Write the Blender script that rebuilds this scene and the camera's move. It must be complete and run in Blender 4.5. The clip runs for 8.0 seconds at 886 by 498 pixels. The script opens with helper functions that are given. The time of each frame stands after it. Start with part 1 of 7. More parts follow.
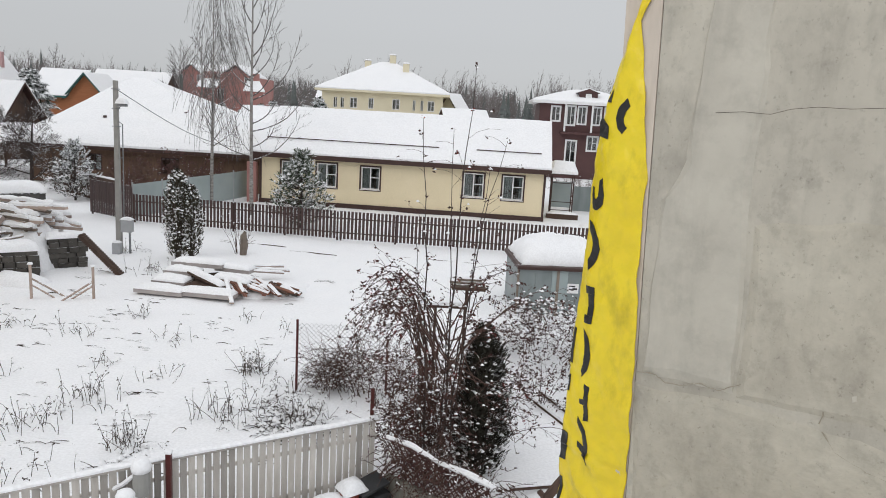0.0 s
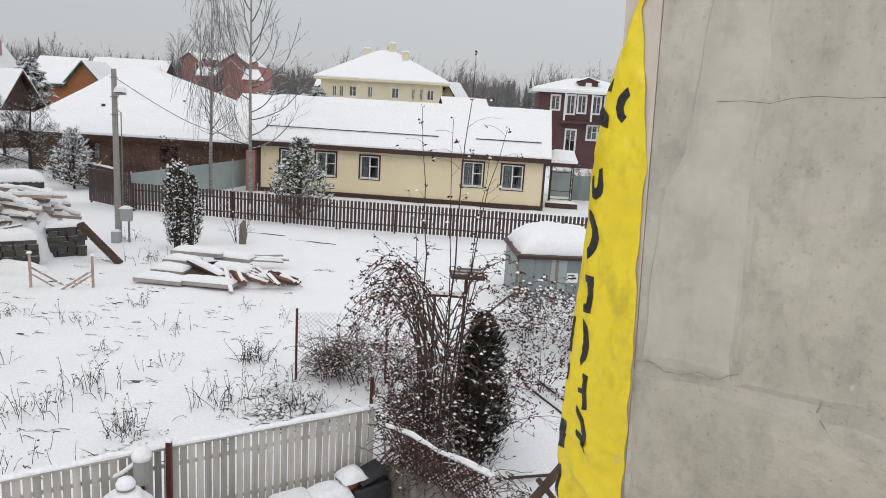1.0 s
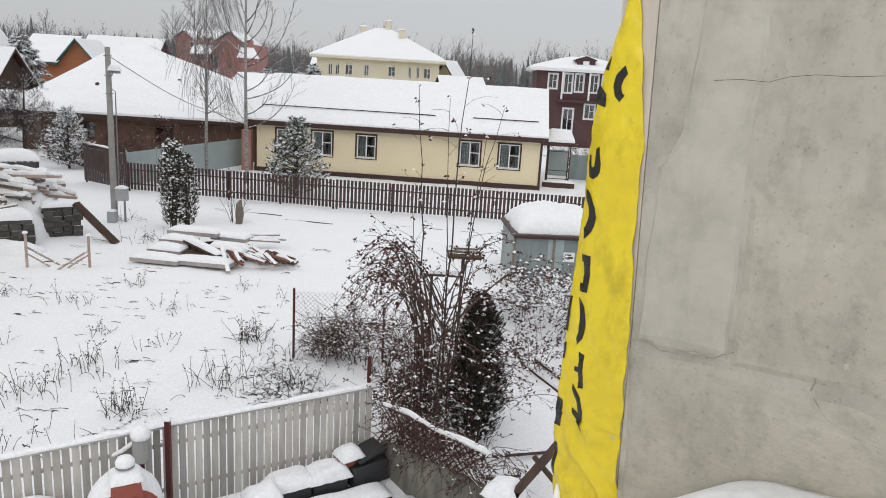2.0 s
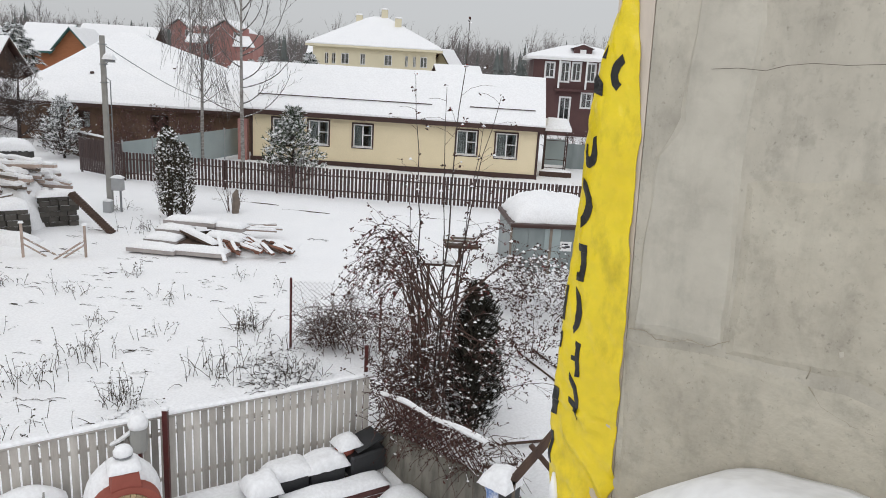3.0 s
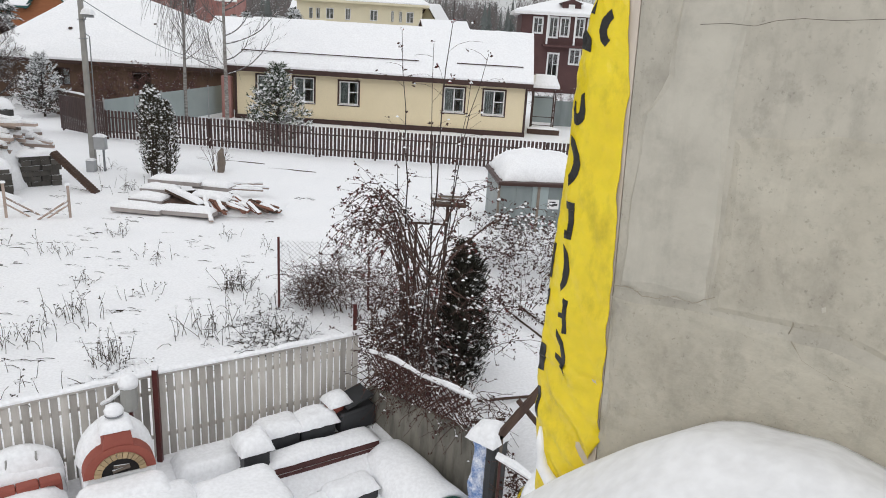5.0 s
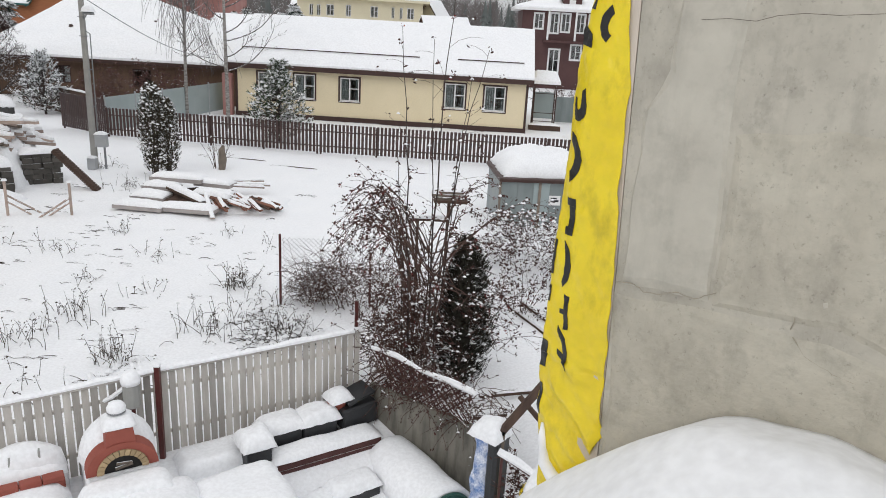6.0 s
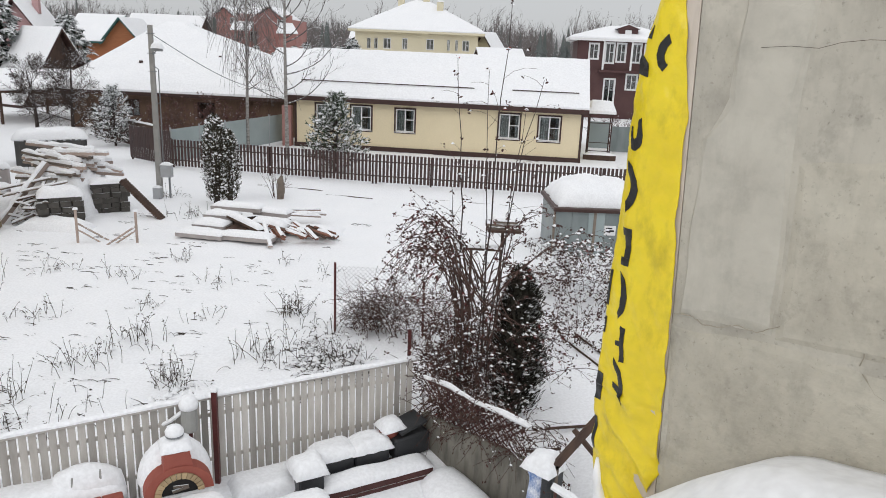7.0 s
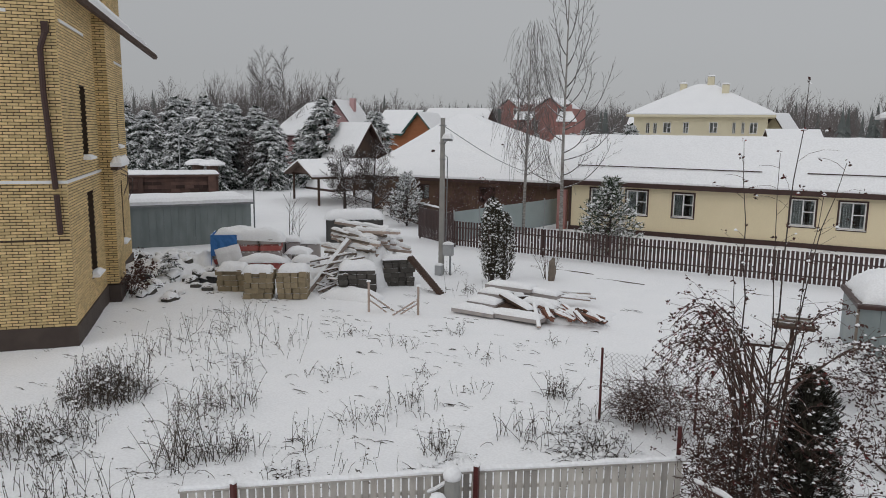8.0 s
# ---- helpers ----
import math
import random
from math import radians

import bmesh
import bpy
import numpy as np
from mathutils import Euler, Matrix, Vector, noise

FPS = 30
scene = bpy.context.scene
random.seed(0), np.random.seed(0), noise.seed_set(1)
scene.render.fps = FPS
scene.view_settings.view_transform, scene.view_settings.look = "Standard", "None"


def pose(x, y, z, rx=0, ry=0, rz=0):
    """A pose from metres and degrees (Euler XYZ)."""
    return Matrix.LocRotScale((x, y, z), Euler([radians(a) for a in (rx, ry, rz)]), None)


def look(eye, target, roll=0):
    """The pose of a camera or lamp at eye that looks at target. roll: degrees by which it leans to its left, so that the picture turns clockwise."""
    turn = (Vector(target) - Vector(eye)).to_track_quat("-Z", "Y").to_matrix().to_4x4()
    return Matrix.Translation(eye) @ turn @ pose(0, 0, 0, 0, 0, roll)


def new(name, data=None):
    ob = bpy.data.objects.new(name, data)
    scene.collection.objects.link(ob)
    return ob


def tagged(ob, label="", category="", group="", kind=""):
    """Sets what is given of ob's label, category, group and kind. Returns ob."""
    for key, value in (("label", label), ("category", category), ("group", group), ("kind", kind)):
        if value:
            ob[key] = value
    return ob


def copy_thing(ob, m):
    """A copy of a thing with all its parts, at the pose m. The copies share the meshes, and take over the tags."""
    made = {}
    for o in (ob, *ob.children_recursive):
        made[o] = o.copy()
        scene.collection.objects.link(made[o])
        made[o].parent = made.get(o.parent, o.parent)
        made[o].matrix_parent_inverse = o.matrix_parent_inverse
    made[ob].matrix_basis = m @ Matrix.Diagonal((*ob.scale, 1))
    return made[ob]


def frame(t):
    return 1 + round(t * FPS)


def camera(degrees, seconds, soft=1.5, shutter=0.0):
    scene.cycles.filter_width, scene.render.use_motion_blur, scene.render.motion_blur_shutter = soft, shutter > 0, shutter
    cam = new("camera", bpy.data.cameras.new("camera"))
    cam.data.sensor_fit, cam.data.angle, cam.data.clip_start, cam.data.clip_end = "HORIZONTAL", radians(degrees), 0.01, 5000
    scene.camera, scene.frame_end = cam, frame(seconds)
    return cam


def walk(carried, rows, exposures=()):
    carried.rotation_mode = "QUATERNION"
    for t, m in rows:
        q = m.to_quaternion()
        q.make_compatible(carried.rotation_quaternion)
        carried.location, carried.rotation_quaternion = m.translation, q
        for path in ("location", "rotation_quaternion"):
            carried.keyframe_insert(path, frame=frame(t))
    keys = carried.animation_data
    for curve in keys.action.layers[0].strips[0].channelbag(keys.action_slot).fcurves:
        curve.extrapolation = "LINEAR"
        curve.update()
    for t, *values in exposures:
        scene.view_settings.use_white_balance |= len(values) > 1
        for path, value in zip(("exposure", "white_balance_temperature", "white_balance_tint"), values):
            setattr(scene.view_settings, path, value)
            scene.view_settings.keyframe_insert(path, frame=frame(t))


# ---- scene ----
# ---- camera: held at an upper window, it tilts down and then pans to the left ----
cam = camera(62.34, 8.0, soft=0.95)
EYE = 6.0
ROWS = [  # seconds, yaw, pitch, lean
    (0.0, 0.000, -10.648, 3.304),
    (0.5, -0.015, -10.860, 3.350),
    (1.0, -0.103, -11.492, 3.375),
    (1.5, -0.226, -12.296, 3.340),
    (2.0, -0.446, -13.073, 3.391),
    (3.5, -0.940, -14.314, 3.394),
    (4.0, -1.305, -15.147, 3.491),
    (4.5, -1.795, -16.421, 3.540),
    (6.0, -1.844, -17.351, 3.226),
    (6.5, -0.617, -16.524, 2.954),
    (7.0, 2.624, -15.258, 2.403),
    (7.5, 10.205, -12.868, 1.685),
    (8.0, 24.133, -9.349, 0.718),
]


def gaze(yaw, pitch, lean):
    a, b = radians(yaw), radians(pitch)
    return look((0, 0, EYE), (-math.sin(a) * math.cos(b), math.cos(a) * math.cos(b), EYE + math.sin(b)), lean)


walk(cam, [(t, gaze(yaw, pitch, lean)) for t, yaw, pitch, lean in ROWS],
     exposures=[(0, -0.3), (7.0, -0.26), (7.5, -0.3), (7.8, -0.62), (8.0, -0.78)])

# ---- world: overcast sky, dim at the horizon, brighter overhead, with a weak veiled sun ----
SUN_UP, SUN_TURN = 32.0, 200.0
world = bpy.data.worlds.new("overcast")
scene.world = world
world.use_nodes = True
wn, wl = world.node_tree.nodes, world.node_tree.links
wn.clear()
w_out, w_bg = wn.new("ShaderNodeOutputWorld"), wn.new("ShaderNodeBackground")
w_sky = wn.new("ShaderNodeTexSky")
w_sky.sky_type, w_sky.sun_disc = "NISHITA", False
w_sky.sun_elevation, w_sky.sun_rotation = radians(SUN_UP), radians(SUN_TURN)
w_grey = wn.new("ShaderNodeHueSaturation")
w_grey.inputs["Saturation"].default_value, w_grey.inputs["Value"].default_value = 0.15, 0.05
w_co, w_sep, w_ramp = wn.new("ShaderNodeTexCoord"), wn.new("ShaderNodeSeparateXYZ"), wn.new("ShaderNodeValToRGB")
w_ramp.color_ramp.elements[0].position, w_ramp.color_ramp.elements[0].color = 0.0, (0.50, 0.515, 0.535, 1)
w_ramp.color_ramp.elements[1].position, w_ramp.color_ramp.elements[1].color = 1.0, (1.28, 1.29, 1.32, 1)
w_mid = w_ramp.color_ramp.elements.new(0.22)
w_mid.color = (0.58, 0.595, 0.615, 1)
w_add = wn.new("ShaderNodeMixRGB")
w_add.blend_type = "ADD"
w_add.inputs[0].default_value = 0.5
wl.new(w_co.outputs["Generated"], w_sep.inputs[0])
wl.new(w_sep.outputs["Z"], w_ramp.inputs[0])
wl.new(w_sky.outputs[0], w_grey.inputs["Color"])
wl.new(w_ramp.outputs[0], w_add.inputs[1])
wl.new(w_grey.outputs[0], w_add.inputs[2])
wl.new(w_add.outputs[0], w_bg.inputs[0])
wl.new(w_bg.outputs[0], w_out.inputs[0])
sun = new("sun", bpy.data.lights.new("sun", "SUN"))
sun.data.energy, sun.data.angle, sun.data.color = 0.55, radians(40), (1.0, 0.97, 0.93)
s_az = radians(SUN_TURN)
sun.matrix_world = look((0, 0, 40), (-math.sin(s_az) * math.cos(radians(SUN_UP)), -math.cos(s_az) * math.cos(radians(SUN_UP)), 40 - math.sin(radians(SUN_UP))))


# ---- materials ----
def mat(name, a, b=None, rough=0.8, scale=3.0, bump=0.15, fine=60.0, metal=0.0, snow=0.0, vary=0.0, island=0.0, spec=0.4, stretch=(1, 1, 1)):
    """Two tones mixed by coarse and fine noise, with relief; snow: how far snow lies on what faces up; vary: by the object's random."""
    m = bpy.data.materials.new(name)
    m.use_nodes = True
    n, l = m.node_tree.nodes, m.node_tree.links
    p = n["Principled BSDF"]
    p.inputs["Roughness"].default_value, p.inputs["Metallic"].default_value = rough, metal
    p.inputs["Specular IOR Level"].default_value = spec
    b = b or tuple(c * 0.8 for c in a)
    geo, mp = n.new("ShaderNodeNewGeometry"), n.new("ShaderNodeMapping")
    mp.inputs["Scale"].default_value = stretch
    l.new(geo.outputs["Position"], mp.inputs[0])

    def noise_at(s, detail=4.0):
        x = n.new("ShaderNodeTexNoise")
        x.inputs["Scale"].default_value, x.inputs["Detail"].default_value = s, detail
        l.new(mp.outputs[0], x.inputs["Vector"])
        return x.outputs["Fac"]

    def mix(f, c1, c2, mode="MIX"):
        x = n.new("ShaderNodeMixRGB")
        x.blend_type = mode
        for s, v in ((0, f), (1, c1), (2, c2)):
            if isinstance(v, (int, float)):
                x.inputs[s].default_value = v
            elif isinstance(v, tuple):
                x.inputs[s].default_value = (*v, 1)
            else:
                l.new(v, x.inputs[s])
        return x.outputs[0]

    def steps(v, lo, hi):
        x = n.new("ShaderNodeMapRange")
        x.inputs[1].default_value, x.inputs[2].default_value = lo, hi
        l.new(v, x.inputs[0])
        return x.outputs[0]

    coarse, grain = noise_at(scale), noise_at(fine)
    col = mix(steps(coarse, 0.35, 0.65), a, b)
    col = mix(0.35, col, mix(steps(grain, 0.35, 0.65), tuple(c * 0.8 for c in a), tuple(min(1, c * 1.12) for c in b)))
    if vary or island:
        if vary:
            info = n.new("ShaderNodeObjectInfo").outputs["Random"]
        else:
            info = geo.outputs["Random Per Island"]
        k = vary or island
        x = n.new("ShaderNodeMapRange")
        x.inputs[3].default_value, x.inputs[4].default_value = 1 - k, 1 + k
        l.new(info, x.inputs[0])
        hs = n.new("ShaderNodeHueSaturation")
        l.new(x.outputs[0], hs.inputs["Value"])
        l.new(col, hs.inputs["Color"])
        col = hs.outputs[0]
    if snow:
        sep = n.new("ShaderNodeSeparateXYZ")
        l.new(geo.outputs["Normal"], sep.inputs[0])
        ad = n.new("ShaderNodeMath")
        ad.operation = "ADD"
        l.new(sep.outputs["Z"], ad.inputs[0])
        l.new(noise_at(9.0, 2.0), ad.inputs[1])
        col = mix(steps(ad.outputs[0], 1.35 - snow, 1.45 - snow), col, (0.84, 0.85, 0.87))
    l.new(col, p.inputs["Base Color"])
    if bump:
        bu = n.new("ShaderNodeBump")
        bu.inputs["Strength"].default_value, bu.inputs["Distance"].default_value = bump, 0.02
        l.new(mix(0.6, coarse, grain), bu.inputs["Height"])
        l.new(bu.outputs[0], p.inputs["Normal"])
    return m


def streaks(m, size, stretch, lo, hi, dark):
    """Adds weather streaks or blotches to a material: darker by `dark` where the stretched noise runs from lo to hi."""
    n, l = m.node_tree.nodes, m.node_tree.links
    p = n["Principled BSDF"]
    src = p.inputs["Base Color"].links[0].from_socket
    geo, mp, tx, mr, mx = (n.new("ShaderNode" + k) for k in ("NewGeometry", "Mapping", "TexNoise", "MapRange", "MixRGB"))
    mp.inputs["Scale"].default_value = stretch
    tx.inputs["Scale"].default_value, tx.inputs["Detail"].default_value, tx.inputs["Roughness"].default_value = size, 6.0, 0.65
    mr.inputs[1].default_value, mr.inputs[2].default_value, mr.inputs[3].default_value, mr.inputs[4].default_value = lo, hi, 1.0, 1.0 - dark
    mx.blend_type = "MULTIPLY"
    mx.inputs[0].default_value = 1.0
    l.new(geo.outputs["Position"], mp.inputs[0])
    l.new(mp.outputs[0], tx.inputs["Vector"])
    l.new(tx.outputs["Fac"], mr.inputs[0])
    l.new(src, mx.inputs[1])
    l.new(mr.outputs[0], mx.inputs[2])
    l.new(mx.outputs[0], p.inputs["Base Color"])
    return m


SNOW = mat("snow", (0.90, 0.905, 0.92), (0.865, 0.875, 0.895), 0.75, 1.3, 0.10, 20.0, spec=0.25)
SNOW_ROOF = mat("roof snow", (0.89, 0.895, 0.91), (0.86, 0.87, 0.89), 0.8, 0.8, 0.2, 10.0, spec=0.2)
CREAM = mat("cream siding", (0.76, 0.655, 0.455), (0.72, 0.62, 0.42), 0.6, 0.7, 0.05, 30.0)
BROWN = mat("dark brown paint", (0.045, 0.022, 0.018), (0.06, 0.03, 0.025), 0.5, 4.0, 0.1)
FENCE_BROWN = mat("brown picket steel", (0.05, 0.028, 0.026), (0.065, 0.038, 0.035), 0.45, 4.0, 0.1, vary=0.2, snow=0.15)
WHITE = mat("white plastic", (0.80, 0.80, 0.80), (0.76, 0.76, 0.76), 0.4, 3.0, 0.03)
DARK = mat("dark interior", (0.02, 0.02, 0.022), (0.03, 0.03, 0.03), 0.9, 1.0, 0.0)
CURTAIN = mat("curtain cloth", (0.55, 0.56, 0.55), (0.40, 0.42, 0.42), 0.9, 6.0, 0.1)
PALE_YELLOW = mat("pale yellow plaster", (0.72, 0.66, 0.49), (0.66, 0.60, 0.44), 0.85, 0.5, 0.1)
MAROON = mat("maroon cladding", (0.072, 0.034, 0.034), (0.095, 0.046, 0.044), 0.7, 1.0, 0.1)
RED_BRICK = mat("red brick far", (0.33, 0.15, 0.13), (0.40, 0.22, 0.20), 0.85, 1.0, 0.1)
ORANGE = mat("orange timber", (0.38, 0.15, 0.065), (0.31, 0.115, 0.05), 0.7, 2.0, 0.1, stretch=(1, 1, 6))
PINK = mat("pink plaster", (0.56, 0.36, 0.36), (0.5, 0.31, 0.31), 0.85, 1.0, 0.1)
OLD_WOOD = mat("dark weathered boards", (0.10, 0.062, 0.045), (0.06, 0.038, 0.03), 0.85, 2.0, 0.3, stretch=(4, 4, 0.6))
TEAL = mat("teal roof edge", (0.03, 0.10, 0.09), (0.04, 0.12, 0.11), 0.5)
GREY_PICKET = mat("weathered white pickets", (0.55, 0.525, 0.49), (0.36, 0.335, 0.305), 0.85, 5.0, 0.3, 70.0, vary=0.26, stretch=(1, 1, 0.25))
RED_POST = mat("dark red steel post", (0.07, 0.014, 0.012), (0.10, 0.02, 0.018), 0.4, 6.0, 0.1)
CONCRETE = mat("grey concrete", (0.40, 0.40, 0.38), (0.30, 0.30, 0.285), 0.9, 2.5, 0.3, 40.0)
WET_CONCRETE = mat("wet yard wall concrete", (0.25, 0.235, 0.20), (0.16, 0.15, 0.125), 0.75, 2.2, 0.3, 30.0)
YBRICK = mat("yellow face brick", (0.70, 0.53, 0.28), (0.59, 0.43, 0.205), 0.8, 9.0, 0.25, 50.0, vary=0.18)
YBRICK_M = mat("yellow face brick joined", (0.70, 0.53, 0.28), (0.59, 0.43, 0.205), 0.8, 9.0, 0.25, 50.0, island=0.18)
MORTAR = mat("dark mortar", (0.075, 0.05, 0.034), (0.05, 0.034, 0.024), 0.95, 6.0, 0.3)
PLINTH = mat("brown plinth", (0.085, 0.065, 0.055), (0.06, 0.045, 0.04), 0.85, 2.0, 0.3)
streaks(WET_CONCRETE, 4.0, (2, 2, 0.35), 0.42, 0.65, 0.4)
GREENISH = mat("grey green sheet", (0.25, 0.285, 0.285), (0.17, 0.20, 0.20), 0.45, 2.5, 0.1, stretch=(1, 1, 0.3))
POLYC = mat("pale cyan sheet", (0.36, 0.42, 0.42), (0.30, 0.355, 0.36), 0.4, 1.0, 0.05)
FILM = mat("yellow wrapping film", (0.84, 0.66, 0.02), (0.76, 0.57, 0.015), 0.3, 6.0, 0.6, 22.0, spec=0.5)
streaks(FILM, 9.0, (1, 1, 0.5), 0.52, 0.72, 0.3)
INK = mat("black print", (0.015, 0.015, 0.016), (0.02, 0.02, 0.02), 0.35, 20.0, 0.1)
BARK = mat("dark wet bark", (0.065, 0.048, 0.042), (0.04, 0.03, 0.028), 0.9, 8.0, 0.3, 60.0, snow=0.12)
TWIG = mat("snow dusted twig", (0.12, 0.07, 0.055), (0.06, 0.037, 0.032), 0.9, 5.0, 0.0, 60.0, snow=-0.01)
TWIG_GREY = mat("frosty grey twig", (0.15, 0.135, 0.13), (0.10, 0.09, 0.088), 0.9, 5.0, 0.0, 60.0, snow=0.3)
BIRCH = mat("birch bark", (0.42, 0.41, 0.39), (0.14, 0.12, 0.11), 0.85, 5.0, 0.2, 30.0, stretch=(1, 1, 3))
NEEDLE = mat("conifer needles", (0.04, 0.055, 0.04), (0.026, 0.038, 0.027), 0.85, 6.0, 0.0, 40.0, snow=0.2)
THUJA = mat("thuja foliage", (0.05, 0.048, 0.028), (0.05, 0.038, 0.026), 0.85, 6.0, 0.0, 40.0, snow=0.14)
# distance haze is painted into both lighter greys; snow comes on top
WOODS = mat("haze-paled far woods", (0.20, 0.18, 0.175), (0.14, 0.125, 0.12), 0.95, 0.3, 0.0, 3.0, snow=0.1)
SPRUCE_FAR = mat("haze-paled far spruce", (0.15, 0.165, 0.16), (0.11, 0.125, 0.12), 0.95, 0.3, 0.0, 3.0, snow=0.3)
WEED = mat("dry weed stalks", (0.085, 0.065, 0.05), (0.045, 0.036, 0.03), 0.95, 5.0, 0.0, snow=0.08)
LEAF_DRY = mat("dry reddish leaves", (0.085, 0.032, 0.026), (0.04, 0.024, 0.02), 0.9, 8.0, 0.0)

GLASS = bpy.data.materials.new("window glass")
GLASS.use_nodes = True
gn, gl = GLASS.node_tree.nodes, GLASS.node_tree.links
g_mix, g_fr, g_tr, g_gl = gn.new("ShaderNodeMixShader"), gn.new("ShaderNodeFresnel"), gn.new("ShaderNodeBsdfTransparent"), gn.new("ShaderNodeBsdfGlossy")
g_fr.inputs[0].default_value, g_gl.inputs["Roughness"].default_value = 1.9, 0.03
g_tr.inputs[0].default_value = (0.82, 0.86, 0.86, 1)
gl.new(g_fr.outputs[0], g_mix.inputs[0])
gl.new(g_tr.outputs[0], g_mix.inputs[1])
gl.new(g_gl.outputs[0], g_mix.inputs[2])
gl.new(g_mix.outputs[0], gn["Material Output"].inputs[0])


# ---- geometry helpers ----
class Shape:
    """Collects vertices and faces of one mesh."""

    def __init__(self):
        self.v, self.f = [], []

    def add(self, verts, faces):
        k = len(self.v)
        self.v += [tuple(p) for p in verts]
        self.f += [tuple(i + k for i in q) for q in faces]
        return self

    def box(self, x0, y0, z0, x1, y1, z1, m=None):
        vs = [Vector((x, y, z)) for z in (z0, z1) for y in (y0, y1) for x in (x0, x1)]
        if m is not None:
            vs = [m @ p for p in vs]
        return self.add(vs, [(0, 2, 3, 1), (4, 5, 7, 6), (0, 1, 5, 4), (1, 3, 7, 5), (3, 2, 6, 7), (2, 0, 4, 6)])

    def soft_box(self, x0, y0, z0, x1, y1, z1, c=0.02, m=None):
        """A box with chamfered top and upright edges."""
        lo = [(x0 + c, y0), (x1 - c, y0), (x1, y0 + c), (x1, y1 - c), (x1 - c, y1), (x0 + c, y1), (x0, y1 - c), (x0, y0 + c)]
        mx, my = (x0 + x1) / 2, (y0 + y1) / 2
        ins = [(mx + (x - mx) * (1 - 2 * c / max(x1 - x0, 1e-3)), my + (y - my) * (1 - 2 * c / max(y1 - y0, 1e-3))) for x, y in lo]
        vs = [Vector((x, y, z0)) for x, y in lo] + [Vector((x, y, z1 - c)) for x, y in lo] + [Vector((x, y, z1)) for x, y in ins]
        if m is not None:
            vs = [m @ p for p in vs]
        fs = [tuple(range(7, -1, -1)), tuple(range(16, 24))]
        for r in (0, 8):
            fs += [(r + i, r + (i + 1) % 8, r + 8 + (i + 1) % 8, r + 8 + i) for i in range(8)]
        return self.add(vs, fs)

    def tube(self, pts, radii, n=5):
        pts = [Vector(p) for p in pts]
        vs, fs = [], []
        for i, p in enumerate(pts):
            d = (pts[min(i + 1, len(pts) - 1)] - pts[max(i - 1, 0)])
            d = d.normalized() if d.length > 1e-9 else Vector((0, 0, 1))
            a = d.cross(Vector((0, 0, 1)) if abs(d.z) < 0.9 else Vector((1, 0, 0))).normalized()
            b = d.cross(a)
            for k in range(n):
                t = 2 * math.pi * k / n
                vs.append(p + (a * math.cos(t) + b * math.sin(t)) * radii[i])
        for i in range(len(pts) - 1):
            for k in range(n):
                q, w = i * n + k, i * n + (k + 1) % n
                fs.append((q, w, w + n, q + n))
        if n > 3:
            fs += [tuple(range(n - 1, -1, -1)), tuple(range(len(vs) - n, len(vs)))]
        return self.add(vs, fs)

    def sheet(self, top, low):
        """A closed body between two grids of points [row][column]."""
        r, c = len(top), len(top[0])
        at = lambda i, j, s: s * r * c + i * c + j
        fs = []
        for i in range(r - 1):
            for j in range(c - 1):
                fs += [(at(i, j, 0), at(i, j + 1, 0), at(i + 1, j + 1, 0), at(i + 1, j, 0)), (at(i, j, 1), at(i + 1, j, 1), at(i + 1, j + 1, 1), at(i, j + 1, 1))]
        for j in range(c - 1):
            fs += [(at(0, j, 1), at(0, j + 1, 1), at(0, j + 1, 0), at(0, j, 0)), (at(r - 1, j, 0), at(r - 1, j + 1, 0), at(r - 1, j + 1, 1), at(r - 1, j, 1))]
        for i in range(r - 1):
            fs += [(at(i, 0, 0), at(i + 1, 0, 0), at(i + 1, 0, 1), at(i, 0, 1)), (at(i, c - 1, 1), at(i + 1, c - 1, 1), at(i + 1, c - 1, 0), at(i, c - 1, 0))]
        return self.add([p for g in (top, low) for row in g for p in row], fs)

    def snow_slab(self, p00, p10, p11, p01, nx, ny, thick, wob=0.02, freq=1.5, edge=1.0):
        """Snow lying on the quad, rounded down at its rim."""
        p00, p10, p11, p01 = (Vector(p) for p in (p00, p10, p11, p01))
        top, low = [], []
        for j in range(ny + 1):
            rt, rl = [], []
            for i in range(nx + 1):
                u, w = i / nx, j / ny
                p = (p00 * (1 - u) + p10 * u) * (1 - w) + (p01 * (1 - u) + p11 * u) * w
                rim = 0.55 if (i in (0, nx) or j in (0, ny)) and edge else 1.0
                h = thick * rim + wob * noise.noise(p * freq) + 0.5 * wob * noise.noise(p * freq * 3.1)
                rt.append(p + Vector((0, 0, max(h, 0.01))))
                rl.append(p)
            top.append(rt), low.append(rl)
        return self.sheet(top, low)

    def mesh(self, name, material, smooth=False):
        me = bpy.data.meshes.new(name)
        me.from_pydata(self.v, [], self.f)
        me.materials.append(material)
        if smooth:
            me.polygons.foreach_set("use_smooth", [True] * len(me.polygons))
        me.update()
        return me


def thing(name, m, label, category, group="", kind=""):
    ob = new(name)
    ob.matrix_world = m
    ob.empty_display_size = 0.1
    return tagged(ob, label, category, group, kind)


def part(name, shape, material, parent=None, label="", smooth=False, m=None):
    ob = new(name, shape.mesh(name, material, smooth) if isinstance(shape, Shape) else shape)
    ob.parent = parent
    if m is not None:
        ob.matrix_basis = m
    return tagged(ob, label)


def solo(name, shape, material, label, category, group="", kind="", smooth=False, m=None):
    ob = part(name, shape, material, None, label, smooth, m)
    return tagged(ob, label, category, group, kind)


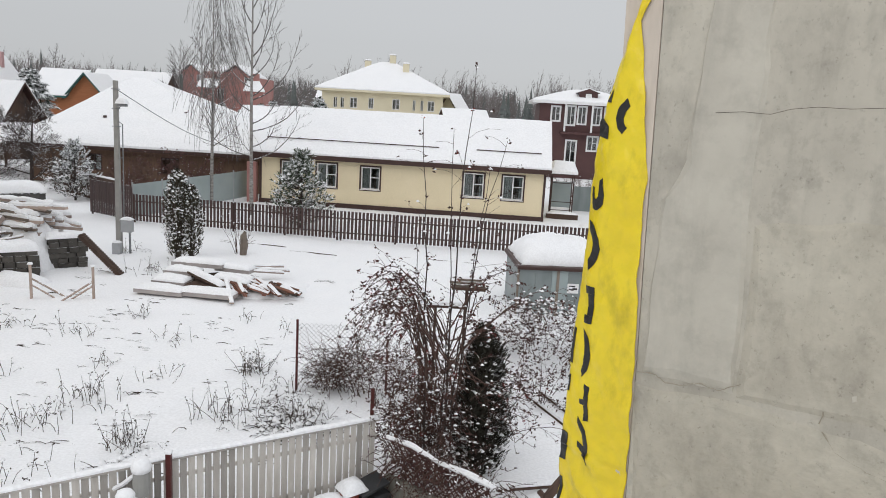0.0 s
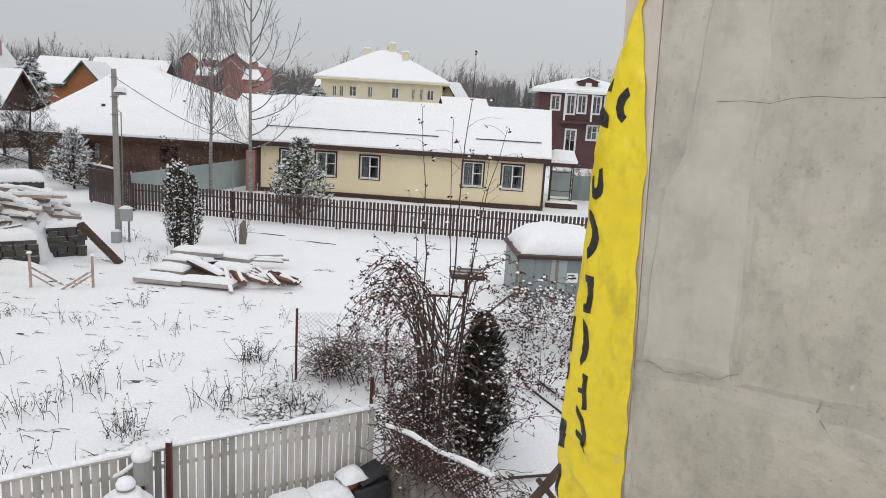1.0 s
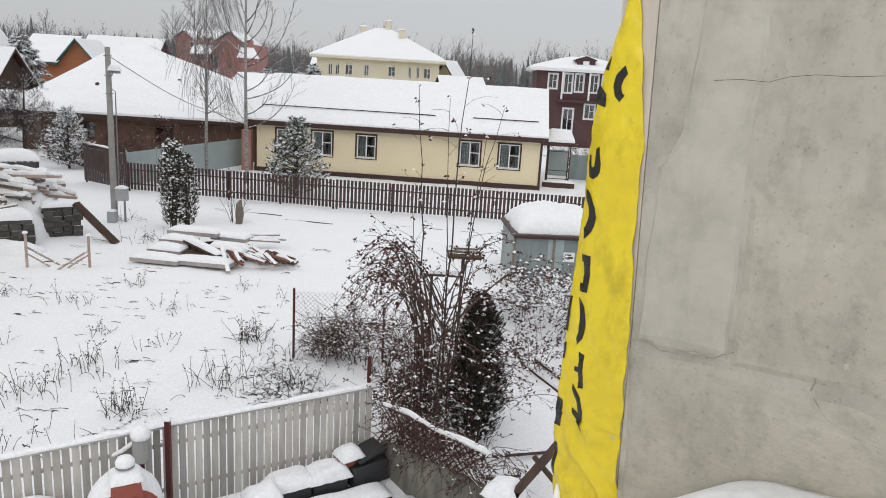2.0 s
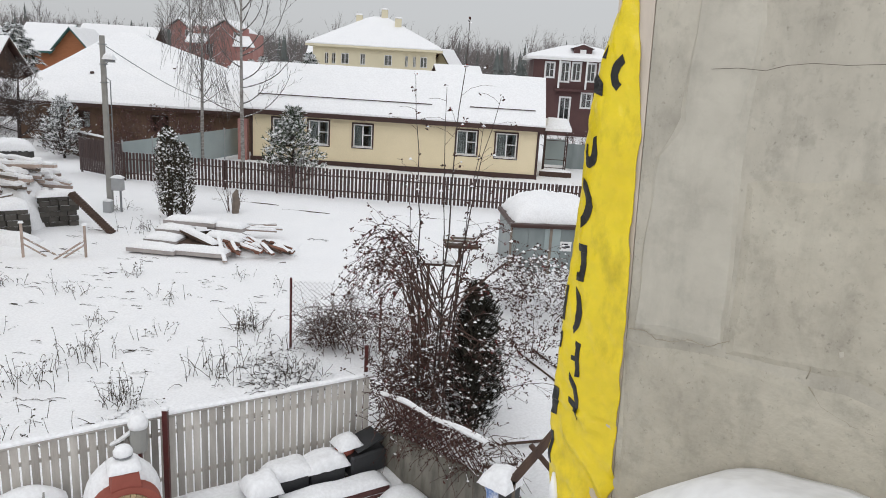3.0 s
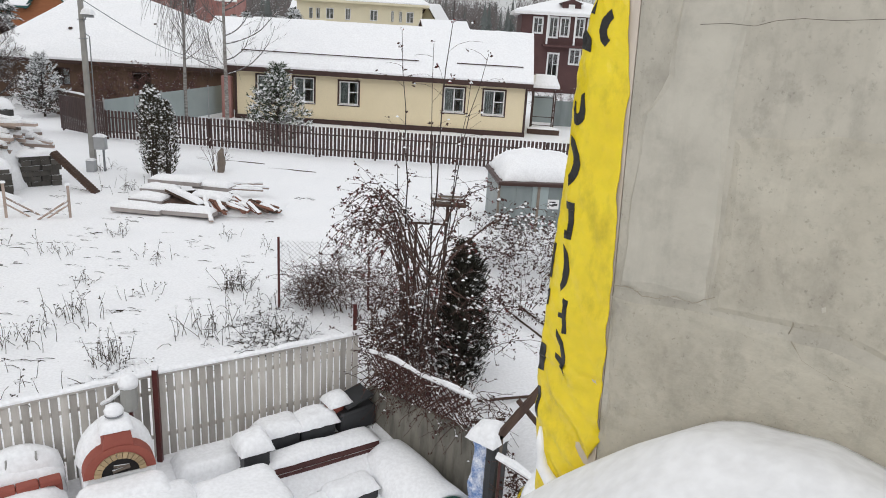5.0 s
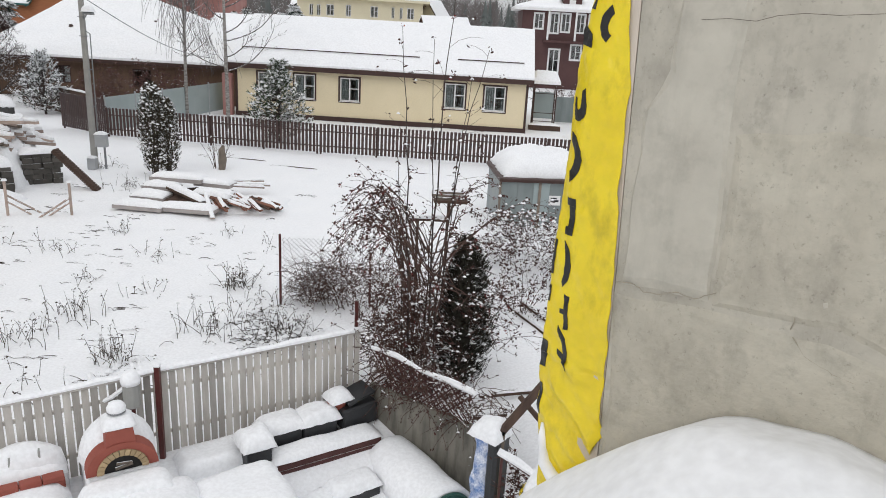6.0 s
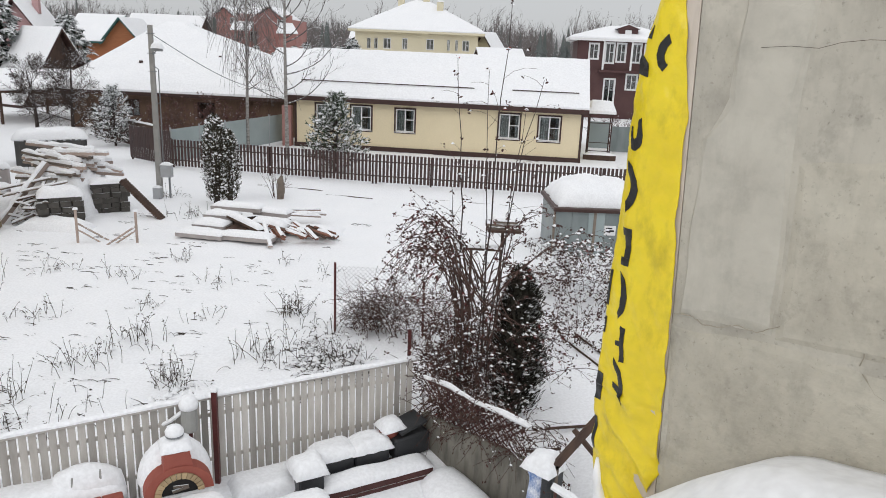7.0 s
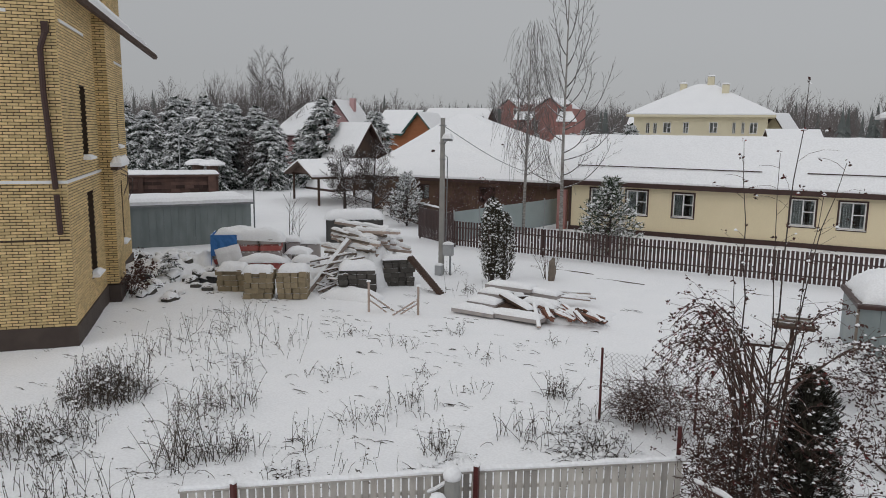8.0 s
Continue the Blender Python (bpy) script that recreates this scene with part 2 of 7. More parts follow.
def spot(x, y, turn=0.0, z=0.0):
    return pose(x, y, z, 0, 0, turn)


# ---- ground: one snow sheet to the horizon ----
def rise(x, y):
    near = max(0.0, 1 - math.hypot(x, y - 20) / 90)
    # the yard on this side of the picket fence lies lower
    inside = (x + 0.85) * 0.545 - (y - 10.6) * 0.838 - 0.5
    dip = -0.5 * min(1.0, max(0.0, inside / 1.2)) * min(1.0, max(0.0, (1.9 - x) / 0.8)) if inside > 0 else 0.0
    return dip + near * (0.06 * noise.noise((x * 0.35, y * 0.35, 0)) + 0.04 * noise.noise((x * 1.1, y * 1.1, 5)) + 0.022 * noise.noise((x * 3.3, y * 3.3, 9)))


def warp(k, n, lim):
    s = (k / n) * 2 - 1
    return lim * (0.045 * s + 0.955 * s ** 7)


g_sh = Shape()
GN = 230
gx = [warp(i, GN, 900.0) - 4 for i in range(GN + 1)]
gy = [warp(i, GN, 900.0) + 18 for i in range(GN + 1)]
g_sh.v = [(x, y, rise(x, y)) for y in gy for x in gx]
g_sh.f = [(j * (GN + 1) + i, j * (GN + 1) + i + 1, (j + 1) * (GN + 1) + i + 1, (j + 1) * (GN + 1) + i) for j in range(GN) for i in range(GN)]
solo("ground", g_sh, SNOW, "snow-covered open ground with faint bumps", "ground", kind="structure", smooth=True)


# ---- houses ----
def wall_cells(sh, length, height, openings, thick=0.3, m=None):
    """A wall along x in one piece, its outer face at y = 0, pierced by openings (x, z, w, h)."""
    xs = sorted({0.0, length, *[o[0] for o in openings], *[o[0] + o[2] for o in openings]})
    zs = sorted({0.0, height, *[o[1] for o in openings], *[o[1] + o[3] for o in openings]})
    nx, nz = len(xs), len(zs)

    def solid(i, j):
        if not (0 <= i < nx - 1 and 0 <= j < nz - 1):
            return False
        cx, cz = (xs[i] + xs[i + 1]) / 2, (zs[j] + zs[j + 1]) / 2
        return not any(o[0] < cx < o[0] + o[2] and o[1] < cz < o[1] + o[3] for o in openings)

    at = lambda i, j, s: (j * nx + i) * 2 + s
    vs = [Vector((x, y, z)) for z in zs for x in xs for y in (0, thick)]
    fs = []
    for j in range(nz - 1):
        for i in range(nx - 1):
            if not solid(i, j):
                continue
            a, b, c, d = (i, j), (i + 1, j), (i + 1, j + 1), (i, j + 1)
            fs += [(at(*a, 0), at(*b, 0), at(*c, 0), at(*d, 0)), (at(*d, 1), at(*c, 1), at(*b, 1), at(*a, 1))]
            for (p, q), (di, dj) in (((a, b), (0, -1)), ((b, c), (1, 0)), ((c, d), (0, 1)), ((d, a), (-1, 0))):
                if not solid(i + di, j + dj):
                    fs.append((at(*p, 0), at(*p, 1), at(*q, 1), at(*q, 0)))
    sh.add([m @ p for p in vs] if m is not None else vs, fs)


def window(parent, m, w, h, frame_mat=WHITE, trim_mat=None, trim=0.1, mullion=True, curtain=False, sill=True, snow_sill=False):
    """A window in an opening of w by h; m puts its lower left outer corner."""
    f = Shape()
    k = min(0.07, w * 0.12)
    f.box(0.001, 0.06, 0.001, k, 0.14, h - 0.001), f.box(w - k, 0.06, 0.001, w - 0.001, 0.14, h - 0.001)
    f.box(k, 0.06, 0.001, w - k, 0.14, k), f.box(k, 0.06, h - k, w - k, 0.14, h - 0.001)
    if mullion:
        f.box(w / 2 - k / 2, 0.05, k, w / 2 + k / 2, 0.14, h - k)
        f.box(w / 2 + k / 2, 0.06, h * 0.52, w - k, 0.13, h * 0.52 + k * 0.7)
    win = part("window", f, frame_mat, parent, m=m)
    p = Shape().box(k, 0.095, k, w - k, 0.105, h - k)
    pane = part("pane", p, GLASS, win)
    pane.visible_shadow = False
    if trim_mat:
        t = Shape()
        t.box(-trim, -0.03, -trim, 0, 0.02, h + trim), t.box(w, -0.03, -trim, w + trim, 0.02, h + trim)
        t.box(0, -0.03, h, w, 0.02, h + trim), t.box(0, -0.03, -trim, w, 0.02, 0)
        part("trim", t, trim_mat, win, "dark brown window surround")
    if sill:
        part("sill", Shape().box(-0.05, -0.08, -0.03, w + 0.05, 0.05, -0.001), frame_mat, win)
    if snow_sill:
        part("sill_snow", Shape().snow_slab((-0.08, -0.16, 0), (w + 0.08, -0.16, 0), (w + 0.08, 0.05, 0), (-0.08, 0.05, 0), 6, 3, 0.14, 0.03, 4), SNOW, win, "snow lying on the sill")
    if curtain:
        c = Shape()
        n = 14
        for side in (0, 1):
            x0, x1 = (k, w * 0.48) if side == 0 else (w * 0.78, w - k)
            c.sheet([[(x0 + (x1 - x0) * i / n, 0.24 + 0.03 * math.sin(i * 2.2), z) for i in range(n + 1)] for z in (0.02, h)],
                    [[(x0 + (x1 - x0) * i / n, 0.25 + 0.03 * math.sin(i * 2.2), z) for i in range(n + 1)] for z in (0.02, h)])
        part("curtain", c, CURTAIN, win, "pale curtain behind the pane")
    return win


def gable_roof(parent, L, D, h, rise_, over, side, roof_mat, snow=0.22, thick=0.16, fascia=None):
    """Ridge along x. Slabs, snow on both slopes and dark eaves boards."""
    k = rise_ / (D / 2)
    for s, nm in ((0, "front"), (1, "back")):
        ye, yr = (-over, D / 2) if s == 0 else (D + over, D / 2)
        ze = h - over * k
        zr = h + rise_
        q = [(-side, ye, ze), (L + side, ye, ze), (L + side, yr, zr), (-side, yr, zr)]
        up = [[Vector(q[0]), Vector(q[1])], [Vector(q[3]), Vector(q[2])]]
        dn = [[p - Vector((0, 0, thick)) for p in row] for row in up]
        roof = part("roof", Shape().sheet(up, dn), roof_mat, parent)
        part("roof_snow", Shape().snow_slab(*(Vector(p) + Vector((0, 0, 0.004)) for p in q), max(8, int(L * 2)), 14, snow, 0.035, 0.9), SNOW_ROOF, roof, "thick even snow on the roof", smooth=False)
        if fascia:
            part("fascia", Shape().box(-side, ye - 0.03 if s == 0 else ye, ze - thick - 0.1, L + side, ye if s == 0 else ye + 0.03, ze + 0.01), fascia, roof)


def gable_wall(sh, x, D, h, rise_, thick=0.25):
    sh.sheet([[(x, 0.02, h), (x, D / 2, h + rise_ - 0.18)], [(x, D - 0.02, h), (x, D / 2 + 0.01, h + rise_ - 0.18)]],
             [[(x + thick, 0.02, h), (x + thick, D / 2, h + rise_ - 0.18)], [(x + thick, D - 0.02, h), (x + thick, D / 2 + 0.01, h + rise_ - 0.18)]])


def hip_roof(parent, L, D, h, rise_, over, ridge, roof_mat, snow=0.22, shift=0.0):
    """Hip roof; ridge: length of the ridge, along x."""
    x0, x1, y0, y1 = -over, L + over, -over, D + over
    r0, r1, ym = L / 2 + shift - ridge / 2, L / 2 + shift + ridge / 2, D / 2
    part("eave", Shape().box(x0, y0, h - 0.22, x1, y1, h - 0.004), roof_mat, parent, "eaves board")
    a, b, c, d = (x0, y0, h), (x1, y0, h), (x1, y1, h), (x0, y1, h)
    e, f = (r0, ym, h + rise_), (r1, ym, h + rise_)
    roof = Shape()
    roof.add([a, b, c, d, e, f], [(0, 1, 5, 4), (1, 2, 5), (2, 3, 4, 5), (3, 0, 4), (3, 2, 1, 0)])
    ro = part("roof", roof, roof_mat, parent)
    z = Vector((0, 0, 0.005))
    for q in ((a, b, f, e), (b, c, f, f), (c, d, e, f), (d, a, e, e)):
        part("roof_snow", Shape().snow_slab(*(Vector(p) + z for p in q), 16, 12, snow, 0.03, 0.8), SNOW_ROOF, ro, "thick even snow on the roof")


def house_body(parent, L, D, h, front=(), right=(), left=(), wall_mat=CREAM, name="wall"):
    for nm, ops, m, ln in (("front", front, None, L), ("right", right, pose(L, 0, 0, 0, 0, 90), D), ("left", left, pose(0, D, 0, 0, 0, -90), D), ("back", (), pose(L, D, 0, 0, 0, 180), L)):
        sh = Shape()
        inset = 0.0 if nm in ("front", "back") else 0.302
        if inset:
            wall_cells(sh, ln - 2 * inset, h, [(o[0] - inset, *o[1:]) for o in ops], 0.3, m @ pose(inset, 0, 0))
        else:
            wall_cells(sh, ln, h, ops, 0.3, m)
        part(name, sh, wall_mat, parent)
    part("floor_slab", Shape().box(0.3, 0.3, 0.02, L - 0.3, D - 0.3, 0.3), DARK, parent)


# cream bungalow
HX, HY, HT = -11.17, 43.73, -5.06
HL, HD, HH = 16.9, 9.0, 3.2
bungalow = thing("bungalow", spot(HX, HY, HT), "long cream single-storey house with brown trim and snowy roof", "house")
b_wins = [(1.3, 1.18, 1.25, 1.4), (3.45, 1.18, 1.2, 1.4), (6.12, 1.2, 1.12, 1.32), (12.18, 1.16, 1.18, 1.4), (14.46, 1.14, 1.2, 1.4)]
house_body(bungalow, HL, HD, HH, front=b_wins, wall_mat=CREAM)
for x, z, w, h in b_wins:
    window(bungalow, pose(x, 0, z), w, h, trim_mat=BROWN, trim=0.09, curtain=True)
for x in (0.0, HL - 0.25):
    gw = Shape()
    gable_wall(gw, x, HD, HH, 2.35)
    part("gable", gw, CREAM, bungalow)
gable_roof(bungalow, HL, HD, HH + 0.1, 2.35, 0.5, 0.3, BROWN, 0.2, fascia=BROWN)
part("plinth", Shape().box(-0.05, -0.06, -0.1, HL + 0.05, 0.002, 0.27), BROWN, bungalow, "dark brown plinth")
for x in (-0.035, HL - 0.1):
    part("corner_board", Shape().box(x, -0.03, 0.272, x + 0.135, 0.1, HH - 0.05), BROWN, bungalow)
part("snow_guard", Shape().tube([(0.2, 0.62, HH + 0.71), (10.6, 0.62, HH + 0.69)], [0.03, 0.03], 5).tube([(12.8, 0.62, HH + 0.69), (16.6, 0.62, HH + 0.69)], [0.03, 0.03], 5), BROWN, bungalow, "thin snow guard rail along the roof")
part("red_post", Shape().box(-0.75, -0.2, 0, -0.2, 0.2, 2.4), RED_BRICK, bungalow, "red brick gate pillar")

# two-storey pale yellow house behind
far_y = thing("yellow_villa", spot(-13.9, 80.0, 1.5), "two-storey pale yellow house with hipped snowy roof", "house")
fw = [(1.25, 5.75, 0.4, 1.1), (2.0, 5.75, 0.4, 1.1), (3.0, 5.8, 0.8, 1.1), (5.0, 5.8, 0.55, 1.15), (7.55, 5.85, 0.8, 1.1), (9.75, 5.85, 0.3, 1.1), (10.6, 5.85, 0.3, 1.1), (11.35, 5.85, 0.75, 1.1)]
house_body(far_y, 13.0, 11.0, 7.6, front=fw, wall_mat=PALE_YELLOW)
for x, z, w, h in fw:
    window(far_y, pose(x, 0, z), w, h, sill=False)
hip_roof(far_y, 13.0, 11.0, 7.7, 3.3, 0.7, 1.2, PALE_YELLOW)
for x, y, z in ((6.8, 5.0, 10.35), (8.4, 3.2, 9.4), (3.9, 6.2, 9.7)):
    ch = part("chimney", Shape().soft_box(x, y, z, x + 0.7, y + 0.7, z + 1.5, 0.03), PALE_YELLOW, far_y)
    part("chimney_snow", Shape().snow_slab((x - 0.05, y - 0.05, z + 1.505), (x + 0.75, y - 0.05, z + 1.505), (x + 0.75, y + 0.75, z + 1.505), (x - 0.05, y + 0.75, z + 1.505), 5, 5, 0.16), SNOW_ROOF, ch)

# maroon house with a white balcony
maroon = thing("maroon_house", spot(8.9, 75.0, -4), "dark maroon two-storey house with white balcony posts and window frames", "house")
mw = [(1.2, 5.7, 0.85, 1.4), (2.75, 5.35, 0.8, 1.85), (3.85, 5.5, 0.8, 1.7), (5.3, 5.5, 0.8, 1.7), (6.5, 5.5, 0.9, 1.7), (5.0, 2.9, 1.0, 1.4), (6.3, 2.9, 1.0, 1.4), (2.9, 1.6, 1.0, 2.2)]
house_body(maroon, 9.5, 10.0, 7.4, front=mw, wall_mat=MAROON)
for x, z, w, h in mw:
    window(maroon, pose(x, 0, z), w, h, trim_mat=WHITE, trim=0.1, sill=False)
hip_roof(maroon, 9.5, 10.0, 7.6, 1.3, 0.8, 2.0, WHITE)
for x in (2.45, 5.1, 7.6):
    part("balcony_post", Shape().soft_box(x, -0.75, 4.7, x + 0.18, -0.57, 7.37, 0.03), WHITE, maroon)
part("balcony", Shape().box(2.2, -0.8, 4.45, 8.5, -0.002, 4.65), MAROON, maroon)
dm = part("dormer", Shape().box(3.9, 0.6, 7.8, 5.7, 4.0, 8.6).add([(3.7, 0.5, 8.6), (5.9, 0.5, 8.6), (4.8, 0.5, 9.0), (3.7, 4, 8.6), (5.9, 4, 8.6), (4.8, 4, 9.0)], [(0, 1, 2), (3, 5, 4), (0, 2, 5, 3), (1, 4, 5, 2), (0, 3, 4, 1)]), MAROON, maroon, "small dormer with a white window")
part("dormer_window", Shape().box(4.5, 0.54, 8.0, 5.1, 0.597, 8.5), WHITE, dm)
part("dormer_snow", Shape().snow_slab((3.7, 0.4, 8.61), (4.8, 0.4, 9.01), (4.8, 4, 9.01), (3.7, 4, 8.61), 4, 4, 0.14).snow_slab((4.8, 0.4, 9.01), (5.9, 0.4, 8.61), (5.9, 4, 8.61), (4.8, 4, 9.01), 4, 4, 0.14), SNOW_ROOF, dm)

# big hipped house behind the pickets
hip = thing("hipped_house", spot(-27.3, 48.0, -1.5), "wide brown house with a huge white hipped roof", "house")
hw = [(1.9, 0.9, 1.2, 1.1), (3.7, 0.9, 1.0, 1.1), (8.6, 0.9, 1.2, 1.1)]
house_body(hip, 15.2, 13.0, 2.45, front=hw, wall_mat=mat("brown timber wall", (0.17, 0.105, 0.07), (0.12, 0.075, 0.052), 0.85, 2.0, 0.3, stretch=(4, 4, 0.6)))
for x, z, w, h in hw:
    window(hip, pose(x, 0, z), w, h, frame_mat=BROWN, sill=False)
hip_roof(hip, 15.2, 13.0, 2.55, 4.45, 1.0, 1.0, BROWN, 0.25, -3.2)
for x, y, z in ((9.3, 2.6, 4.1), (4.2, 1.6, 3.6)):
    part("roof_vent", Shape().tube([(x, y, z), (x, y, z + 0.7)], [0.1, 0.1], 8).tube([(x, y, z + 0.7), (x, y, z + 0.85)], [0.16, 0.1], 8), BROWN, hip)

# orange timber house, dark A-frame, pink and red houses further off
orange = thing("orange_house", spot(-45.0, 80.0, 8), "orange timber house with a teal-edged snowy roof", "house")
house_body(orange, 7.2, 9.0, 5.6, wall_mat=ORANGE)
og = Shape()
og.sheet([[(3.6, -0.01, 5.6), (5.4, -0.01, 7.7)], [(7.2, -0.01, 5.6), (5.42, -0.01, 7.7)]], [[(3.6, 0.25, 5.6), (5.4, 0.25, 7.7)], [(7.2, 0.25, 5.6), (5.42, 0.25, 7.7)]])
part("gable", og, ORANGE, orange)
for q in (((3.2, -0.6, 5.2), (5.4, -0.6, 7.9), (5.4, 8.0, 7.9), (3.2, 8.0, 5.2)), ((5.4, -0.6, 7.9), (7.7, -0.6, 5.2), (7.7, 8.0, 5.2), (5.4, 8.0, 7.9)), ((-0.6, -0.7, 5.3), (3.6, -0.7, 5.3), (4.6, 4.5, 8.2), (-0.6, 4.5, 8.2))):
    ro = part("roof", Shape().sheet([[Vector(q[0]), Vector(q[1])], [Vector(q[3]), Vector(q[2])]], [[Vector(q[0]) - Vector((0, 0, 0.2)), Vector(q[1]) - Vector((0, 0, 0.2))], [Vector(q[3]) - Vector((0, 0, 0.2)), Vector(q[2]) - Vector((0, 0, 0.2))]]), TEAL, orange)
    part("roof_snow", Shape().snow_slab(*(Vector(p) + Vector((0, 0, 0.005)) for p in q), 8, 8, 0.16), SNOW_ROOF, ro)

aframe = thing("a_frame_house", spot(-37.4, 58.8, 65), "steep dark wooden A-frame with a snowy roof", "house")
part("gable", Shape().sheet([[(0, 0, 0), (3.4, 0, 6.0)], [(7.0, 0, 0), (3.6, 0, 6.0)]], [[(0, 0.3, 0), (3.4, 0.3, 6.0)], [(7.0, 0.3, 0), (3.6, 0.3, 6.0)]]), OLD_WOOD, aframe)
for q in (((-0.6, -0.7, 0.2), (3.5, -0.7, 6.4), (3.5, 4.6, 6.4), (-0.6, 4.6, 0.2)), ((3.5, -0.7, 6.4), (7.6, -0.7, 0.2), (7.6, 4.6, 0.2), (3.5, 4.6, 6.4))):
    ro = part("roof", Shape().sheet([[Vector(q[0]), Vector(q[1])], [Vector(q[3]), Vector(q[2])]], [[Vector(q[0]) - Vector((0, 0, 0.25)), Vector(q[1]) - Vector((0, 0, 0.25))], [Vector(q[3]) - Vector((0, 0, 0.25)), Vector(q[2]) - Vector((0, 0, 0.25))]]), BROWN, aframe)
    part("roof_snow", Shape().snow_slab(*(Vector(p) + Vector((0, 0, 0.005)) for p in q), 8, 8, 0.2), SNOW_ROOF, ro)

pink = thing("pink_house", spot(-57.3, 78.0, 12), "pink plastered house with a steep snowy roof", "house")
house_body(pink, 10.0, 8.0, 5.0, wall_mat=PINK)
pg = Shape()
pg.sheet([[(4.2, -0.01, 5.0), (7.0, -0.01, 9.0)], [(9.9, -0.01, 5.0), (7.02, -0.01, 9.0)]], [[(4.2, 0.3, 5.0), (7.0, 0.3, 9.0)], [(9.9, 0.3, 5.0), (7.02, 0.3, 9.0)]])
part("gable", pg, PINK, pink)
for q in (((-1.5, -1.5, 4.9), (4.4, -1.5, 4.9), (7.0, 4, 9.4), (1.5, 4, 9.0)), ((4.0, -0.8, 4.9), (7.0, -0.8, 9.35), (7.0, 8, 9.35), (4.0, 8, 4.9)), ((7.0, -0.8, 9.35), (10.2, -0.8, 4.9), (10.2, 8, 4.9), (7.0, 8, 9.35))):
    ro = part("roof", Shape().sheet([[Vector(q[0]), Vector(q[1])], [Vector(q[3]), Vector(q[2])]], [[Vector(q[0]) - Vector((0, 0, 0.2)), Vector(q[1]) - Vector((0, 0, 0.2))], [Vector(q[3]) - Vector((0, 0, 0.2)), Vector(q[2]) - Vector((0, 0, 0.2))]]), MAROON, pink)
    part("roof_snow", Shape().snow_slab(*(Vector(p) + Vector((0, 0, 0.005)) for p in q), 8, 8, 0.18), SNOW_ROOF, ro)
part("chimney", Shape().soft_box(7.5, 3.5, 8.0, 8.2, 4.2, 9.7, 0.04), PINK, pink)

red = thing("red_brick_house", spot(-39.6, 110.0, 0), "red brick two-storey house with a snowy roof", "house")
rw = [(2.0, 8.2, 1.0, 1.6), (9.0, 8.2, 1.2, 1.6), (5.0, 6.0, 1.0, 1.4)]
house_body(red, 11.2, 9.0, 9.2, front=rw, wall_mat=RED_BRICK)
for x, z, w, h in rw:
    window(red, pose(x, 0, z), w, h, sill=False)
for x0, x1, pk in ((-0.9, 3.3, 10.7), (5.2, 10.4, 10.9)):
    xm = (x0 + x1) / 2
    part("gable", Shape().sheet([[(x0 + 0.5, -0.02, 9.2), (xm, -0.02, pk - 0.2)], [(x1 - 0.5, -0.02, 9.2), (xm + 0.02, -0.02, pk - 0.2)]], [[(x0 + 0.5, 0.3, 9.2), (xm, 0.3, pk - 0.2)], [(x1 - 0.5, 0.3, 9.2), (xm + 0.02, 0.3, pk - 0.2)]]), RED_BRICK, red)
    part("roof_snow", Shape().snow_slab((x0, -0.6, 9.2), (xm, -0.6, pk), (xm, 9, pk), (x0, 9, 9.2), 6, 6, 0.25).snow_slab((xm, -0.6, pk), (x1, -0.6, 9.2), (x1, 9, 9.2), (xm, 9, pk), 6, 6, 0.25), SNOW_ROOF, red)
part("main_roof_snow", Shape().snow_slab((1.0, 0.2, 9.25), (8.0, 0.2, 9.25), (8.0, 4.5, 10.9), (1.0, 4.5, 10.9), 8, 6, 0.25), SNOW_ROOF, red)
part("porch_roof_snow", Shape().snow_slab((2.6, -2.0, 7.4), (5.6, -2.0, 7.4), (5.6, 0.2, 8.7), (2.6, 0.2, 8.7), 6, 6, 0.25), SNOW_ROOF, red)
part("side_roof_snow", Shape().snow_slab((9.4, -2.0, 7.2), (12.6, -2.0, 7.2), (11.2, 0.2, 8.7), (9.4, 0.2, 8.7), 6, 6, 0.25), SNOW_ROOF, red)
part("side_wing", Shape().box(9.6, -1.7, 0, 12.2, -0.01, 7.15), RED_BRICK, red)
part("roof", Shape().box(3.0, 0.3, 9.22, 6.0, 8.9, 9.3), MAROON, red)

# small snowy barns between the far houses
for bx, by, bl, bd, bh, br, turn, wm in ((-0.2, 75.0, 4.0, 5.0, 5.0, 1.2, 10, MAROON), (1.2, 88.0, 2.4, 3.6, 5.6, 2.4, 60, PALE_YELLOW), (-17.6, 62.0, 5.0, 5.0, 4.2, 1.2, 0, OLD_WOOD), (-17.0, 95.0, 5.0, 5.0, 6.6, 1.4, 0, OLD_WOOD), (-46.5, 96.0, 9.0, 7.0, 6.6, 2.2, 5, OLD_WOOD)):
    barn = thing("barn", spot(bx, by, turn), "small far outbuilding under a snowy gable roof", "shed", "far outbuildings")
    house_body(barn, bl, bd, bh, wall_mat=wm)
    for x in (0.0, bl - 0.25):
        gs = Shape()
        gable_wall(gs, x, bd, bh, br)
        part("gable", gs, wm, barn)
    gable_roof(barn, bl, bd, bh + 0.05, br, 0.4, 0.4, BROWN, 0.2)


# ---- yellow brick house ----
BX, BY = -17.02, 13.59
ANG_R = math.degrees(math.atan2(22.87 - 13.59, -24.91 + 17.02))
brick_house = thing("brick_house", spot(BX, BY, ANG_R), "tall unfinished yellow face-brick house with dark plinth and empty windows", "house")
BL, BHH = 12.2, 11.6
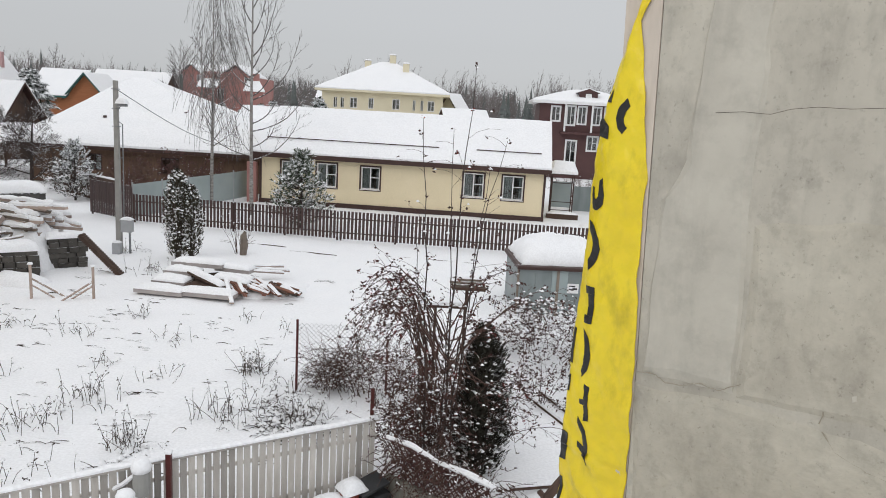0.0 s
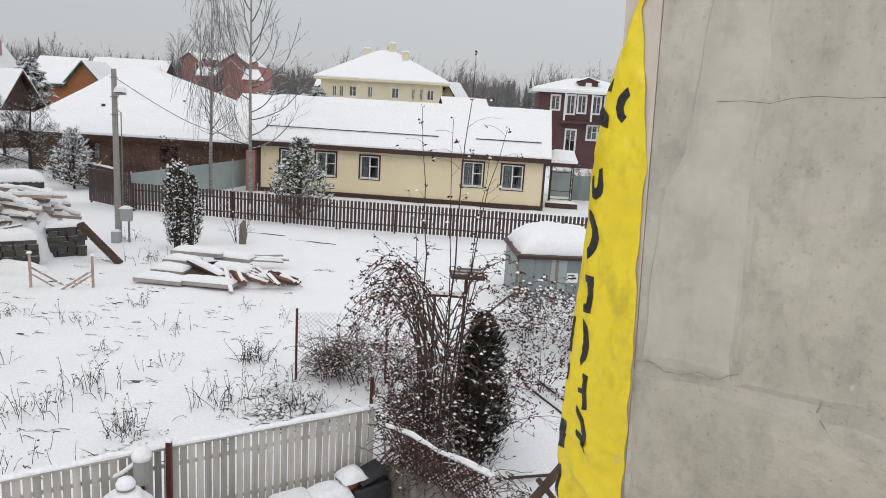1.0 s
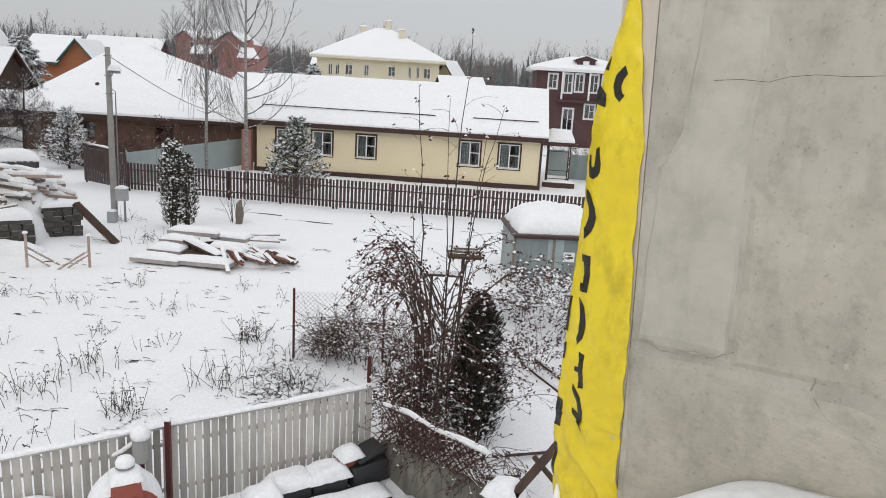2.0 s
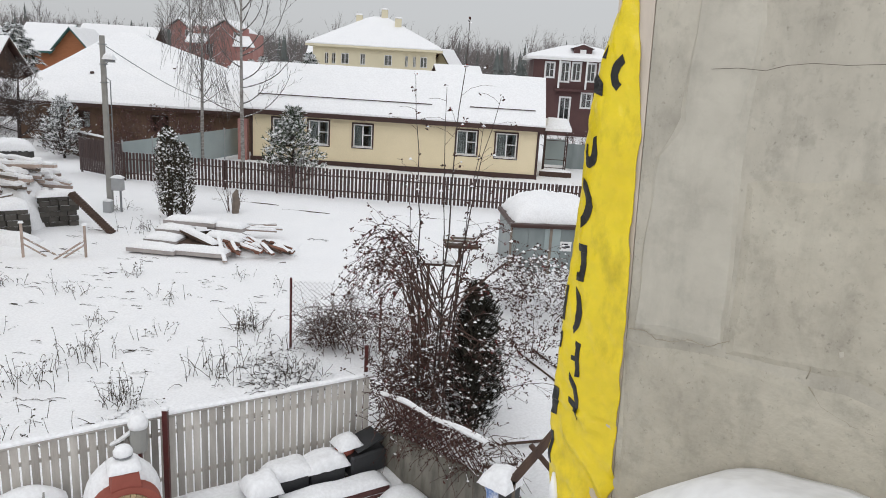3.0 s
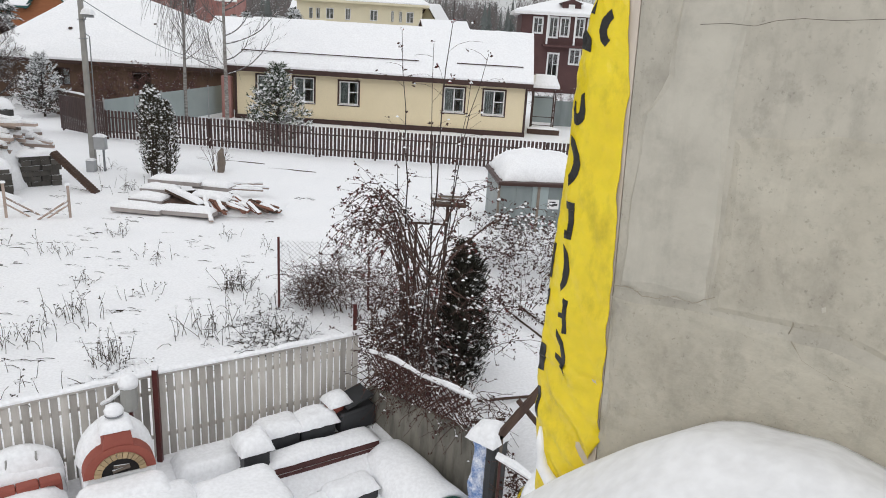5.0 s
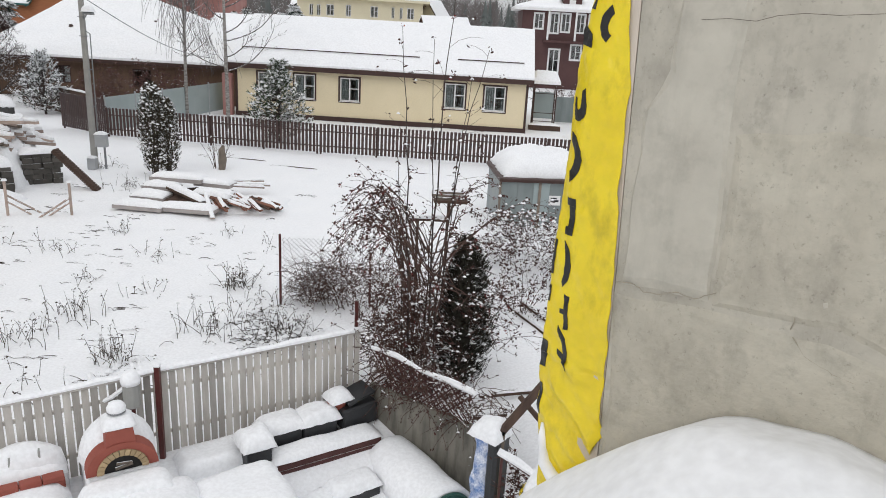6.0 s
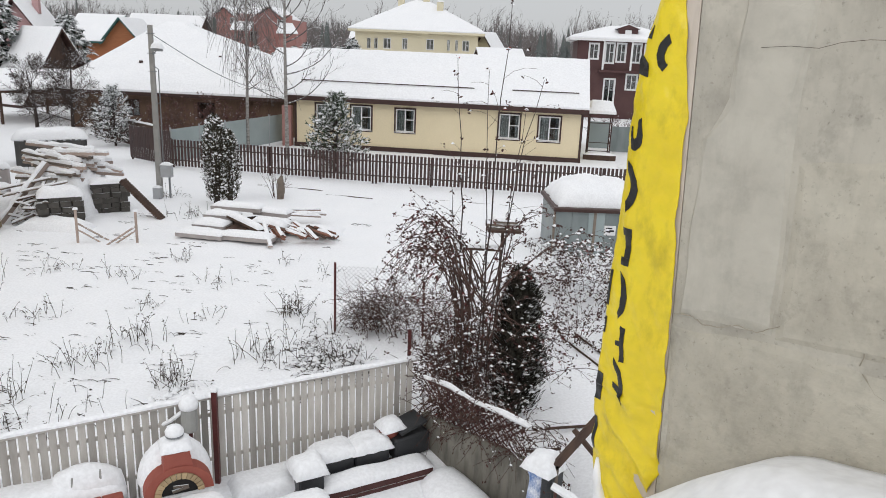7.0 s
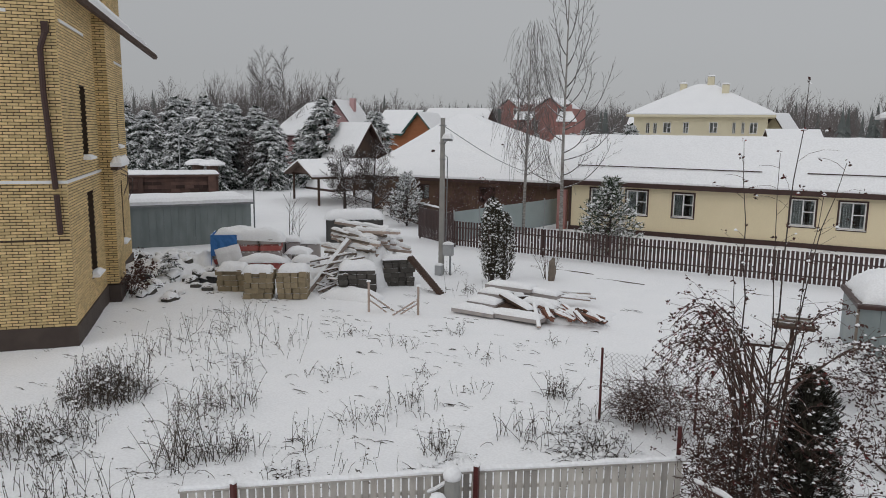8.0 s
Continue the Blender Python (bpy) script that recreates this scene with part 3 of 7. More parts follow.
# long side: local x runs along the receding side, the outer face looks to local -y
side_ops = [(2.65, 4.95, 0.85, 2.15), (9.0, 5.1, 1.05, 2.0), (2.85, 1.35, 0.9, 2.6), (9.2, 1.4, 1.0, 2.4)]
PIL = (5.35, 7.05)  # stretch of the projecting pier on the long side
core = Shape()
wall_cells(core, BL, BHH, side_ops, 0.35)
part("wall", core, MORTAR, brick_house, "long side wall behind the face brick")
part("wall", Shape().box(0, 0.352, 0, 0.35, 9.0, BHH), MORTAR, brick_house)
part("wall", Shape().box(BL - 0.35, 0.352, 0, BL, 9.0, BHH), MORTAR, brick_house)
part("wall", Shape().box(0.352, 8.65, 0, BL - 0.352, 9.0, BHH), MORTAR, brick_house)
part("ceiling_slab", Shape().box(0.35, 0.35, 4.2, BL - 0.35, 8.6, 4.5).box(0.35, 0.35, BHH - 0.2, BL - 0.35, 8.6, BHH), CONCRETE, brick_house)
part("pier", Shape().box(PIL[0], -0.38, 0.6, PIL[1], -0.002, BHH), MORTAR, brick_house)
part("plinth", Shape().box(-0.06, -0.06, -0.2, BL + 0.06, -0.002, 0.56).box(-0.06, 0, -0.2, -0.002, 9.0, 0.56).box(PIL[0] - 0.05, -0.44, -0.2, PIL[1] + 0.05, -0.062, 0.56), PLINTH, brick_house, "dark brown rendered plinth")
COURSE, BLEN, JOINT = 0.081, 0.285, 0.021


def brick_box(sh, a, b, z, kind):
    """A brick from a to b along its wall. kind: side, front, or pier."""
    if kind == "side":
        sh.box(a, -0.014, z, b, 0.0, z + COURSE - JOINT)
    elif kind == "pier_side":
        sh.box(PIL[0] - 0.014, a, z, PIL[0], b, z + COURSE - JOINT)
    elif kind == "pier":
        sh.box(a, -0.394, z, b, -0.38, z + COURSE - JOINT)
    else:
        sh.box(-0.014, a, z, 0.0, b, z + COURSE - JOINT)


def run(kind, lo, hi, z0, z1, openings, out):
    k = 0
    z = z0
    while z + COURSE < z1:
        x = lo - (BLEN / 2 if k % 2 else 0)
        while x < hi:
            a, b = max(lo, x), min(hi, x + BLEN - JOINT)
            if b - a > 0.03 and not any(o[0] - 0.02 < (a + b) / 2 < o[0] + o[2] + 0.02 and o[1] - 0.05 < z + 0.03 < o[1] + o[3] for o in openings):
                out(a, b, z)
            x += BLEN
        z += COURSE
        k += 1


joined = Shape()
run("side", 0.0, PIL[0], 0.57, BHH, side_ops, lambda a, b, z: brick_box(joined, a, b, z, "side"))
run("side", PIL[1], BL, 0.57, BHH, side_ops, lambda a, b, z: brick_box(joined, a, b, z, "side"))
run("pier", PIL[0], PIL[1], 0.62, BHH, (), lambda a, b, z: brick_box(joined, a, b, z, "pier"))
run("pier_side", -0.38, -0.002, 0.62, BHH, (), lambda a, b, z: brick_box(joined, a, b, z, "pier_side"))
run("front", 2.607, 3.4, 0.57, 2.96, (), lambda a, b, z: brick_box(joined, a, b, z, "front"))
run("front", -0.013, 3.4, 2.957, BHH, (), lambda a, b, z: brick_box(joined, a, b, z, "front"))
tagged(part("brick_facing", joined, YBRICK_M, brick_house, "yellow face bricks with dark recessed joints"), kind="stuff")
for nm, sh in (("ledge_side", Shape().box(-0.05, -0.05, 4.44, PIL[0], -0.002, 4.52).box(PIL[1], -0.05, 4.44, BL, -0.002, 4.52)), ("ledge_front", Shape().box(-0.05, 0, 4.44, -0.002, 3.4, 4.52)),
               ("ledge_top", Shape().box(-0.05, 1.1, 8.75, -0.002, 3.4, 8.83).box(0.3, -0.05, 8.6, 3.6, -0.002, 8.68).box(8.4, -0.05, 8.3, 11.8, -0.002, 8.38))):
    part("ledge", sh, WHITE, brick_house, "projecting course topped with snow")
for x, z, w, h in side_ops:
    f = Shape()
    f.box(x + 0.001, 0.16, z, x + 0.07, 0.24, z + h).box(x + w - 0.07, 0.16, z, x + w - 0.001, 0.24, z + h).box(x + 0.07, 0.16, z + h - 0.07, x + w - 0.07, 0.24, z + h - 0.001)
    wf = part("window", f, BROWN, brick_house, "narrow dark window opening")
    part("pane", Shape().box(x + 0.07, 0.19, z + 0.02, x + w - 0.07, 0.2, z + h - 0.07), GLASS, wf)
    part("sill_snow", Shape().snow_slab((x - 0.12, -0.22, z + 0.002), (x + w + 0.12, -0.22, z + 0.002), (x + w + 0.12, 0.1, z + 0.002), (x - 0.12, 0.1, z + 0.002), 6, 3, 0.14, 0.03, 4), SNOW, wf, "snow on the sill")
pipe_pts = [(-0.12, 0.22, 8.3), (-0.12, 0.36, 7.9), (-0.12, 0.36, 6.8), (-0.12, 0.3, 5.6), (-0.12, 0.24, 4.3)]
part("downpipe", Shape().tube(pipe_pts, [0.075] * 5, 8).tube([(-0.12, 0.23, 4.15), (-0.12, 0.2, 3.1)], [0.075, 0.075], 8).box(-0.2, 0.14, 8.28, -0.02, 0.3, 8.55), BROWN, brick_house, "bent dark brown downpipe")
gut = Shape().tube([(0.6, -0.3, 9.45), (9.0, -0.62, 9.3), (16.5, -0.95, 9.15)], [0.13, 0.13, 0.13], 6)
part("gutter_board", gut, OLD_WOOD, brick_house, "long eaves board jutting past the wall")
part("gutter_snow", Shape().tube([(0.6, -0.3, 9.6), (8.0, -0.58, 9.48), (13.6, -0.82, 9.36)], [0.2, 0.18, 0.12], 7), SNOW, brick_house)
part("eaves", Shape().box(-0.4, -0.7, BHH, BL + 0.6, 9.2, BHH + 0.3), OLD_WOOD, brick_house)
for k, (x, z) in enumerate(((6.2, 4.6), (7.4, 4.3))):
    part("cable", Shape().tube([(x - 0.8, -0.5, z), (x, -0.75, z - 0.25), (x + 1.0, -0.6, z - 0.7), (x + 2.2, -0.3, z - 1.2)], [0.02] * 4, 4), BROWN, brick_house)
part("cable_bracket", Shape().box(4.9, -0.62, 4.5, 6.6, -0.396, 4.62), OLD_WOOD, brick_house)
part("bracket_snow", Shape().snow_slab((4.8, -0.75, 4.625), (6.7, -0.75, 4.625), (6.7, -0.4, 4.625), (4.8, -0.4, 4.625), 8, 5, 0.3, 0.08, 3), SNOW, brick_house)


# ---- picket fences ----
def slat_mesh(name, w, t, h, material, point=0.0):
    sh = Shape()
    if point:
        sh.add([(0, 0, 0), (w, 0, 0), (w, 0, h - point), (w / 2, 0, h), (0, 0, h - point), (0, t, 0), (w, t, 0), (w, t, h - point), (w / 2, t, h), (0, t, h - point)],
               [(0, 1, 2, 3, 4), (9, 8, 7, 6, 5), (0, 5, 6, 1), (1, 6, 7, 2), (2, 7, 8, 3), (3, 8, 9, 4), (4, 9, 5, 0)])
    else:
        sh.soft_box(0, 0, 0, w, t, h, 0.006)
    return sh.mesh(name, material)


def picket_run(parent, a, b, mesh, step, w, z0, jitter=0.0, seed=1):
    rng = random.Random(seed)
    a, b = Vector((*a, 0)), Vector((*b, 0))
    d = (b - a).normalized()
    ang = math.degrees(math.atan2(d.y, d.x))
    n = int((b - a).length / step)
    for i in range(n):
        p = a + d * (i * step)
        part("picket", mesh, None, parent, m=pose(p.x, p.y, z0 + rng.uniform(-jitter, jitter), 0, rng.uniform(-jitter, jitter) * 25, ang))


FAR_PTS = [(-17.65, 36.02), (-14.72, 34.12), (-4.69, 32.45), (6.6, 31.45)]
far_slat = slat_mesh("picket", 0.115, 0.02, 1.26, FENCE_BROWN)
gate_slat = slat_mesh("picket", 0.12, 0.02, 1.62, FENCE_BROWN)
for k, (a, b) in enumerate(zip(FAR_PTS, FAR_PTS[1:])):
    far_fence = thing("picket_fence", spot(0, 0), "dark brown metal picket fence on a snowy roadside" if k else "taller dark brown picket gate beside the road", "fence", "brown fence sections")
    picket_run(far_fence, a, b, gate_slat if k == 0 else far_slat, 0.17 if k else 0.145, 0.1, 0.1, 0.004, k)
    va, vb = Vector((*a, 0)), Vector((*b, 0))
    dd = (vb - va).normalized()
    m = pose(a[0], a[1], 0, 0, 0, math.degrees(math.atan2(dd.y, dd.x)))
    ln = (vb - va).length
    hh = 1.5 if k == 0 else 1.15
    for z in (0.35, hh - 0.15):
        part("rail", Shape().box(0, 0.022, z, ln, 0.06, z + 0.05, m), BROWN, far_fence)
    for i in range(int(ln / 2.5) + 1):
        part("post", Shape().box(i * 2.5, 0.062, -0.1, i * 2.5 + 0.07, 0.13, hh + (0.2 if k == 0 else 0.16), m), BROWN, far_fence)

# weathered white pickets round the yard
WF = [(-6.75, 6.75), (-3.52, 8.93), (-0.85, 10.6)]
wf_slat = slat_mesh("picket", 0.088, 0.02, 1.22, GREY_PICKET)
for k, (a, b) in enumerate(zip(WF, WF[1:])):
    yard_fence = thing("picket_fence", spot(0, 0), "weathered off-white wooden picket fence with a snow-capped rail", "fence", "yard fence sections")
    picket_run(yard_fence, a, b, wf_slat, 0.108, 0.088, 0.03, 0.008, 7 + k)
    va, vb = Vector((*a, 0)), Vector((*b, 0))
    dd = (vb - va).normalized()
    m = pose(a[0], a[1], 0, 0, 0, math.degrees(math.atan2(dd.y, dd.x)))
    ln = (vb - va).length
    for z in (0.3, 0.98):
        part("rail", Shape().box(0, 0.022, z, ln, 0.05, z + 0.05, m), GREY_PICKET, yard_fence)
    part("cap_rail", Shape().box(-0.02, -0.03, 1.262, ln + 0.02, 0.06, 1.29, m), GREY_PICKET, yard_fence, "flat cap board")
    cs = Shape()
    cs.snow_slab(m @ Vector((0, -0.035, 1.292)), m @ Vector((ln, -0.035, 1.292)), m @ Vector((ln, 0.065, 1.292)), m @ Vector((0, 0.065, 1.292)), 60, 3, 0.05, 0.025, 3.0)
    part("cap_snow", cs, SNOW, yard_fence, "thin line of snow")
for x, y, h in ((-3.42, 8.86, 1.42), (-6.12, 7.05, 1.4), (-3.75, 8.72, 1.05)):
    post = thing("fence_post", spot(x, y), "dark red square steel fence post", "post", "red posts")
    part("shaft", Shape().soft_box(-0.035, -0.035, -0.55, 0.035, 0.035, h, 0.006), RED_POST, post)
    part("snow_cap", Shape().snow_slab((-0.045, -0.045, h), (0.045, -0.045, h), (0.045, 0.045, h), (-0.045, 0.045, h), 4, 4, 0.05), SNOW, post)

# ---- near plaster wall with the loose yellow film ----
WALL_M = pose(0.64, 2.31, 0, 0, 0, -45)


def edge_at(z):
    return -0.02 + (6.35 - z) * 0.036


PLASTER = mat("grey beige plaster", (0.56, 0.525, 0.445), (0.45, 0.42, 0.355), 0.85, 3.4, 0.8, 20.0, spec=0.3, stretch=(1, 1, 0.7))
PLASTER_B = mat("smoother plaster patch", (0.545, 0.51, 0.425), (0.46, 0.425, 0.35), 0.85, 4.2, 0.7, 24.0, spec=0.3)
for pm in (PLASTER, PLASTER_B):
    streaks(pm, 2.6, (1, 1, 1), 0.45, 0.7, 0.2)
    streaks(pm, 9.0, (1, 1, 0.7), 0.5, 0.68, 0.16)
    streaks(pm, 5.0, (3, 3, 0.3), 0.55, 0.8, 0.13)
    streaks(pm, 16.0, (1, 1, 1), 0.55, 0.66, 0.13)
    streaks(pm, 60.0, (1, 1, 1), 0.6, 0.72, 0.3)
PLASTER_C = mat("light plaster band", (0.555, 0.525, 0.45), (0.455, 0.427, 0.365), 0.85, 3.6, 0.6, 22.0, spec=0.3)
streaks(PLASTER_C, 4.0, (2, 2, 0.5), 0.5, 0.72, 0.14)
streaks(PLASTER_C, 9.0, (1, 1, 1), 0.5, 0.7, 0.14)
ws = Shape()
zs = [3.0 + 0.06 * i for i in range(101)]
xs = [0.0] + [0.05 * i for i in range(1, 73)]
ws.sheet([[WALL_M @ Vector((x + edge_at(z) * max(0, 1 - x), 0.006 * noise.noise((x * 2, z * 2, 3)), z)) for x in xs] for z in zs],
         [[WALL_M @ Vector((x + edge_at(z) * max(0, 1 - x), 0.36, z)) for x in xs] for z in zs])
near_wall = solo("wall_near", ws, PLASTER, "grey-beige plastered wall with patchy repairs and stains", "wall", kind="structure", smooth=False)


def patch(name, outline, material, proud, label):
    """A thin trowelled patch with an uneven rim."""
    pts = []
    for (x0, z0), (x1, z1) in zip(outline, outline[1:] + outline[:1]):
        for i in range(8):
            t = i / 8
            x, z = x0 + (x1 - x0) * t, z0 + (z1 - z0) * t
            pts.append((x + 0.012 * noise.noise((x * 9, z * 9, 1)), z + 0.012 * noise.noise((x * 9, z * 9, 7))))
    n = len(pts)
    cx, cz = sum(p[0] for p in pts) / n, sum(p[1] for p in pts) / n
    inn = []
    for x, z in pts:
        d = math.hypot(x - cx, z - cz)
        k = max(0.3, 1 - 0.035 / max(d, 0.01))
        inn.append((cx + (x - cx) * k, cz + (z - cz) * k))
    vs = [WALL_M @ Vector((x, 0.004, z)) for x, z in pts] + [WALL_M @ Vector((x, -proud, z)) for x, z in inn]
    part(name, Shape().add(vs, [tuple(range(n, 2 * n))] + [(i, (i + 1) % n, n + (i + 1) % n, n + i) for i in range(n)]), material, near_wall, label)


patch("plaster_patch", [(0.335, 5.74), (0.62, 5.80), (1.1, 5.80), (1.1, 5.15), (0.72, 5.24), (0.352, 5.214)], PLASTER_B, 0.0075, "smoother square plaster patch")
patch("plaster_patch", [(0.02, 5.17), (0.136, 5.165), (0.35, 5.205), (0.7, 5.22), (1.4, 5.1), (1.4, 4.2), (0.06, 4.2)], PLASTER_B, 0.0065, "lower plaster coat")
patch("plaster_patch", [(0.16, 6.6), (0.32, 6.6), (0.33, 5.75), (0.345, 5.22), (0.05, 5.2), (0.03, 5.75), (0.1, 5.9)], PLASTER_C, 0.007, "lighter vertical plaster band")
PLASTER_D = mat("dirty plaster ridge", (0.40, 0.365, 0.295), (0.30, 0.27, 0.215), 0.9, 8.0, 0.6, 40.0, spec=0.2)


def ridge(name, line, r, label):
    """A low trowel ridge or dirty seam along a line on the wall."""
    pts = []
    for (x0, z0), (x1, z1) in zip(line, line[1:]):
        pts += [(x0 + (x1 - x0) * i / 5 + 0.004 * noise.noise((x0 * 40 + i, z0 * 30, 2)), z0 + (z1 - z0) * i / 5 + 0.004 * noise.noise((x0 * 40 + i, z0 * 30, 9))) for i in range(5)]
    part(name, Shape().tube([WALL_M @ Vector((x, -0.0055, z)) for x, z in pts], [r * (0.5 + 0.9 * abs(noise.noise((x * 31, z * 31, 4)))) for x, z in pts], 6), PLASTER_D, near_wall, label, smooth=True)


ridge("trowel_ridge", [(0.59, 5.22), (0.60, 5.29), (0.625, 5.345), (0.665, 5.37), (0.70, 5.35)], 0.0022, "curved ridge left by the trowel")
ridge("trowel_ridge", [(0.60, 5.2), (0.64, 5.155), (0.72, 5.13), (0.8, 5.12)], 0.002, "curved ridge left by the trowel")
ridge("plaster_seam", [(0.03, 5.2), (0.085, 5.212), (0.13, 5.195), (0.19, 5.203), (0.235, 5.226), (0.30, 5.222), (0.38, 5.27)], 0.0022, "dirty horizontal seam in the plaster")
patch("plaster_patch", [(0.645, 5.33), (0.675, 5.345), (0.685, 5.30), (0.655, 5.285)], PLASTER_C, 0.0085, "small rough filler spot")
crack = [(0.19, 6.04), (0.27, 6.046), (0.346, 6.042), (0.40, 6.058), (0.467, 6.066), (0.55, 6.064), (0.624, 6.069), (0.9, 6.09)]
part("crack", Shape().tube([WALL_M @ Vector((x, -0.011, z)) for x, z in crack], [0.0006] * len(crack), 4), MORTAR, near_wall, "fine horizontal crack")

BOARD = mat("pale bare board", (0.62, 0.55, 0.47), (0.55, 0.48, 0.41), 0.8, 4.0, 0.2, 50.0, stretch=(1, 1, 0.2))
bd = Shape()
for z0, z1 in ((4.5, 6.9),):
    bd.sheet([[WALL_M @ Vector((edge_at(z) - 0.13, -0.002, z)), WALL_M @ Vector((edge_at(z) - 0.003, -0.002, z))] for z in (z0, z1)],
             [[WALL_M @ Vector((edge_at(z) - 0.13, 0.03, z)), WALL_M @ Vector((edge_at(z) - 0.003, 0.03, z))] for z in (z0, z1)])
solo("edge_board", bd, BOARD, "pale foam board along the wall's raw edge", "board")

FILM_L = [(6.62, -0.06), (6.42, -0.082), (6.34, -0.10), (6.115, -0.172), (5.91, -0.214), (5.55, -0.218), (5.16, -0.24), (4.9, -0.243), (4.78, -0.25), (4.64, -0.235), (4.3, -0.20), (4.05, -0.19)]
FILM_R = [(6.62, -0.01), (6.42, -0.035), (6.31, -0.088), (6.2, -0.068), (6.1, -0.048), (5.95, -0.032), (5.82, -0.008), (5.7, -0.012), (5.5, 0.0), (5.3, 0.014), (4.75, 0.035), (4.62, 0.05), (4.5, 0.0), (4.05, -0.02)]


def along(table, z):
    for (z0, s0), (z1, s1) in zip(table, table[1:]):
        if z0 >= z >= z1:
            return s0 + (s1 - s0) * (z0 - z) / (z0 - z1)
    return table[-1][1] if z < table[-1][0] else table[0][1]


def film_at(s, z, out=0.0):
    lo, hi = along(FILM_L, z), along(FILM_R, z)
    u = (s - lo) / max(1e-4, hi - lo)
    wr = 0.010 * noise.noise((s * 9, z * 5, 2)) + 0.009 * noise.noise((s * 22 + z * 9, z * 12, 8)) + 0.005 * abs(noise.noise((s * 30 - z * 26, z * 20, 4)))
    sag = 0.022 * noise.noise((s * 14 + z * 11, z * 9, 6)) if z < 4.85 else 0.0
    curl = 0.012 * max(0.0, 0.28 - u) ** 1.3 / 0.28 ** 1.3
    return WALL_M @ Vector((s, -0.012 - 0.008 * math.sin(math.pi * min(1, max(0, u))) + wr + sag + curl - out, z))


fs = Shape()
nz, nu = 240, 36
rows_f, rows_b = [], []
for j in range(nz + 1):
    z = 6.62 + (4.05 - 6.62) * j / nz
    lo, hi = along(FILM_L, z), along(FILM_R, z)
    lo += 0.006 * noise.noise((z * 13, 0, 0))
    hi += 0.007 * noise.noise((z * 11, 3, 0))
    rows_f.append([film_at(lo + (hi - lo) * i / nu, z) for i in range(nu + 1)])
    rows_b.append([film_at(lo + (hi - lo) * i / nu, z, -0.002) for i in range(nu + 1)])
film_ob = solo("wrapping_film", Shape().sheet(rows_f, rows_b), FILM, "torn yellow plastic film with black print hanging at the wall edge", "plastic film", smooth=True)

clump = [(-0.195, 4.57), (-0.187, 4.50), (-0.165, 4.42), (-0.12, 4.375), (-0.065, 4.36), (-0.03, 4.372)]
part("caught_snow", Shape().tube([film_at(a, b, 0.004) for a, b in clump], [0.006, 0.018, 0.026, 0.028, 0.02, 0.006], 8), SNOW, film_ob, "strip of snow lying in a fold", smooth=True)


def print_shape(outer, inner):
    """A printed stroke between two edges, lying on the film."""
    n = 14

    def pick(line, t):
        k = min(len(line) - 2, int(t * (len(line) - 1)))
        f = t * (len(line) - 1) - k
        return line[k][0] + (line[k + 1][0] - line[k][0]) * f, line[k][1] + (line[k + 1][1] - line[k][1]) * f

    g = [[], [], []]
    for i in range(n + 1):
        (a, az), (b, bz) = pick(outer, i / n), pick(inner, i / n)
        for r, t in enumerate((0.0, 0.5, 1.0)):
            g[r].append((a + (b - a) * t, az + (bz - az) * t))
    part("printed_mark", Shape().sheet([[film_at(s, z, 0.003) for s, z in row] for row in g], [[film_at(s, z, 0.001) for s, z in row] for row in g]), INK, film_ob, "black printed stroke")


print_shape([(-0.1, 6.073), (-0.13, 6.044), (-0.136, 6.008), (-0.126, 5.977), (-0.108, 5.96)], [(-0.089, 6.047), (-0.102, 6.031), (-0.108, 6.01), (-0.1, 5.989), (-0.091, 5.981)])
print_shape([(-0.203, 6.012), (-0.163, 5.982), (-0.164, 5.94)], [(-0.209, 5.99), (-0.207, 5.97), (-0.206, 5.95)])
print_shape([(-0.163, 6.1), (-0.163, 6.057)], [(-0.168, 6.09), (-0.181, 6.06)])
print_shape([(-0.164, 5.813), (-0.152, 5.76), (-0.153, 5.722), (-0.178, 5.703), (-0.199, 5.71), (-0.205, 5.783)], [(-0.175, 5.805), (-0.174, 5.765), (-0.176, 5.748), (-0.186, 5.741), (-0.192, 5.75), (-0.198, 5.78)])
print_shape([(-0.204, 5.669), (-0.175, 5.65), (-0.153, 5.616), (-0.147, 5.58), (-0.154, 5.54), (-0.171, 5.514), (-0.189, 5.499)], [(-0.202, 5.635), (-0.184, 5.612), (-0.178, 5.595), (-0.177, 5.58), (-0.180, 5.56), (-0.188, 5.545), (-0.196, 5.535)])
print_shape([(-0.19, 5.447), (-0.153, 5.446)], [(-0.189, 5.42), (-0.152, 5.419)])
print_shape([(-0.152, 5.4185), (-0.150, 5.3455)], [(-0.179, 5.4185), (-0.174, 5.3455)])
print_shape([(-0.187, 5.345), (-0.150, 5.345)], [(-0.184, 5.317), (-0.149, 5.319)])
print_shape([(-0.183, 5.294), (-0.154, 5.261), (-0.143, 5.212), (-0.151, 5.153), (-0.173, 5.123)], [(-0.18, 5.266), (-0.17, 5.24), (-0.166, 5.21), (-0.168, 5.175), (-0.176, 5.145)])
print_shape([(-0.139, 5.095), (-0.129, 4.974)], [(-0.159, 5.101), (-0.147, 4.972)])
print_shape([(-0.172, 5.026), (-0.151, 5.026)], [(-0.173, 5.043), (-0.152, 5.047)])
print_shape([(-0.169, 4.981), (-0.132, 4.944), (-0.115, 4.892), (-0.118, 4.815)], [(-0.166, 4.957), (-0.143, 4.922), (-0.134, 4.88), (-0.127, 4.841)])
print_shape([(-0.134, 4.878), (-0.163, 4.891)], [(-0.127, 4.843), (-0.161, 4.87)])
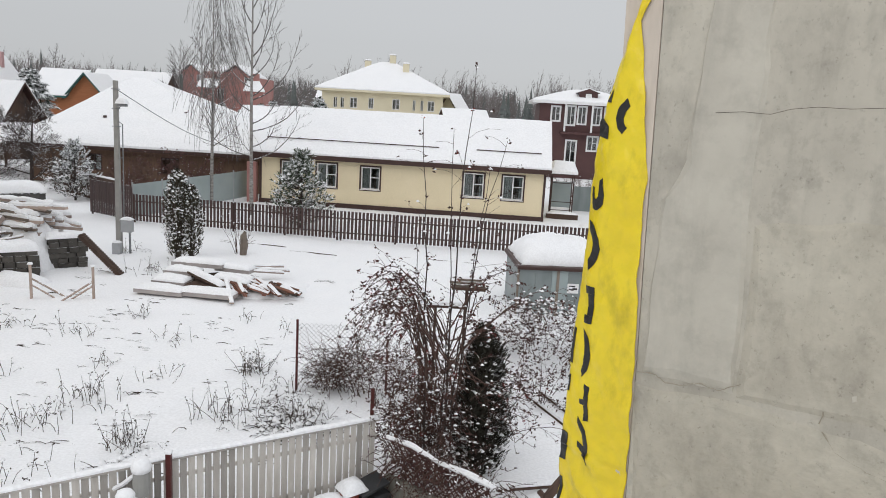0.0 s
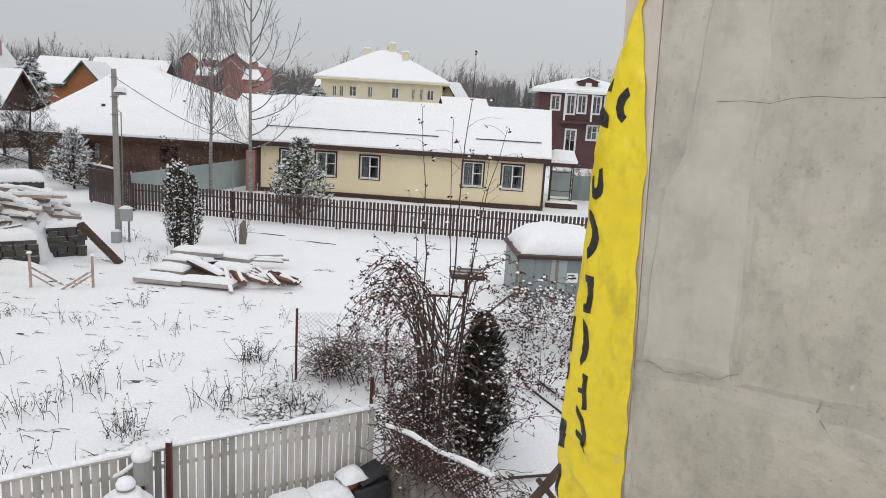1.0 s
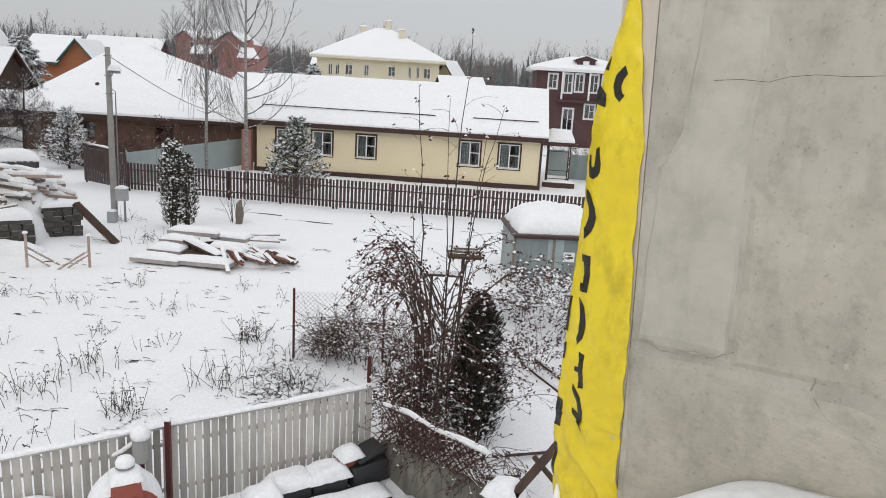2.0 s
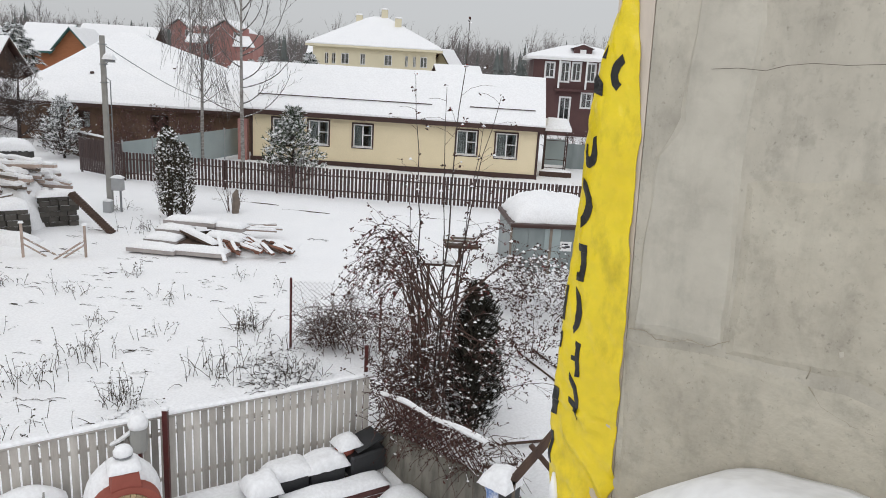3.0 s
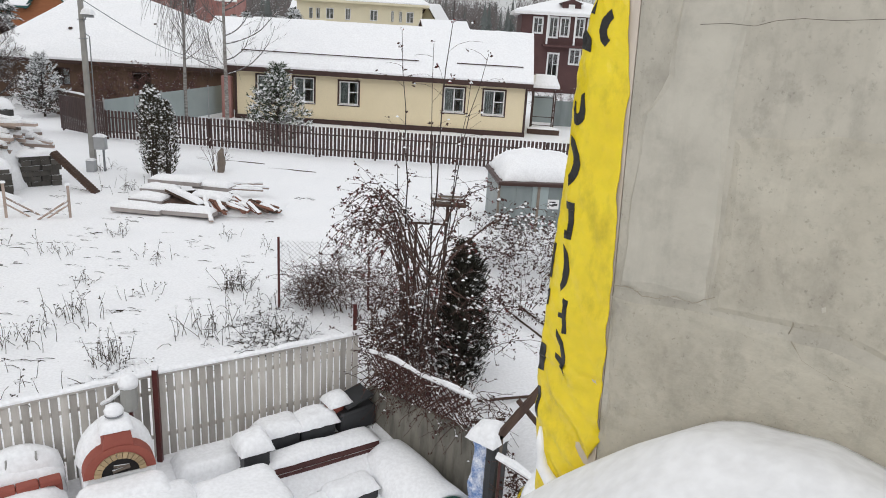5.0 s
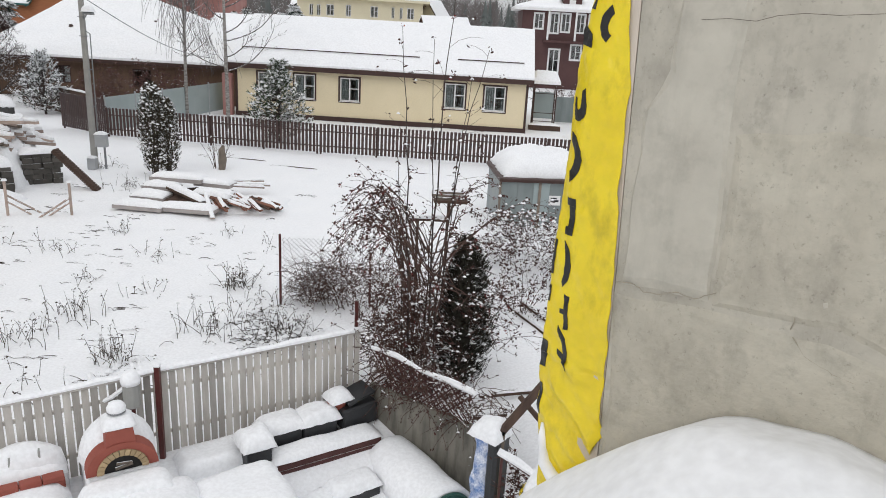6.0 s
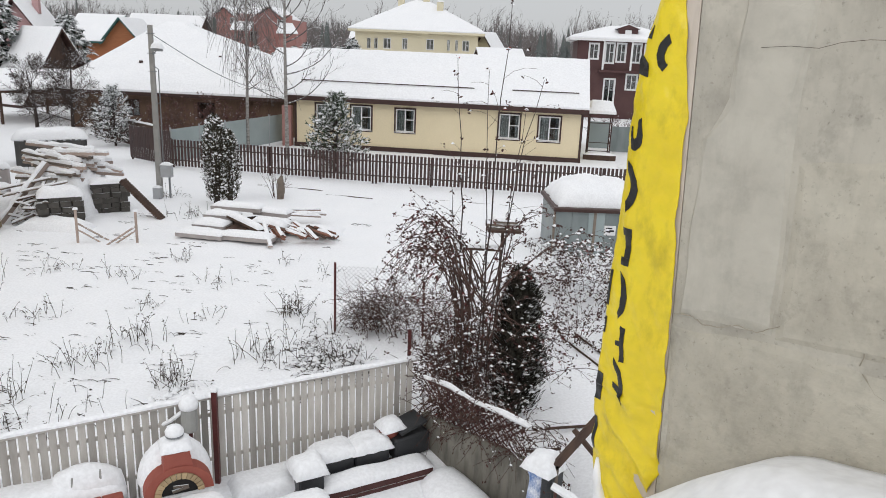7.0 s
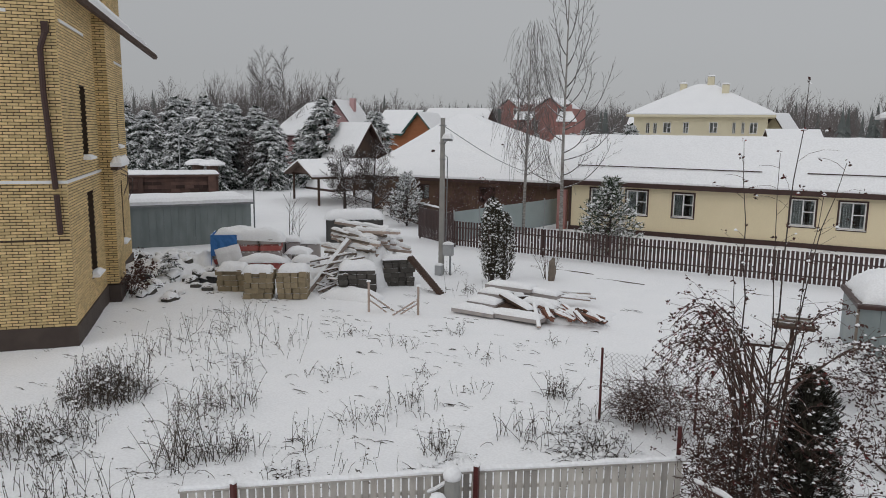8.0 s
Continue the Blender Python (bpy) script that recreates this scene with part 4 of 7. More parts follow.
for z0, z1, k in ((5.286, 5.156, 0.014), (5.11, 5.05, 0.01), (4.90, 4.79, 0.03), (4.72, 4.6, 0.016)):
    print_shape([(along(FILM_L, z0) + k, z0), (along(FILM_L, z1) + k, z1)], [(along(FILM_L, z0) + 0.002, z0), (along(FILM_L, z1) + 0.002, z1)])

# snow-heaped canopy below the wall
CREST = [(-0.35, 4.05), (-0.072, 4.356), (0.056, 4.50), (0.136, 4.582), (0.32, 4.758), (0.499, 4.905), (0.6, 4.95), (0.715, 4.966), (0.877, 4.994), (1.3, 4.95), (3.2, 4.9)]


def crest_at(s):
    for (a, za), (b, zb) in zip(CREST, CREST[1:]):
        if a <= s <= b:
            return za + (zb - za) * (s - a) / (b - a)
    return CREST[-1][1]


canopy = thing("canopy", WALL_M, "snow-heaped lean-to canopy against the plastered wall", "canopy")
part("deck", Shape().box(-0.1, -1.2, 3.62, 3.2, -0.02, 3.7), OLD_WOOD, canopy)
top, low = [], []
for j in range(25):
    k = j / 24
    rt, rl = [], []
    for i in range(70):
        s = -0.1 + 3.3 * i / 69
        y = -0.012 - 1.2 * k
        f = 1 - abs(y) / 2.09  # same sight line as the crest against the wall
        zc = 6 - (6 - crest_at(s)) * (1 - 0.12)
        drop = 0.075 + 0.5 * max(0.0, (0.2 - k)) * 0.6 + 0.75 * max(0.0, k - 0.22) ** 1.25
        z = zc - drop + 0.015 * noise.noise((s * 2.5, y * 2.5, 1)) - 0.02
        rt.append((s * (1 - 0.12), y, max(3.72, z)))
        rl.append((s * (1 - 0.12), y, 3.702))
    top.append(rt), low.append(rl)
part("heaped_snow", Shape().sheet(top, low), SNOW, canopy, "smooth rounded heap of fresh snow", smooth=True)


# ---- trees and shrubs ----
def limb(sh, p, d, length, r0, r1, segs, rng, wander=0.15, droop=0.0, n=4):
    """One bending branch; returns its points and headings."""
    p, d = Vector(p), Vector(d).normalized()
    pts, ways, rad = [p.copy()], [d.copy()], [r0]
    for i in range(segs):
        d = (d + Vector((rng.uniform(-1, 1), rng.uniform(-1, 1), rng.uniform(-1, 1))) * wander + Vector((0, 0, -droop))).normalized()
        p = p + d * (length / segs)
        pts.append(p.copy()), ways.append(d.copy()), rad.append(r0 + (r1 - r0) * (i + 1) / segs)
    sh.tube(pts, rad, n)
    return pts, ways, rad


def side_way(d, rng, spread):
    a = d.cross(Vector((0, 0, 1)) if abs(d.z) < 0.95 else Vector((1, 0, 0))).normalized()
    b = d.cross(a)
    t = rng.uniform(0, 2 * math.pi)
    return (d * math.cos(spread) + (a * math.cos(t) + b * math.sin(t)) * math.sin(spread)).normalized()


def branching(sh, pts, ways, rad, rng, levels, count, ratio, spread, droop, wander=0.15, start=0.25, thin=0.5, ends=None, floor=0.003):
    """Side branches along a limb, level after level."""
    for k in range(count):
        t = start + (1 - start) * (k + rng.random()) / count
        i = min(len(pts) - 2, int(t * (len(pts) - 1)))
        f = t * (len(pts) - 1) - i
        p = pts[i].lerp(pts[i + 1], f)
        ln = sum((pts[j + 1] - pts[j]).length for j in range(len(pts) - 1)) * ratio * (1.15 - 0.55 * t) * rng.uniform(0.7, 1.2)
        r = max(floor, rad[i] * thin * rng.uniform(0.5, 1.0))
        q = limb(sh, p, side_way(ways[i], rng, spread * rng.uniform(0.7, 1.3)), ln, r, max(floor * 0.6, r * 0.4), 4 if levels > 1 else 3, rng, wander, droop, 3)
        if ends is not None and levels == 1:
            ends.append((q[0][-1], q[1][-1]))
        if levels > 1:
            branching(sh, *q, rng, levels - 1, max(3, int(count * 0.7)), ratio * 1.0, spread, droop * 1.6, wander, 0.2, thin, ends, floor)


def bits(sh, places, rng, size, per=1, flat=0.6):
    """Small leaf-like blades scattered round places."""
    for p, _ in places:
        for _k in range(per):
            c = Vector(p) + Vector((rng.uniform(-1, 1), rng.uniform(-1, 1), rng.uniform(-1, 1))) * size * 1.2
            a = Vector((rng.uniform(-1, 1), rng.uniform(-1, 1), rng.uniform(-1, 1) * flat)).normalized() * size * rng.uniform(0.6, 1.2)
            b = a.cross(Vector((rng.uniform(-1, 1), rng.uniform(-1, 1), rng.uniform(-0.3, 1)))).normalized() * size * 0.5
            sh.add([c - a, c + b, c + a, c - b + Vector((0, 0, size * 0.2))], [(0, 1, 2), (0, 2, 3)])


def lumps(sh, places, rng, size):
    """Small lumps of snow caught on branches."""
    for p, _ in places:
        s = size * rng.uniform(0.5, 1.3)
        c = Vector(p)
        vs = [c + Vector((math.cos(a) * s, math.sin(a) * s * rng.uniform(0.5, 1), -s * 0.25 + s * 0.2 * rng.random())) for a in (0, 1.26, 2.51, 3.77, 5.03)]
        sh.add(vs + [c + Vector((0, 0, s * 0.7)), c - Vector((0, 0, s * 0.45))], [(i, (i + 1) % 5, 5) for i in range(5)] + [((i + 1) % 5, i, 6) for i in range(5)])


def bare_tree(name, x, y, h, r, seed, label, bark=BARK, twig=TWIG, main=9, spread=0.75, droop=0.03, levels=2, ratio=0.42, start=0.25, lean=(0, 0), group="", floor=0.003):
    rng = random.Random(seed)
    t = thing(name, spot(x, y), label, "tree", group)
    tr, br = Shape(), Shape()
    q = limb(tr, (0, 0, -0.1), (lean[0], lean[1], 1), h, r, r * 0.15, 9, rng, 0.05, 0.0, 8)
    branching(br, *q, rng, levels, main, ratio, spread, droop, 0.16, start, 0.5, None, floor)
    part("trunk", tr, bark, t, smooth=True)
    part("crown", br, twig, t, "bare twiggy crown dusted with snow")
    return t


def spruce(name, x, y, h, rad, seed, label, whorls=16, per=9, needle=NEEDLE, group="", z0=0.25, dense=6, snowy=0):
    rng = random.Random(seed)
    t = thing(name, spot(x, y), label, "tree", group)
    tr, cr, loads = Shape(), Shape(), []
    tr.tube([(0, 0, -0.1), (0.02, 0, h * 0.5), (0, 0, h)], [h * 0.018, h * 0.011, 0.008], 6)
    for w in range(whorls):
        f = w / (whorls - 1)
        z = z0 + (h - z0) * (f ** 0.9)
        ln = rad * (1 - f) ** 0.8 + 0.08 * rad
        for k in range(per):
            a = rng.uniform(0, 2 * math.pi)
            L = ln * rng.uniform(0.6, 1.2)
            d = Vector((math.cos(a), math.sin(a), 0.2 + 0.5 * f))
            q, wy, _ = limb(tr, (0, 0, z), d, L, 0.014, 0.006, 4, rng, 0.1, 0.16, 3)
            loads += [q[2], q[3], q[4]]
            for i in range(1, len(q)):
                for m in range(dense if i > 1 else dense // 2):
                    c = q[i - 1].lerp(q[i], rng.random())
                    out = (wy[i] + Vector((rng.uniform(-1, 1), rng.uniform(-1, 1), rng.uniform(-0.5, 0.25))) * 0.8).normalized() * rad * rng.uniform(0.12, 0.26)
                    sd = out.cross(Vector((rng.uniform(-0.4, 0.4), rng.uniform(-0.4, 0.4), 1))).normalized() * rad * 0.05
                    cr.add([c, c + out * 0.5 + sd, c + out - Vector((0, 0, rad * 0.03)), c + out * 0.5 - sd, c + out * 0.45 + Vector((0, 0, rad * 0.03))], [(0, 1, 4), (1, 2, 4), (2, 3, 4), (3, 0, 4)])
    part("trunk", tr, BARK, t)
    part("crown", cr, needle, t, "needled boughs loaded with snow")
    if snowy:
        sn = Shape()
        for p in rng.sample(loads, min(len(loads), snowy)):
            a = math.atan2(p.y, p.x)
            e, g = Vector((math.cos(a), math.sin(a), -0.35)) * rad * rng.uniform(0.06, 0.14), Vector((-math.sin(a), math.cos(a), 0)) * rad * rng.uniform(0.03, 0.07)
            c = p + Vector((0, 0, rad * 0.03))
            sn.add([c - e, c + g, c + e, c - g, c + Vector((0, 0, rad * 0.035)), c - Vector((0, 0, rad * 0.02))], [(0, 1, 4), (1, 2, 4), (2, 3, 4), (3, 0, 4), (1, 0, 5), (2, 1, 5), (3, 2, 5), (0, 3, 5)])
        tagged(part("snow_load", sn, SNOW, t, "snow lying along the boughs"), kind="stuff")
    return t


def column_thuja(name, x, y, h, rad, seed, label, n=2600, material=THUJA, group="", ragged=0.3, lumpy=0, lump=0.05, taper=0.0):
    rng = random.Random(seed)
    t = thing(name, spot(x, y), label, "shrub", group)
    cr, tr = Shape(), Shape()
    tr.tube([(0, 0, -0.1), (0, 0, h * 0.8)], [0.06, 0.02], 6)
    for k in range(5):
        a = k * 1.26
        tr.tube([(0.1 * math.cos(a), 0.1 * math.sin(a), -0.05), (rad * 0.4 * math.cos(a), rad * 0.4 * math.sin(a), h * 0.5)], [0.02, 0.008], 4)
    for _ in range(n):
        f = rng.random() ** 0.85
        a = rng.uniform(0, 2 * math.pi)
        prof = min(1.0, 0.62 + 1.6 * f) * (1 - max(0.0, (f - 0.45) / 0.55) ** 2.2) ** 0.5
        prof *= 1 + 0.4 * ragged * noise.noise((math.cos(a) * 1.3, math.sin(a) * 1.3, f * h * 1.5 + seed)) + 0.3 * ragged * noise.noise((math.cos(a) * 3.5, math.sin(a) * 3.5, f * h * 4 + seed))
        prof += 0.05
        prof *= 1 + 0.35 * taper - taper * f
        rr = rad * prof * (rng.uniform(0.72, 1.06) if rng.random() < 0.82 else rng.uniform(1.0, 1.28))
        c = Vector((rr * math.cos(a), rr * math.sin(a), 0.06 * h + 0.92 * h * f))
        s = rad * rng.uniform(0.1, 0.22)
        up = Vector((math.cos(a) * 0.5, math.sin(a) * 0.5, rng.uniform(0.2, 1.0))).normalized() * s
        sd = Vector((-math.sin(a), math.cos(a), rng.uniform(-0.5, 0.5))).normalized() * s * 0.4
        o = Vector((math.cos(a), math.sin(a), 0.4)) * s * 0.25
        cr.add([c - up, c + sd, c + up, c - sd, c + o], [(0, 1, 4), (1, 2, 4), (2, 3, 4), (3, 0, 4)])
    part("trunk", tr, BARK, t)
    part("foliage", cr, material, t, "flat scaly sprays with caught snow")
    if lumpy:
        sn, spots = Shape(), rng.sample(range(0, len(cr.v), 5), lumpy)
        lumps(sn, [(cr.v[k + 4], None) for k in spots], rng, lump)
        tagged(part("caught_snow", sn, SNOW, t, "clots of snow"), kind="stuff")
    return t


def bushy_pine(name, x, y, h, rad, seed, label, needle, n=420):
    """A rounded pine whose shoots turn upwards, each shoot a brush of needles."""
    rg = random.Random(seed)
    t = thing(name, spot(x, y), label, "tree")
    tr, cr = Shape(), Shape()
    tips_ = []
    tr.tube([(0, 0, -0.1), (0.03, 0, h * 0.5), (0, 0, h * 0.95)], [0.07, 0.045, 0.015], 6)
    for k in range(n):
        f = rg.random() ** 0.8
        a = rg.uniform(0, 2 * math.pi)
        env = rad * (min(1.0, 0.75 + 0.9 * f) * (1 - f ** 1.9) + 0.05) * (1 + 0.35 * noise.noise((math.cos(a) * 1.5, math.sin(a) * 1.5, f * 4 + seed)))
        r1 = env * rg.uniform(0.35, 1.0)
        z = 0.3 + (h - 0.45) * f
        tip = Vector((math.cos(a) * r1, math.sin(a) * r1, z))
        root = Vector((0, 0, max(0.15, z - r1 * 0.35)))
        tr.tube([root, root.lerp(tip, 0.6) - Vector((0, 0, 0.05)), tip], [0.014, 0.009, 0.005], 3)
        tips_.append((tip + Vector((0, 0, 0.06)), None))
        way = Vector((math.cos(a) * 0.75, math.sin(a) * 0.75, rg.uniform(0.25, 1.0))).normalized()
        ln = rg.uniform(0.25, 0.5)
        for m in range(15):
            c = tip - way * 0.18 + way * ln * rg.random()
            o = (side_way(way, rg, rg.uniform(0.4, 0.9))) * rg.uniform(0.12, 0.24)
            w = o.cross(Vector((rg.uniform(-1, 1), rg.uniform(-1, 1), rg.uniform(-1, 1)))).normalized() * 0.022
            cr.add([c - w, c + w, c + o], [(0, 1, 2)])
    part("trunk", tr, BARK, t)
    part("crown", cr, needle, t, "brushy upturned shoots dusted with snow")
    sn = Shape()
    lumps(sn, rg.sample(tips_, int(n * 0.75)), rg, 0.1)
    tagged(part("caught_snow", sn, SNOW, t, "snow held on the shoots"), kind="stuff")
    return t


# far woods: broadleaf and spruce to the horizon, haze painted into their greys
rng = random.Random(5)
woods, spr = Shape(), Shape()


def far_bare(x, y, h):
    """A bare crown: a trunk, upswept boughs and a haze of fine twigs."""
    w = h * 0.004 + 0.03
    woods.add([(x - w, y, 0), (x + w, y, 0), (x + w * 0.3, y, h * 0.85), (x - w * 0.3, y, h * 0.85)], [(0, 1, 2, 3)])
    k = math.hypot(x, y) * 0.00036
    wide = h * rng.uniform(0.16, 0.27)
    for _ in range(26):
        a, f = rng.uniform(0, 2 * math.pi), rng.random()
        z0 = h * (0.16 + 0.5 * f)
        rr = wide * (0.35 + 0.9 * math.sin(math.pi * (0.25 + 0.7 * f))) * rng.uniform(0.5, 1.0)
        ex, ey, ez = x + math.cos(a) * rr, y + math.sin(a) * rr, min(h, z0 + h * rng.uniform(0.18, 0.4))
        woods.add([(x, y, z0), (x + k * 1.4, y, z0 - k), (ex, ey, ez)], [(0, 1, 2)])
        for _j in range(7):
            g = rng.uniform(0.25, 1.0)
            bx, by, bz = x + (ex - x) * g, y + (ey - y) * g, z0 + (ez - z0) * g
            tx = rng.uniform(-1, 1) * wide * 0.34
            woods.add([(bx, by, bz), (bx + k, by, bz - k * 0.4), (bx + tx, by + rng.uniform(-1, 1) * wide * 0.3, bz + h * rng.uniform(-0.01, 0.11))], [(0, 1, 2)])


def far_spruce(x, y, h):
    R = h * rng.uniform(0.2, 0.27)
    for k in range(9):
        f = k / 9
        n = 9
        r0 = R * (1 - f) * rng.uniform(0.85, 1.15)
        a0 = rng.random() * 6
        z = h * (0.06 + 0.94 * f)
        vs = [(x + math.cos(a0 + i * 0.698) * r0 * (1 if i % 2 else 0.6), y + math.sin(a0 + i * 0.698) * r0 * (1 if i % 2 else 0.6), z - h * 0.04 * (i % 2)) for i in range(n)]
        spr.add(vs + [(x, y, z + h * 0.16)], [(i, (i + 1) % n, n) for i in range(n)])


for _ in range(1900):
    az = radians(rng.uniform(-88, 50))
    dist = rng.uniform(150, 290)
    x, y = dist * math.sin(az), dist * math.cos(az)
    h = 6.9 + dist * 0.026 + rng.uniform(-2.0, 1.6) + 2.5 * noise.noise((x * 0.03, y * 0.03, 0))
    far_bare(x, y, h) if rng.random() < 0.72 else far_spruce(x, y, h * rng.uniform(0.75, 1.0))
for cx, cy, n, sp, h in ((-15, 150, 22, 7, 16.0), (2, 150, 8, 5, 14.5), (26, 152, 22, 9, 15), (-84, 92, 44, 9, 12), (-70, 92, 60, 7, 14.5), (-98, 88, 30, 10, 11.5), (-58, 100, 26, 8, 11), (-30, 125, 10, 8, 10)):
    for _ in range(n):
        far_bare(cx + rng.uniform(-sp, sp), cy + rng.uniform(-8, 8), h * rng.uniform(0.75, 1.03))
solo("far_bare_woods", woods, WOODS, "snow-dusted bare woods along the horizon, haze painted into their grey", "trees", kind="stuff")
solo("far_spruce_woods", spr, SPRUCE_FAR, "snow-dusted spruce woods along the horizon, haze painted into their grey", "trees", kind="stuff")

# snowy spruces beyond the garages
rng = random.Random(11)
kinds = [spruce("spruce_tree", -47.5, 60.0, 7.6, 2.7, 1, "spruce with snow-laden boughs", 18, 12, group="grove spruces", dense=7, snowy=330), spruce("spruce_tree", -52.0, 62.0, 6.6, 2.7, 2, "spruce with snow-laden boughs", 16, 12, group="grove spruces", dense=7, snowy=300)]
for x, y in ((-44.0, 57.5), (-55, 61), (-58, 66), (-50, 66), (-62, 64), (-46, 67), (-65, 70), (-41.5, 63), (-54, 56), (-60, 58), (-66, 60), (-48.5, 54.5), (-70, 64), (-52, 74), (-60, 76), (-39, 69), (-15.5, 78), (-12.8, 72), (-17.5, 90), (-22, 92), (-24.5, 96), (-18.5, 76), (-43.5, 73), (-72, 72), (-33.5, 94), (-29.5, 96), (-37, 97), (-26, 92), (-49, 58), (-56.5, 63.5), (-63, 67), (-43, 70)):
    k = rng.uniform(0.7, 1.2) if y < 70 else rng.uniform(0.65, 0.85)
    copy_thing(kinds[rng.randrange(2)], spot(x, y, rng.uniform(0, 360)) @ Matrix.Scale(k, 4))
bt = bare_tree("bare_tree", -58.0, 80.0, 14.0, 0.2, 21, "tall bare birch behind the spruces", BIRCH, TWIG_GREY, 26, 0.6, 0.02, 2, 0.32, group="far bare trees", floor=0.02)
for x, y, k in ((-61, 78, 1.0), (-66, 84, 0.95), (-54, 86, 0.85), (-70, 80, 0.8), (-31, 92, 0.9), (-35, 96, 0.8), (-27.5, 90, 0.75), (-80, 82, 0.8), (-47, 90, 0.7)):
    copy_thing(bt, spot(x, y, x * 40) @ Matrix.Scale(k, 4))

# trees by the road
birch = thing("birch_tree", spot(-10.3, 38.6), "tall bare birch with long upcurved limbs", "tree")
rg = random.Random(31)
bt_sh, bb_sh = Shape(), Shape()
limb(bt_sh, (0, 0, -0.1), (0.004, 0, 1), 13.9, 0.115, 0.015, 12, rg, 0.012, 0.0, 8)
for z0, dx, dy, z1 in ((2.9, 2.3, 0.6, 5.4), (3.1, -2.2, -0.5, 4.6), (3.3, -1.2, 0.9, 5.2), (3.6, 1.5, -1.0, 5.2), (4.4, 2.6, 0.3, 6.6), (4.8, 1.6, -0.6, 6.9), (6.0, 2.3, 0.4, 9.4), (6.2, 1.5, -0.6, 9.0), (6.6, -1.75, 0.3, 9.1), (6.9, -1.0, -0.8, 9.2), (7.2, 1.0, 0.9, 9.9),
                       (7.6, 0.9, -0.5, 11.0), (8.2, 1.15, 0.3, 12.1), (8.5, -0.6, 0.6, 10.8), (9.3, 0.9, -0.3, 12.9), (9.8, -0.75, -0.3, 12.6), (10.6, 0.45, 0.3, 13.2), (5.4, -1.3, -0.7, 7.6), (11.3, -0.3, 0.2, 13.4)):
    p0, p1, p2 = Vector((0, 0, z0)), Vector((dx * 0.85, dy * 0.85, z0 + (z1 - z0) * 0.22)), Vector((dx, dy, z1))
    pts = [p0 * (1 - t) ** 2 + p1 * 2 * t * (1 - t) + p2 * t * t + Vector((rg.uniform(-1, 1), rg.uniform(-1, 1), 0)) * 0.06 * t for t in [i / 8 for i in range(9)]]
    rad_ = [0.036 - 0.026 * i / 8 for i in range(9)]
    bb_sh.tube(pts, rad_, 5)
    ways_ = [(pts[min(i + 1, 8)] - pts[max(i - 1, 0)]).normalized() for i in range(9)]
    branching(bb_sh, pts, ways_, rad_, rg, 2, 7, 0.36, 0.6, -0.05, 0.14, 0.3, 0.5, None, 0.0085)
part("trunk", bt_sh, BIRCH, birch, smooth=True)
part("crown", bb_sh, TWIG_GREY, birch, "long bare limbs and thin twigs")
rngb = random.Random(77)
weeping = thing("birch_tree", spot(-13.2, 41.0), "bare birch with long weeping twigs", "tree")
wt, wb, we = Shape(), Shape(), []
q = limb(wt, (0, 0, -0.1), (-0.005, 0, 1), 11.4, 0.11, 0.015, 10, rngb, 0.02, 0, 7)
branching(wb, *q, rngb, 1, 44, 0.17, 0.8, -0.02, 0.15, 0.3, 0.45, we, 0.011)
for p, d in we:
    for _ in range(9):
        o = p + Vector((rngb.uniform(-0.5, 0.5), rngb.uniform(-0.5, 0.5), rngb.uniform(-0.4, 0.2)))
        limb(wb, o, (d.x * 0.5 + rngb.uniform(-0.25, 0.25), d.y * 0.5 + rngb.uniform(-0.25, 0.25), -0.5), rngb.uniform(0.8, 2.4), 0.0095, 0.006, 5, rngb, 0.1, 0.3, 3)
part("trunk", wt, BIRCH, weeping, smooth=True)
part("crown", wb, TWIG_GREY, weeping, "long hanging twigs")
for x, y, h, sd in ((-24.4, 42.9, 4.7, 41), (-28.3, 45.6, 4.0, 42), (-45.0, 57.0, 4.2, 44)):
    bare_tree("fruit_tree", x, y, h, 0.13, sd, "bare spreading fruit tree with snow on its twigs", BARK, BARK, 20, 0.95, -0.03, 3, 0.5, 0.12, group="fruit trees", floor=0.0095)
bushy_pine("pine_tree", -20.5, 40.2, 3.4, 1.25, 51, "small pine bowed under thick snow", mat("snow laden needles", (0.06, 0.07, 0.055), (0.045, 0.05, 0.042), 0.85, 6.0, 0.0, snow=1.0), 280)
bushy_pine("pine_tree", -7.0, 35.2, 3.85, 1.72, 52, "bushy pine with snow-dusted needles behind the fence", mat("blue green needles", (0.06, 0.085, 0.045), (0.045, 0.06, 0.035), 0.85, 6.0, 0.0, snow=0.55), 520)
column_thuja("thuja", -9.87, 26.75, 3.4, 0.42, 61, "tall narrow thuja speckled with snow", 3200, lumpy=330, lump=0.06)
column_thuja("thuja", -9.45, 26.95, 2.85, 0.38, 62, "shorter thuja grown against a taller one", 2200, lumpy=210, lump=0.06)
column_thuja("thuja", 0.76, 11.4, 2.7, 0.37, 63, "dark dense columnar conifer with patches of snow", 7000, material=mat("dark conifer foliage", (0.03, 0.032, 0.02), (0.036, 0.027, 0.02), 0.9, 6.0, 0.0, 50.0, snow=0.1), ragged=1.1, lumpy=190, lump=0.05, taper=0.3)


